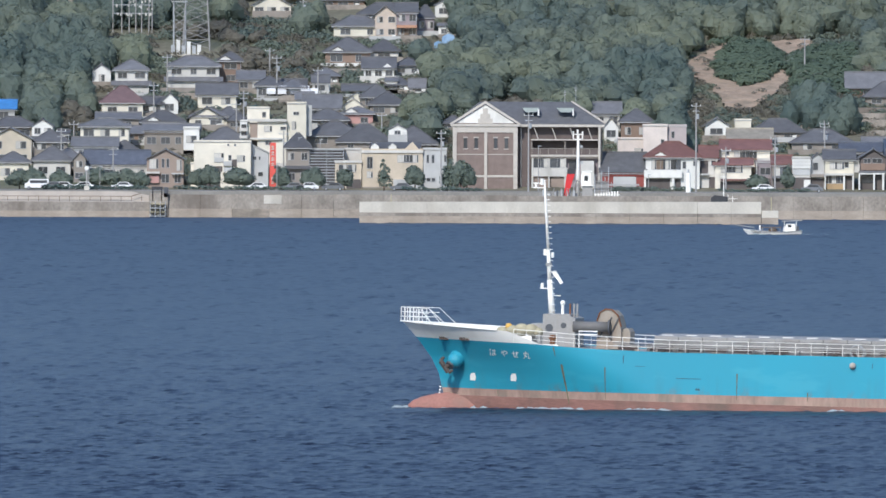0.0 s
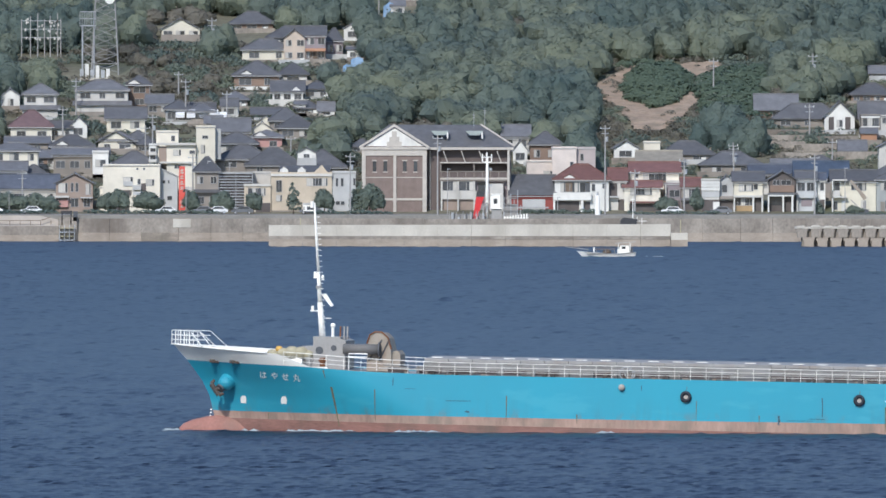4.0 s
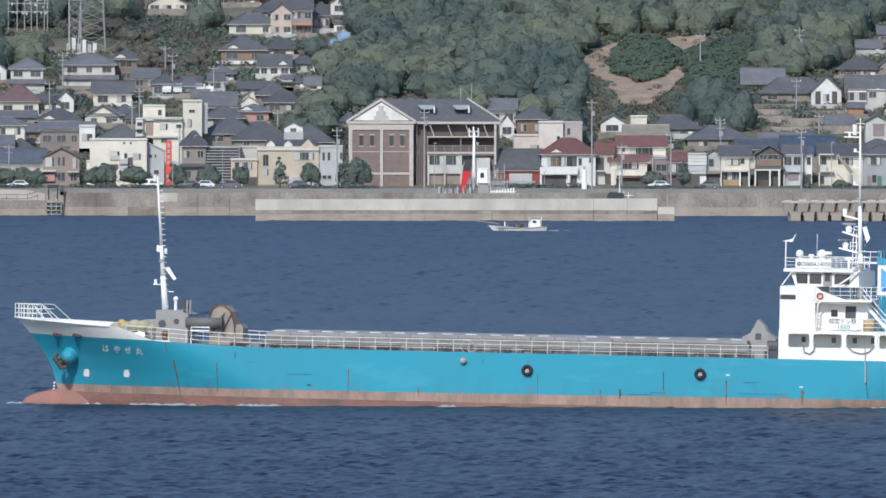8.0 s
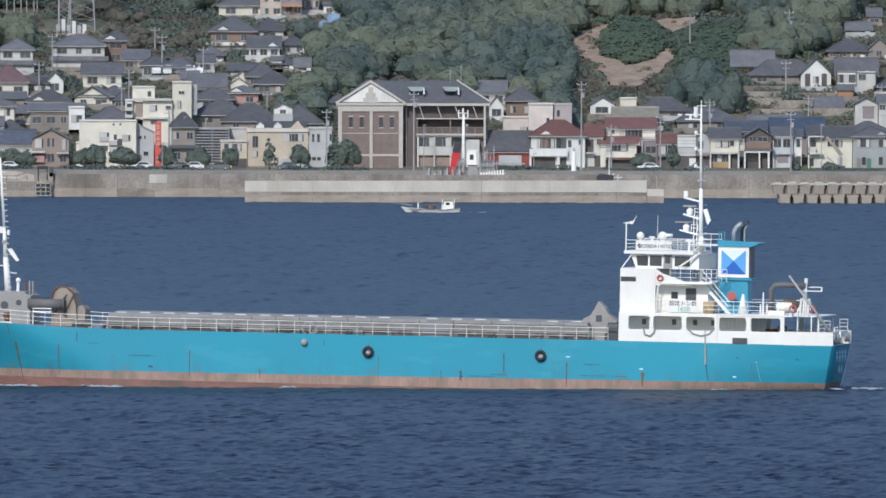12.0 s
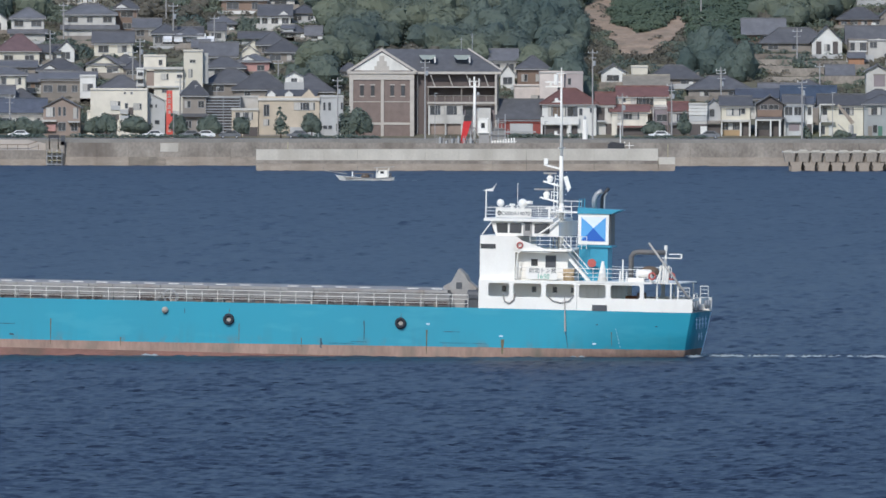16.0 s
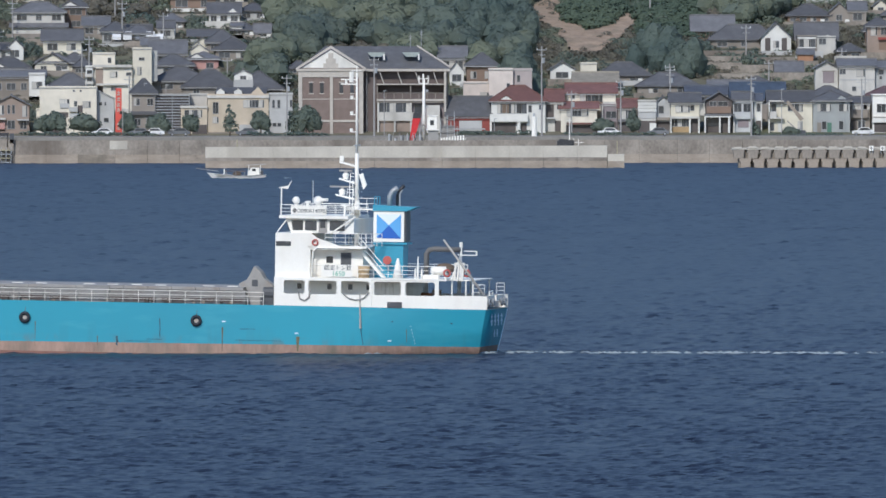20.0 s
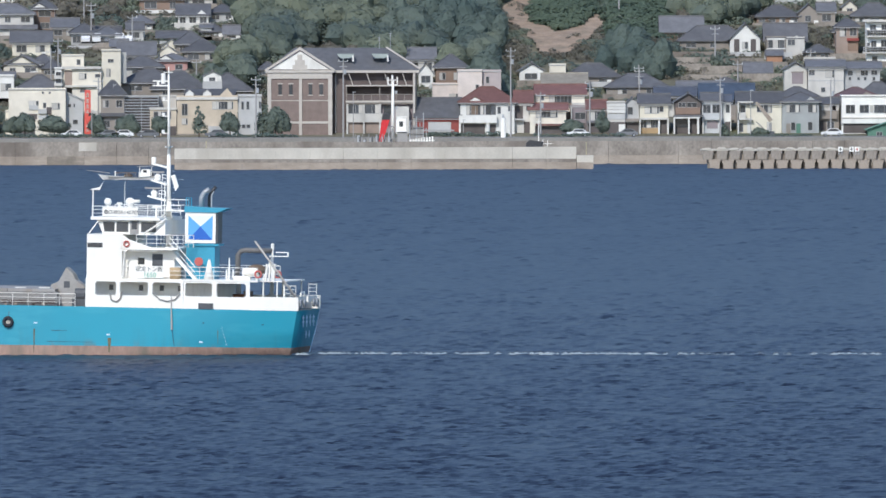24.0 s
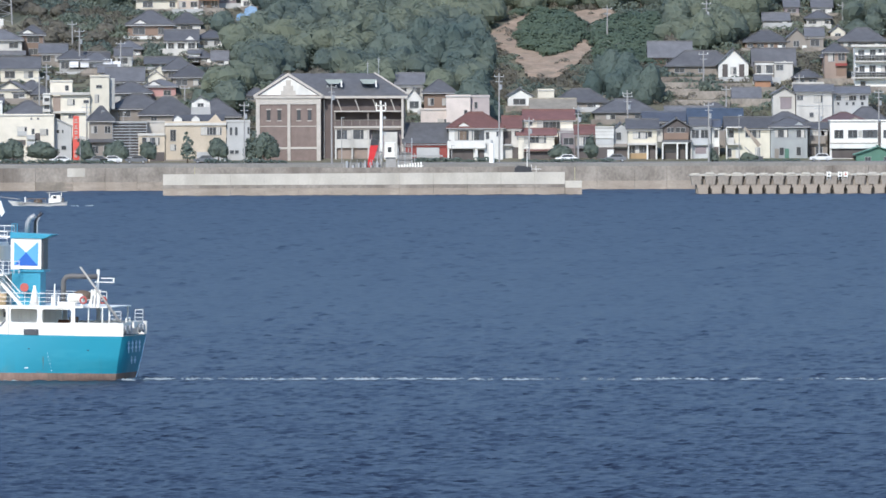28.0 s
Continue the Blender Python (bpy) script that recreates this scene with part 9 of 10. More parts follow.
    part("signal_arm", Geo().prism([(62.38, -0.2, 14.85), (63.58, -0.2, 14.55), (63.58, -0.2, 14.7), (62.38, -0.2, 14.98)], (0, 0.4, 0)).box(62.38, 62.68, -0.15, 0.15, 14.98, 15.4), W, mm)
    part("after_horn", Geo().prism([(63.88, -0.12, 14.0), (64.18, -0.12, 14.1), (64.48, -0.12, 13.2), (64.23, -0.12, 12.85)], (0, 0.24, 0)), W, mm)
    part("light_bracket", Geo().box(62.38, 63.58, -0.1, 0.1, 20.8, 20.9), W, mm)
    part("light_bracket", Geo().box(62.38, 63.58, -0.1, 0.1, 21.15, 21.25), W, mm)
    part("top_light", Geo().rod((63.18, -0.05, 21.0), (63.18, -0.05, 21.8), 0.17, None, 8), W, mm)
    part("top_light", Geo().rod((62.78, 0, 20.85), (62.78, 0, 21.2), 0.1, None, 8), W, mm)
    for z in (17.2, 18.5, 19.7):
        part("mast_lamp", Geo().box(63.13, 63.63, -0.08, 0.08, z, z + 0.06).rod((63.23, 0, z), (63.23, 0, z + 0.28), 0.12, None, 8), W, mm)
    part("mast_truck", Geo().box(63.23, 63.93, -0.03, 0.03, 21.85, 21.9).rod((63.58, 0, 21.6), (63.58, 0, 22.3), 0.04, None, 6), W, mm)
    part("yard", Geo().rod((63.68, -1.7, 16.2), (63.68, 1.7, 16.2), 0.04, None, 6), W, mm)
    for k in range(14):
        part("rung", Geo().rod((64.08, -0.25, 8.9 + k * 0.42), (64.08, 0.25, 8.9 + k * 0.42), 0.025, None, 5), W, mm)
    part("mast_ladder", Geo().rod((63.23, -0.35, 8.6), (63.23, -0.35, 13.6), 0.04, None, 5), W, mm)
    part("mast_ladder", Geo().rod((63.48, -0.4, 8.6), (63.48, -0.4, 13.6), 0.04, None, 5), W, mm)
    part("mast_stay_plate", Geo().box(63.08, 65.48, -1.3, 1.3, 11.3, 11.4), W, mm)
    railing(mm, [(63.88, -1.2, 11.4), (65.48, -1.2, 11.4)], 0.8, 0.8, 2)
    part("strut", Geo().rod((62.08, -4.0, 9.6), (63.68, -0.5, 11.2), 0.07, None, 6), W, mm)
    # inclined ladder beside the funnel
    ld = part("inclined_ladder", Geo().prism([(64.3, -4.9, 8.65), (64.6, -4.9, 8.65), (66.75, -4.9, 6.25), (66.45, -4.9, 6.25)], (0, 0.05, 0)).prism([(64.3, -4.3, 8.65), (64.6, -4.3, 8.65), (66.75, -4.3, 6.25), (66.45, -4.3, 6.25)], (0, 0.05, 0)), W, s, "white inclined ladder")
    for k in range(9):
        f = (k + 0.5) / 9
        part("step", Geo().box(64.35 + 2.1 * f, 64.65 + 2.1 * f, -4.88, -4.28, 8.6 - 2.4 * f, 8.65 - 2.4 * f), W, ld)
    for dz in (0.5, 0.95):
        part("handrail", Geo().rod((64.45, -4.92, 8.65 + dz), (66.6, -4.92, 6.25 + dz), 0.04, None, 6), W, ld)
    railing(s, [(64.9, -5.0, 8.6), (66.2, -3.2, 8.6)], 0.95, 0.5, 3)
    # funnel
    fu = part("funnel", Geo().box(65.52, 67.72, -2.4, 0.0, 6.2, 8.95), FUNNEL_BLUE, s, "blue and white funnel")
    part("funnel_flange", Geo().box(65.42, 68.02, -2.55, 0.15, 8.75, 8.9), FUNNEL_BLUE, fu)
    part("funnel_casing", Geo().box(65.42, 67.77, -2.5, 0.0, 8.95, 11.28), W, fu, "white funnel casing")
    # thin dark grey plate over the casing's aft end
    part("aft_grille", Geo().box(67.77, 67.9, -2.3, -0.1, 8.95, 11.28), DARK_GREY, fu)
    part("funnel_cap", Geo().prism([(65.37, -2.6, 11.28), (67.92, -2.6, 11.28), (68.67, -2.6, 11.60), (65.37, -2.6, 11.73)], (0, 2.8, 0)), FUNNEL_BLUE, fu)
    a, b, c, d, y = 65.67, 67.54, 9.2, 11.03, -2.52
    cx, cz = (a + b) / 2, (c + d) / 2 + 0.1
    part("emblem_bottom", Geo().poly([(a, y, c), (b, y, c), (cx, y, cz)]), EMB_DARK, fu)
    part("emblem_left", Geo().poly([(a, y, c), (cx, y, cz), (a, y, d)]), EMB_MID, fu)
    part("emblem_right", Geo().poly([(b, y, c), (b, y, d), (cx, y, cz)]), EMB_MID, fu)
    part("emblem_top", Geo().poly([(a, y, d), (cx, y, cz), (b, y, d)]), EMB_PALE, fu)
    part("exhaust", Geo().path([(66.42, -1.0, 11.58), (66.42, -1.0, 12.38), (66.62, -1.0, 12.78), (67.02, -1.0, 13.03)], 0.2, 10), STEEL, fu, "bare metal exhaust pipe", True)
    part("exhaust", Geo().path([(66.92, -0.4, 11.58), (66.92, -0.4, 12.48), (67.12, -0.4, 12.88), (67.42, -0.4, 13.23)], 0.13, 9), DARK_STEEL, fu, "sooty exhaust pipe", True)
    part("exhaust", Geo().rod((67.22, -1.2, 11.58), (67.22, -1.2, 12.58), 0.06, None, 7).rod((67.22, -1.2, 12.58), (67.42, -1.2, 12.88), 0.06, None, 7), STEEL, fu, "thin vent pipe")
    part("funnel_ladder", Geo().path([(65.47, -2.4, 11.68), (65.47, -2.4, 12.38), (65.87, -2.4, 12.38), (65.87, -2.4, 11.68)], 0.04).rod((65.67, -2.4, 11.68), (65.67, -2.4, 12.38), 0.03, None, 5), FUNNEL_BLUE, fu)
    part("red_disc", Geo().lathe("y", [(-0.1, 0.33), (0.0, 0.33)], 14, (66.6, -3.0, 7.55)), RED_GEAR, s, "red valve cover")
    # boat deck fittings
    railing(s, [(61.1, -5.75, 6.22), (66.0, -5.75, 6.22), (71.5, -5.65, 6.22)], 0.95, 1.15, 3)
    railing(s, [(61.1, 5.75, 6.22), (71.5, 5.65, 6.22)], 0.95, 1.3, 3)
    sg = part("tonnage_board", Geo().box(62.0, 64.35, -5.84, -5.78, 6.3, 7.2), W, s, "white tonnage board on the rail")
    ship_text("認定トン数", 0.42, SIGN_DARK, sg, (63.25, -5.86, 6.82), "tonnage_words")
    ship_text("1650", 0.5, SIGN_GREEN, sg, (63.3, -5.86, 6.36), "tonnage_number")
    part("drum", Geo().lathe("z", [(6.22, 0.42), (7.1, 0.45)], 14, (65.1, -4.8, 0)), BROWN_DRUM, s, "tan storage drum", True)
    part("vent_cone", Geo().rod((67.7, -4.9, 6.2), (67.7, -4.9, 7.75), 0.4, 0.08, 12), W, s, "white conical vent", True)
    part("gooseneck", Geo().path([(69.6, -3.0, 6.2), (69.6, -3.0, 8.1), (69.8, -3.0, 8.4), (70.2, -3.0, 8.48), (72.2, -3.0, 8.45)], 0.2, 10), DUCT, s, "dark grey gooseneck duct", True)
    raft = part("life_raft", Geo().lathe("x", [(70.2, 0.2), (70.3, 0.3), (71.3, 0.3), (71.4, 0.2)], 14, (0, -4.6, 6.85)), W, s, "white life raft canister", True)
    part("raft_cradle", Geo().box(70.3, 70.45, -5.0, -4.2, 6.2, 6.7), W, raft)
    part("raft_cradle", Geo().box(71.3, 71.45, -5.0, -4.2, 6.2, 6.7), W, raft)
    part("boat_cover", Geo().ball((70.9, -2.0, 7.0), 0.75, 12, 7, 0.55), WOOD, s, "brown covered boat", True)
    for x in (69.2, 69.5, 69.0):
        part("vent_pipe", Geo().rod((x, -4.6, 6.2), (x, -4.6, 7.0 if x != 69.2 else 7.9), 0.09, 0.05, 8), W, s)
    part("deck_box", Geo().box(69.7, 70.9, -5.3, -4.6, 6.22, 6.55), W, s)
    for x, y in ((71.6, -5.7), (72.9, -4.4)):
        part("life_buoy", Geo().torus((x, y, 6.7), 0.24, 0.07, "y", 16, 6), RED_GEAR, s, "red life buoy", True)
    for x in (72.0, 72.25, 72.6):
        part("davit_post", Geo().rod((x, -4.6, 6.1), (x + 0.1, -4.6, 7.5), 0.09, None, 7), W, s)
    ap = part("after_post", Geo().rod((72.10, -2.0, 6.1), (72.10, -2.0, 8.65), 0.11, 0.08, 8).rod((71.45, -2.4, 6.2), (72.05, -2.0, 7.95), 0.06, None, 6), W, s, "white after light post")
    part("lamp_bracket", Geo().box(71.85, 73.35, -2.1, -1.9, 8.00, 8.07), W, ap)
    part("lamp_bracket", Geo().box(72.35, 73.35, -2.1, -1.9, 8.30, 8.37), W, ap)
    part("lamp_bracket", Geo().box(73.25, 73.35, -2.1, -1.9, 8.00, 8.37), W, ap)
    part("post_lamp", Geo().rod((72.10, -2, 8.55), (72.10, -2, 9.00), 0.13, None, 8), W, ap)
    part("boom", Geo().rod((71.15, -4.6, 9.2), (74.45, -5.1, 4.95), 0.08, 0.09, 8), BOOM_PAINT, s, "weathered grey-brown inclined boom", True)
    # stern rails, chocks and the name on the transom
    for x0, x1, y in ((73.5, 74.35, -4.75), (73.9, 74.5, 4.6)):
        railing(s, [(x0, y, 5.0), (x1, y, 5.0)], 0.85, 0.4, 3)
    for y in (-4.2, -2.2, 2.4, 4.0):
        part("stern_chock", Geo().torus((74.65, y, 4.5), 0.26, 0.1, "x", 12, 6), STEEL, s)
    part("stern_plate", Geo().box(74.35, 74.5, -4.9, -0.6, 4.55, 5.0), W, s)
    part("stern_plate", Geo().box(74.35, 74.5, 0.6, 4.9, 4.55, 5.0), W, s)
    part("stern_arch", Geo().path([(74.4, -2.6, 5.0), (74.4, -2.6, 5.3), (74.4, -0.8, 5.35), (74.4, -0.8, 5.0)], 0.05), W, s)
    part("corner_trim", Geo().path([(at(0.7 + k * 0.4, TAIL) + 0.02, half_beam(at(0.7 + k * 0.4, TAIL), 0.7 + k * 0.4) + 0.02, 0.7 + k * 0.4) for k in range(9)], 0.05, 6), EMB_LIGHT, s, "pale edge trim of the transom")
    for k in range(4):
        y = -3.0 + k * 1.7
        part("transom_letter", Geo().box(74.62, 74.66, y, y + 0.75, 3.0, 3.14).box(74.62, 74.66, y + 0.3, y + 0.45, 2.7, 3.6).box(74.62, 74.66, y, y + 0.75, 3.35, 3.46), EMB_LIGHT, s)
    for k in range(2):
        y = -1.2 + k * 1.5
        part("transom_letter", Geo().box(74.58, 74.62, y, y + 0.6, 2.05, 2.15).box(74.58, 74.62, y + 0.2, y + 0.35, 1.85, 2.4), EMB_LIGHT, s)


ship = build_ship()


# ---------------------------------------------------------------- foam on the water
def foam_patch(g, rng, x, y, length, width, n, z=0.1):
    """Low, uneven lumps of foam."""
    for _ in range(n):
        cx, cy = x + rng.uniform(-0.5, 0.5) * length, y + rng.uniform(-0.5, 0.5) * width
        r = rng.uniform(0.05, 0.21)
        k = len(g.v)
        m = 7
        g.v.append((cx, cy, z + rng.uniform(0.01, 0.07)))
        for i in range(m):
            a = 6.28319 * i / m
            q = r * rng.uniform(0.6, 1.3)
            g.v.append((cx + q * 3.4 * math.cos(a), cy + q * 1.5 * math.sin(a), z - 0.12))
        for i in range(m):
            g.f.append((k, k + 1 + i, k + 1 + (i + 1) % m))


def build_wake():
    rng = random.Random(3)
    g = Geo()
    for x, L, n in ((75.6, 3, 26), (79, 6, 14), (86, 8, 14), (92, 9, 46), (99, 5, 22), (107, 8, 9), (118, 10, 20), (131, 9, 12), (144, 14, 16), (160, 16, 12), (172, 14, 6)):
        foam_patch(g, rng, x, 0.0, L, 1.6, n)
    for i in range(120):
        foam_patch(g, rng, rng.uniform(74.5, 178), rng.uniform(-0.4, 0.4), 1.5, 1.3, 1, 0.06)
    w = part("wake", g, FOAM)
    tagged(w, "thin white foam line of the wake astern of the ship", "wake foam", kind="stuff")
    b = Geo()
    for x, L, n in ((-0.9, 1.0, 7), (2.0, 1.8, 16), (4.5, 2.5, 6), (9.0, 2.0, 6), (11.5, 2.5, 12), (13.5, 2.0, 5), (18.0, 2.0, 5), (19.5, 2.0, 9), (33.0, 2.0, 3), (66.5, 3.0, 4), (70.5, 3.0, 7), (73.3, 2.6, 16), (74.8, 1.2, 8)):
        for k in range(n):
            px = x + rng.uniform(-0.5, 0.5) * L
            foam_patch(b, rng, px, -half_beam(max(px, 2.1), 0) - 0.35 - (0.5 if px < 2.5 else 0), 0.1, 0.25, 1, 0.12)
    f = part("bow_wave", b, FOAM)
    tagged(f, "broken white foam along the ship's waterline", "bow wave foam", kind="stuff")
    return w, f


wake, bow_wave = build_wake()


# ---------------------------------------------------------------- small boats
def build_fishing_boat():
    f = empty("fishing_boat")
    tagged(f, "small white fishing boat with an awning and a wheelhouse aft", "fishing boat")
    g = Geo()
    n = 20
    for sd in (-1, 1):
        k = len(g.v)
        for fz in (0.0, 0.5, 1.0):
            for i in range(n + 1):
                u = i / n
                top = 0.46 + 0.5 * (1 - u) ** 3 + 0.22 * max(0.0, u - 0.7) / 0.3
                z = -0.4 + (top + 0.4) * fz
                b = 1.2 * (1 - (1 - min(1, u / 0.45)) ** 2.2) * (0.6 + 0.4 * fz)
                x = 0.8 + 9.0 * u - 0.5 * fz * (1 - u) + 0.7 * (1 - fz) * (1 - u) + 0.15 * fz * u
                g.v.append((x, sd * b, z))
        for j in range(2):
            for i in range(n):
                g.f.append((k + j * (n + 1) + i, k + j * (n + 1) + i + 1, k + (j + 1) * (n + 1) + i + 1, k + (j + 1) * (n + 1) + i))
    m = 3 * (n + 1)
    for j in range(2):
        a, b = j * (n + 1) + n, m + j * (n + 1) + n
        g.f.append((a, b, b + n + 1, a + n + 1))
    part("hull", g, WHITE_PAINT, f, "white hull with a raised bow", True)
    part("deck", Geo().box(2.0, 9.6, -0.95, 0.95, 0.3, 0.44), GREY_PAINT, f)
    part("rubbing_strake", Geo().path([(1.6, -0.8, 0.66), (3.5, -1.17, 0.50), (7.2, -1.23, 0.44), (9.7, -1.23, 0.64)], 0.05, 6), GREY_PAINT, f, "grey rubbing strake")
    cb = part("wheelhouse", Geo().prism([(6.9, -0.7, 0.4), (8.8, -0.7, 0.4), (8.8, -0.7, 1.75), (7.4, -0.7, 1.75), (7.2, -0.7, 1.3), (6.9, -0.7, 1.2)], (0, 1.4, 0)), WHITE_PAINT, f)
    part("window", Geo().box(7.6, 8.2, -0.73, -0.7, 1.2, 1.6), GLASS, cb)
    part("awning", Geo().prism([(6.6, -1.0, 2.08), (9.9, -1.0, 2.28), (9.9, -1.0, 2.38), (6.6, -1.0, 2.18)], (0, 2.0, 0)), CURTAIN, f, "pale awning over the wheelhouse")
    for x in (7.0, 8.9):
        for y in (-0.85, 0.85):
            part("awning_post", Geo().rod((x, y, 0.6), (x + 0.1, y, 2.15), 0.06, None, 5), WHITE_PAINT, f)
    part("engine_box", Geo().box(8.8, 9.4, -0.6, 0.6, 0.6, 1.35), DARK_GREY, f)
    for y in (-0.85, 0.8):
        part("gear_rack", Geo().box(3.2, 6.6, y, y + 0.1, 1.12, 1.24), WOOD, f)
    for x in (3.5, 5.0, 6.4):
        part("gear_post", Geo().rod((x, -0.8, 0.6), (x, -0.8, 1.2), 0.05, None, 5), GREY_PAINT, f)
    part("net_heap", Geo().ball((5.2, 0, 0.75), 0.75, 10, 6, 0.5), WOOD, f, "brown heap of nets", True)
    part("bow_bitt", Geo().box(3.0, 3.2, -0.15, 0.15, 0.7, 1.5), WHITE_PAINT, f)
    part("bow_sprit", Geo().rod((-1.55, 0, 1.62), (2.2, 0, 1.12), 0.05, 0.09, 6), GREY_PAINT, f)
    fm = Geo()
    rng = random.Random(6)
    foam_patch(fm, rng, 10.8, -0.2, 2.5, 1.4, 9)
    foam_patch(fm, rng, 14.0, -0.1, 4, 1.0, 4)
    wk = part("boat_wake", fm, FOAM)
    tagged(wk, "small white wake behind the fishing boat", "wake foam", kind="stuff")
    return f, wk


fishing_boat, boat_wake = build_fishing_boat()


def build_moored():
    v = empty("moored_ship", 24.0, 2975, 0)
    tagged(v, "moored ship with a red funnel and white mast behind the breakwater", "ship")
    # made-up high hull in concrete grey, in place of the quay wall band
    part("hull", Geo().prism([(-11, -2.4, -1.0), (9, -2.4, -1.0), (11.5, -2.4, 4.5), (8.0, -2.4, 4.55), (-11.5, -2.4, 4.5)], (0, 4.8, 0)), CONC, v, "grey hull raised to stand for the quay wall")
    rg = random.Random(17)
    for k in range(18):
        gx = -7.0 + k * 0.36
        part("deck_gear", Geo().box(gx, gx + rg.uniform(0.15, 0.5), -1.9, -1.4, 4.4, 4.6 + rg.uniform(0.2, 1.1)) if k % 3 else Geo().rod((gx, -1.9, 4.4), (gx + rg.uniform(-0.6, 0.6), -1.9, 5.9), 0.06, None, 6), (GREY_PAINT, STEEL, DARK_GREY)[k % 3], v)
    fn = part("funnel", Geo().prism([(-2.9, -0.8, 4.4), (-2.2, -0.8, 4.4), (-0.9, -0.8, 8.4), (-2.3, -0.8, 8.4)], (0, 1.6, 0)), RED_FUNNEL, v, "red funnel")
    part("funnel_top", Geo().prism([(-2.3, -0.82, 8.4), (-0.9, -0.82, 8.4), (-0.75, -0.82, 9.4), (-1.9, -0.82, 9.6), (-2.2, -0.82, 9.3)], (0, 1.64, 0)), DARK_STEEL, fn, "black funnel top")
    part("boat_davit", Geo().path([(-1.2, -1.6, 4.4), (-1.0, -1.6, 6.6), (-0.5, -1.6, 7.3), (-0.1, -1.6, 7.0)], 0.14), GREY_PAINT, v)
    hs = part("deckhouse", Geo().prism([(0.2, -1.6, 6.4), (1.9, -1.6, 6.4), (1.9, -1.6, 8.7), (0.5, -1.6, 8.9), (0.2, -1.6, 8.3)], (0, 3.2, 0)), WHITE_PAINT, v, "white deckhouse")
    part("window", Geo().box(0.75, 1.4, -1.64, -1.6, 7.2, 8.1), GLASS, hs)
    part("lower_house", Geo().box(0.4, 2.2, -1.5, 1.5, 4.4, 6.4), GREY_PAINT, hs, "grey lower deckhouse")
    part("upper_deck", Geo().box(0.1, 2.2, -1.8, 1.8, 6.3, 6.45), WHITE_PAINT, hs)
    part("upper_deck", Geo().box(0.3, 2.1, -1.7, 1.7, 8.8, 8.95), WHITE_PAINT, hs)
    for k in range(4):
        part("rail_post", Geo().box(0.2 + k * 0.55, 0.28 + k * 0.55, -1.85, -1.78, 6.4, 7.2), WHITE_PAINT, hs)
    mt = part("mast", Geo().rod((-0.4, -0.6, 4.3), (-0.35, -0.6, 15.4), 0.36, 0.2, 10), WHITE_PAINT, v, "thick white mast", True)
    part("mast_cradle", Geo().box(-1.3, 0.5, -0.8, -0.4, 14.4, 14.6).box(-1.3, -1.1, -0.8, -0.4, 14.4, 15.9).box(0.3, 0.5, -0.8, -0.4, 14.4, 15.9).box(-0.6, -0.3, -0.8, -0.4, 14.6, 16.2).box(-1.4, 0.6, -0.8, -0.4, 15.3, 15.45), WHITE_PAINT, mt)
    for lz in (13.0, 10.2):
        part("mast_lamp", Geo().box(0.0, 0.45, -0.7, -0.5, lz, lz + 0.45), STEEL, mt)
    # grey working gear abaft the deckhouse
    for k, (gx, gh) in enumerate(((2.5, 8.4), (3.1, 7.4), (3.7, 8.9), (4.3, 7.9), (4.9, 9.6), (5.4, 7.0))):
        part("gear_post", Geo().box(gx, gx + 0.16, -1.8, -1.6, 4.4, gh), GREY_PAINT if k % 2 else STEEL, v)
    for gz in (5.9, 7.0, 8.1):
        part("gear_bar", Geo().box(2.5, 5.1, -1.8, -1.65, gz, gz + 0.14), GREY_PAINT, v)
    part("gear_panel", Geo().prism([(2.4, -1.5, 4.4), (4.9, -1.5, 4.4), (4.9, -1.5, 6.9), (3.4, -1.5, 7.4), (2.4, -1.5, 6.2)], (0, 0.2, 0)), GREY_PAINT, v, "grey gear panel")
    for k in range(9):
        px = 2.6 + k * 0.48
        part("rail_slat", Geo().box(px, px + 0.26, -2.35, -2.2, 4.4, 5.0 + 0.06 * k), WHITE_PAINT, v)
    part("rail", Geo().box(2.5, 7.0, -2.2, -2.1, 4.75, 4.85), WHITE_PAINT, v)
    w = empty("work_boat", 48.8, 2962, 0)
    tagged(w, "small dark work boat with a mast behind the breakwater", "boat")
    part("hull", Geo().prism([(-3.5, -1.2, -0.6), (3.2, -1.2, -0.6), (4.0, -1.2, 3.7), (-3.8, -1.2, 3.4)], (0, 2.4, 0)), DARK_GREY, w)
    part("cabin", Geo().prism([(-2.0, -1.0, 2.9), (1.0, -1.0, 2.9), (1.0, -1.0, 4.6), (-1.4, -1.0, 4.9), (-2.0, -1.0, 4.4)], (0, 2.0, 0)), DARK_STEEL, w)
    part("mast", Geo().rod((0.2, 0, 4.5), (0.2, 0, 8.6), 0.1, 0.06, 7).box(-0.3, 0.6, -0.1, 0.1, 8.0, 8.1), WHITE_PAINT, w)
    part("white_rail", Geo().box(0.9, 1.0, -1.0, -0.9, 3.2, 5.0), WHITE_PAINT, w)
    part("white_rail", Geo().box(1.7, 1.8, -1.0, -0.9, 3.2, 4.8), WHITE_PAINT, w)
    part("white_rail", Geo().box(0.9, 2.6, -1.0, -0.9, 4.2, 4.3), WHITE_PAINT, w)


build_moored()


# ---------------------------------------------------------------- what moves
HEADING = 9.0


def ship_place(t):
    """Where the stem of the ship is at t seconds."""
    u = (t - 14.0) / 14.0
    d = -0.38 * u ** 4 - 0.10 * u ** 3 - 1.30 * u ** 2 - 40.51 * u - 41.09
    return d * math.cos(radians(HEADING)), 1290.0 - d * math.sin(radians(HEADING))


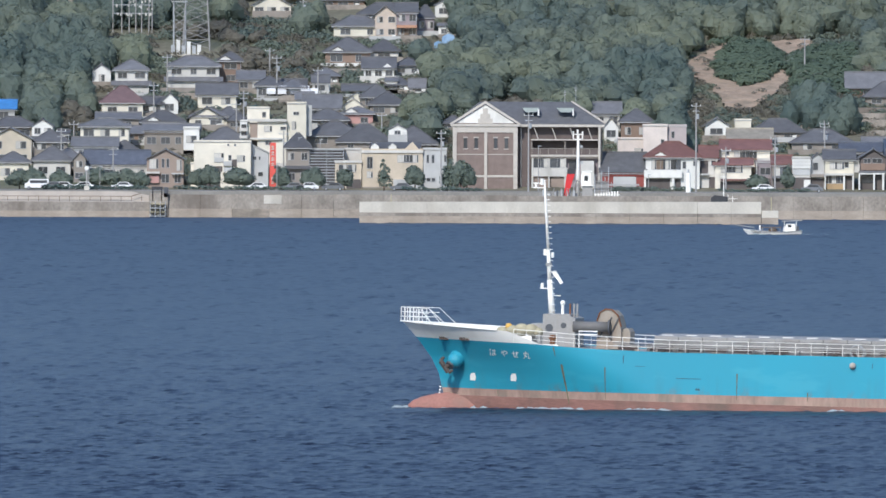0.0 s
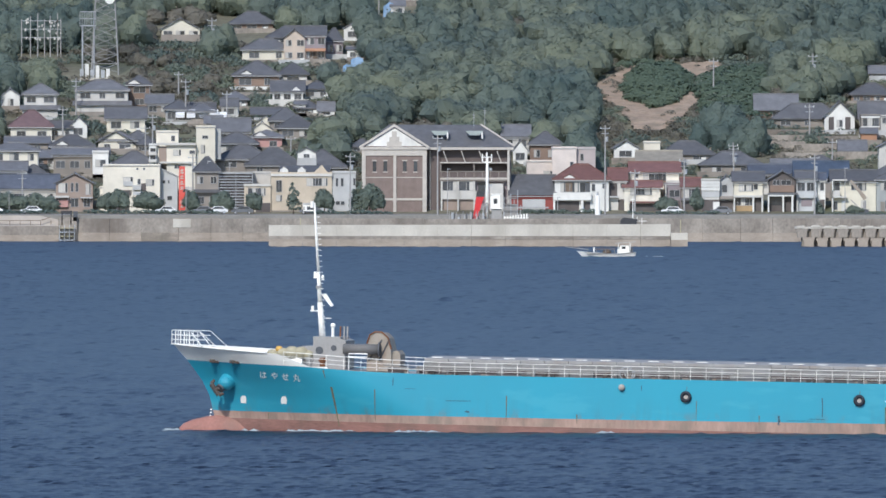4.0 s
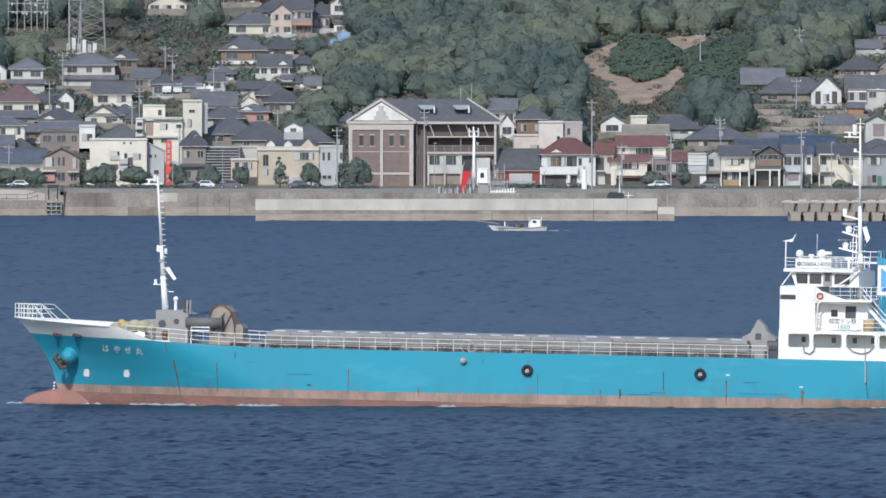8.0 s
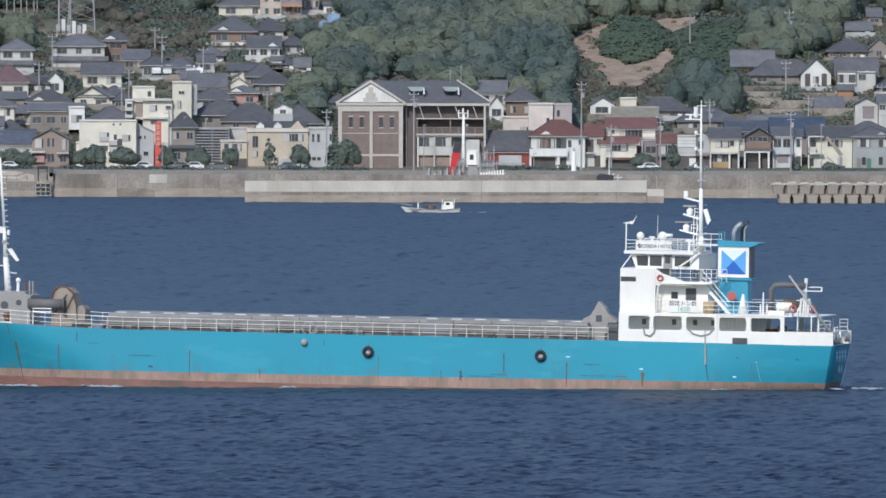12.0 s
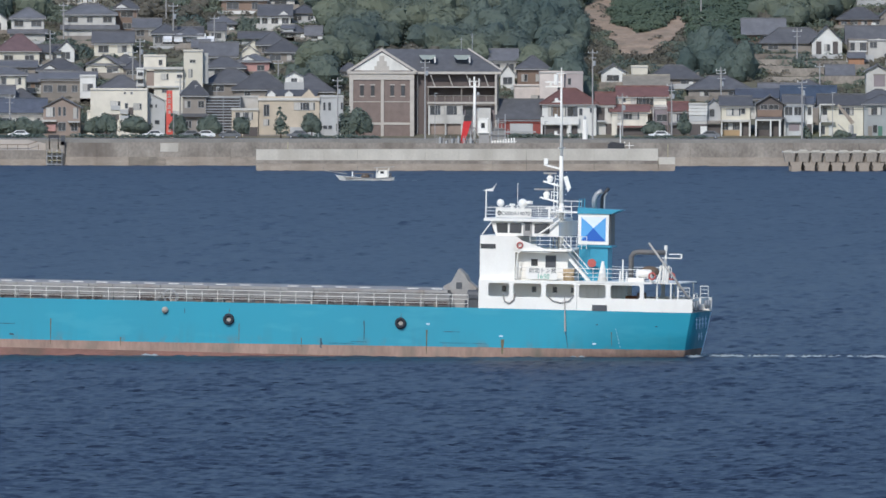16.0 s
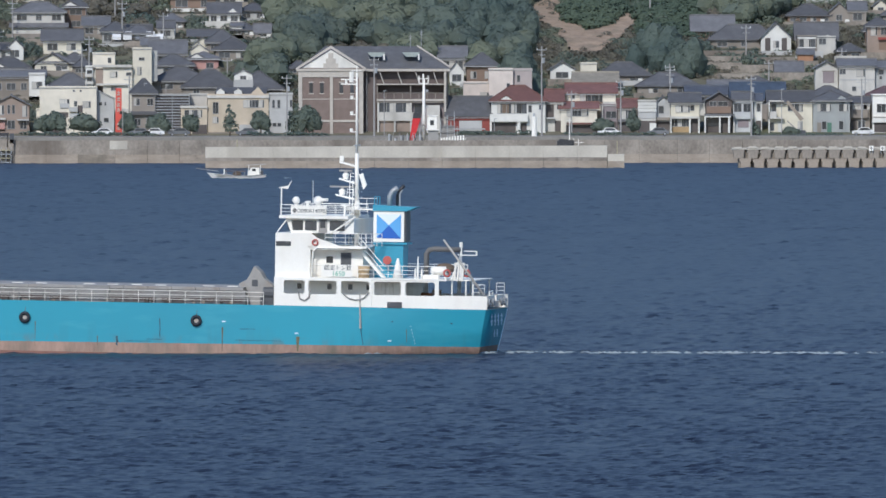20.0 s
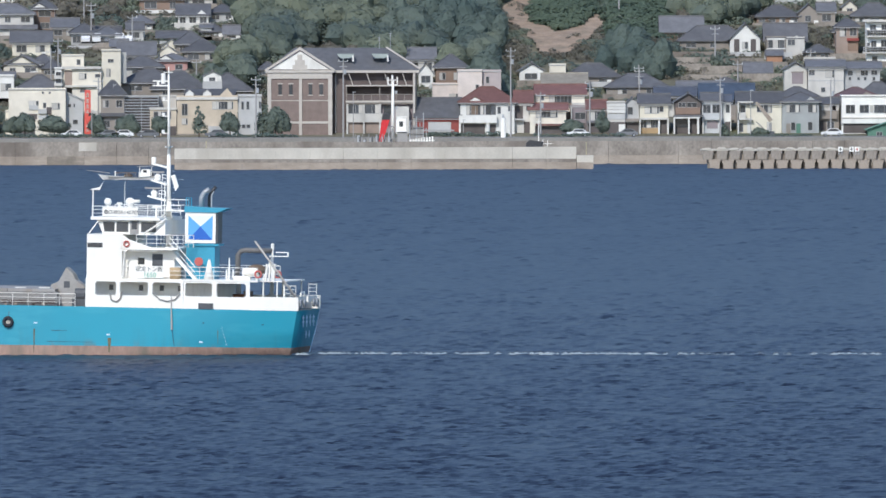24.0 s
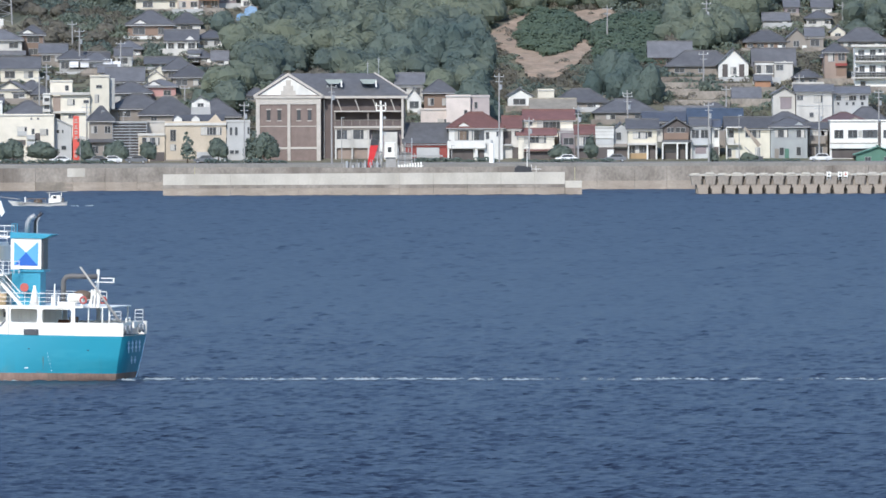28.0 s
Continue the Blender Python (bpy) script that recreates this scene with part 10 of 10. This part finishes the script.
def motions():
    times = [0, 2, 4, 6, 8, 10, 12, 14, 16, 18, 20, 22, 24, 26, 28]
    walk(ship, [(t, pose(*ship_place(t), 0.622 + 0.02 * math.sin(t * 0.9), 0, 0.95 + 0.015 * math.sin(t * 0.8), -HEADING)) for t in times])
    for sc, x, z in SCANNER:
        walk(sc, [(i * 0.35, pose(x, 0, z, 0, 0, 90 + 180 * (i * 0.35 - 9.6) / 1.4)) for i in range(81)])
    for foam in (wake, bow_wave):
        walk(foam, [(t, pose(*ship_place(t), 0, 0, 0, -HEADING)) for t in times])
    walk(water, [(t, pose(-0.30 * t, 0.2 * t, 0)) for t in (0, 7, 14, 21, 28)])
    for thing in (fishing_boat, boat_wake):
        walk(thing, [(t, pose(48.2 - 3.035 * t - 0.0028 * t * t, 2745.0, 0.03 * math.sin(1.7 * t) if thing is fishing_boat else 0, 0, 0.4 * math.sin(1.3 * t) if thing is fishing_boat else 0, 0)) for t in times])


motions()
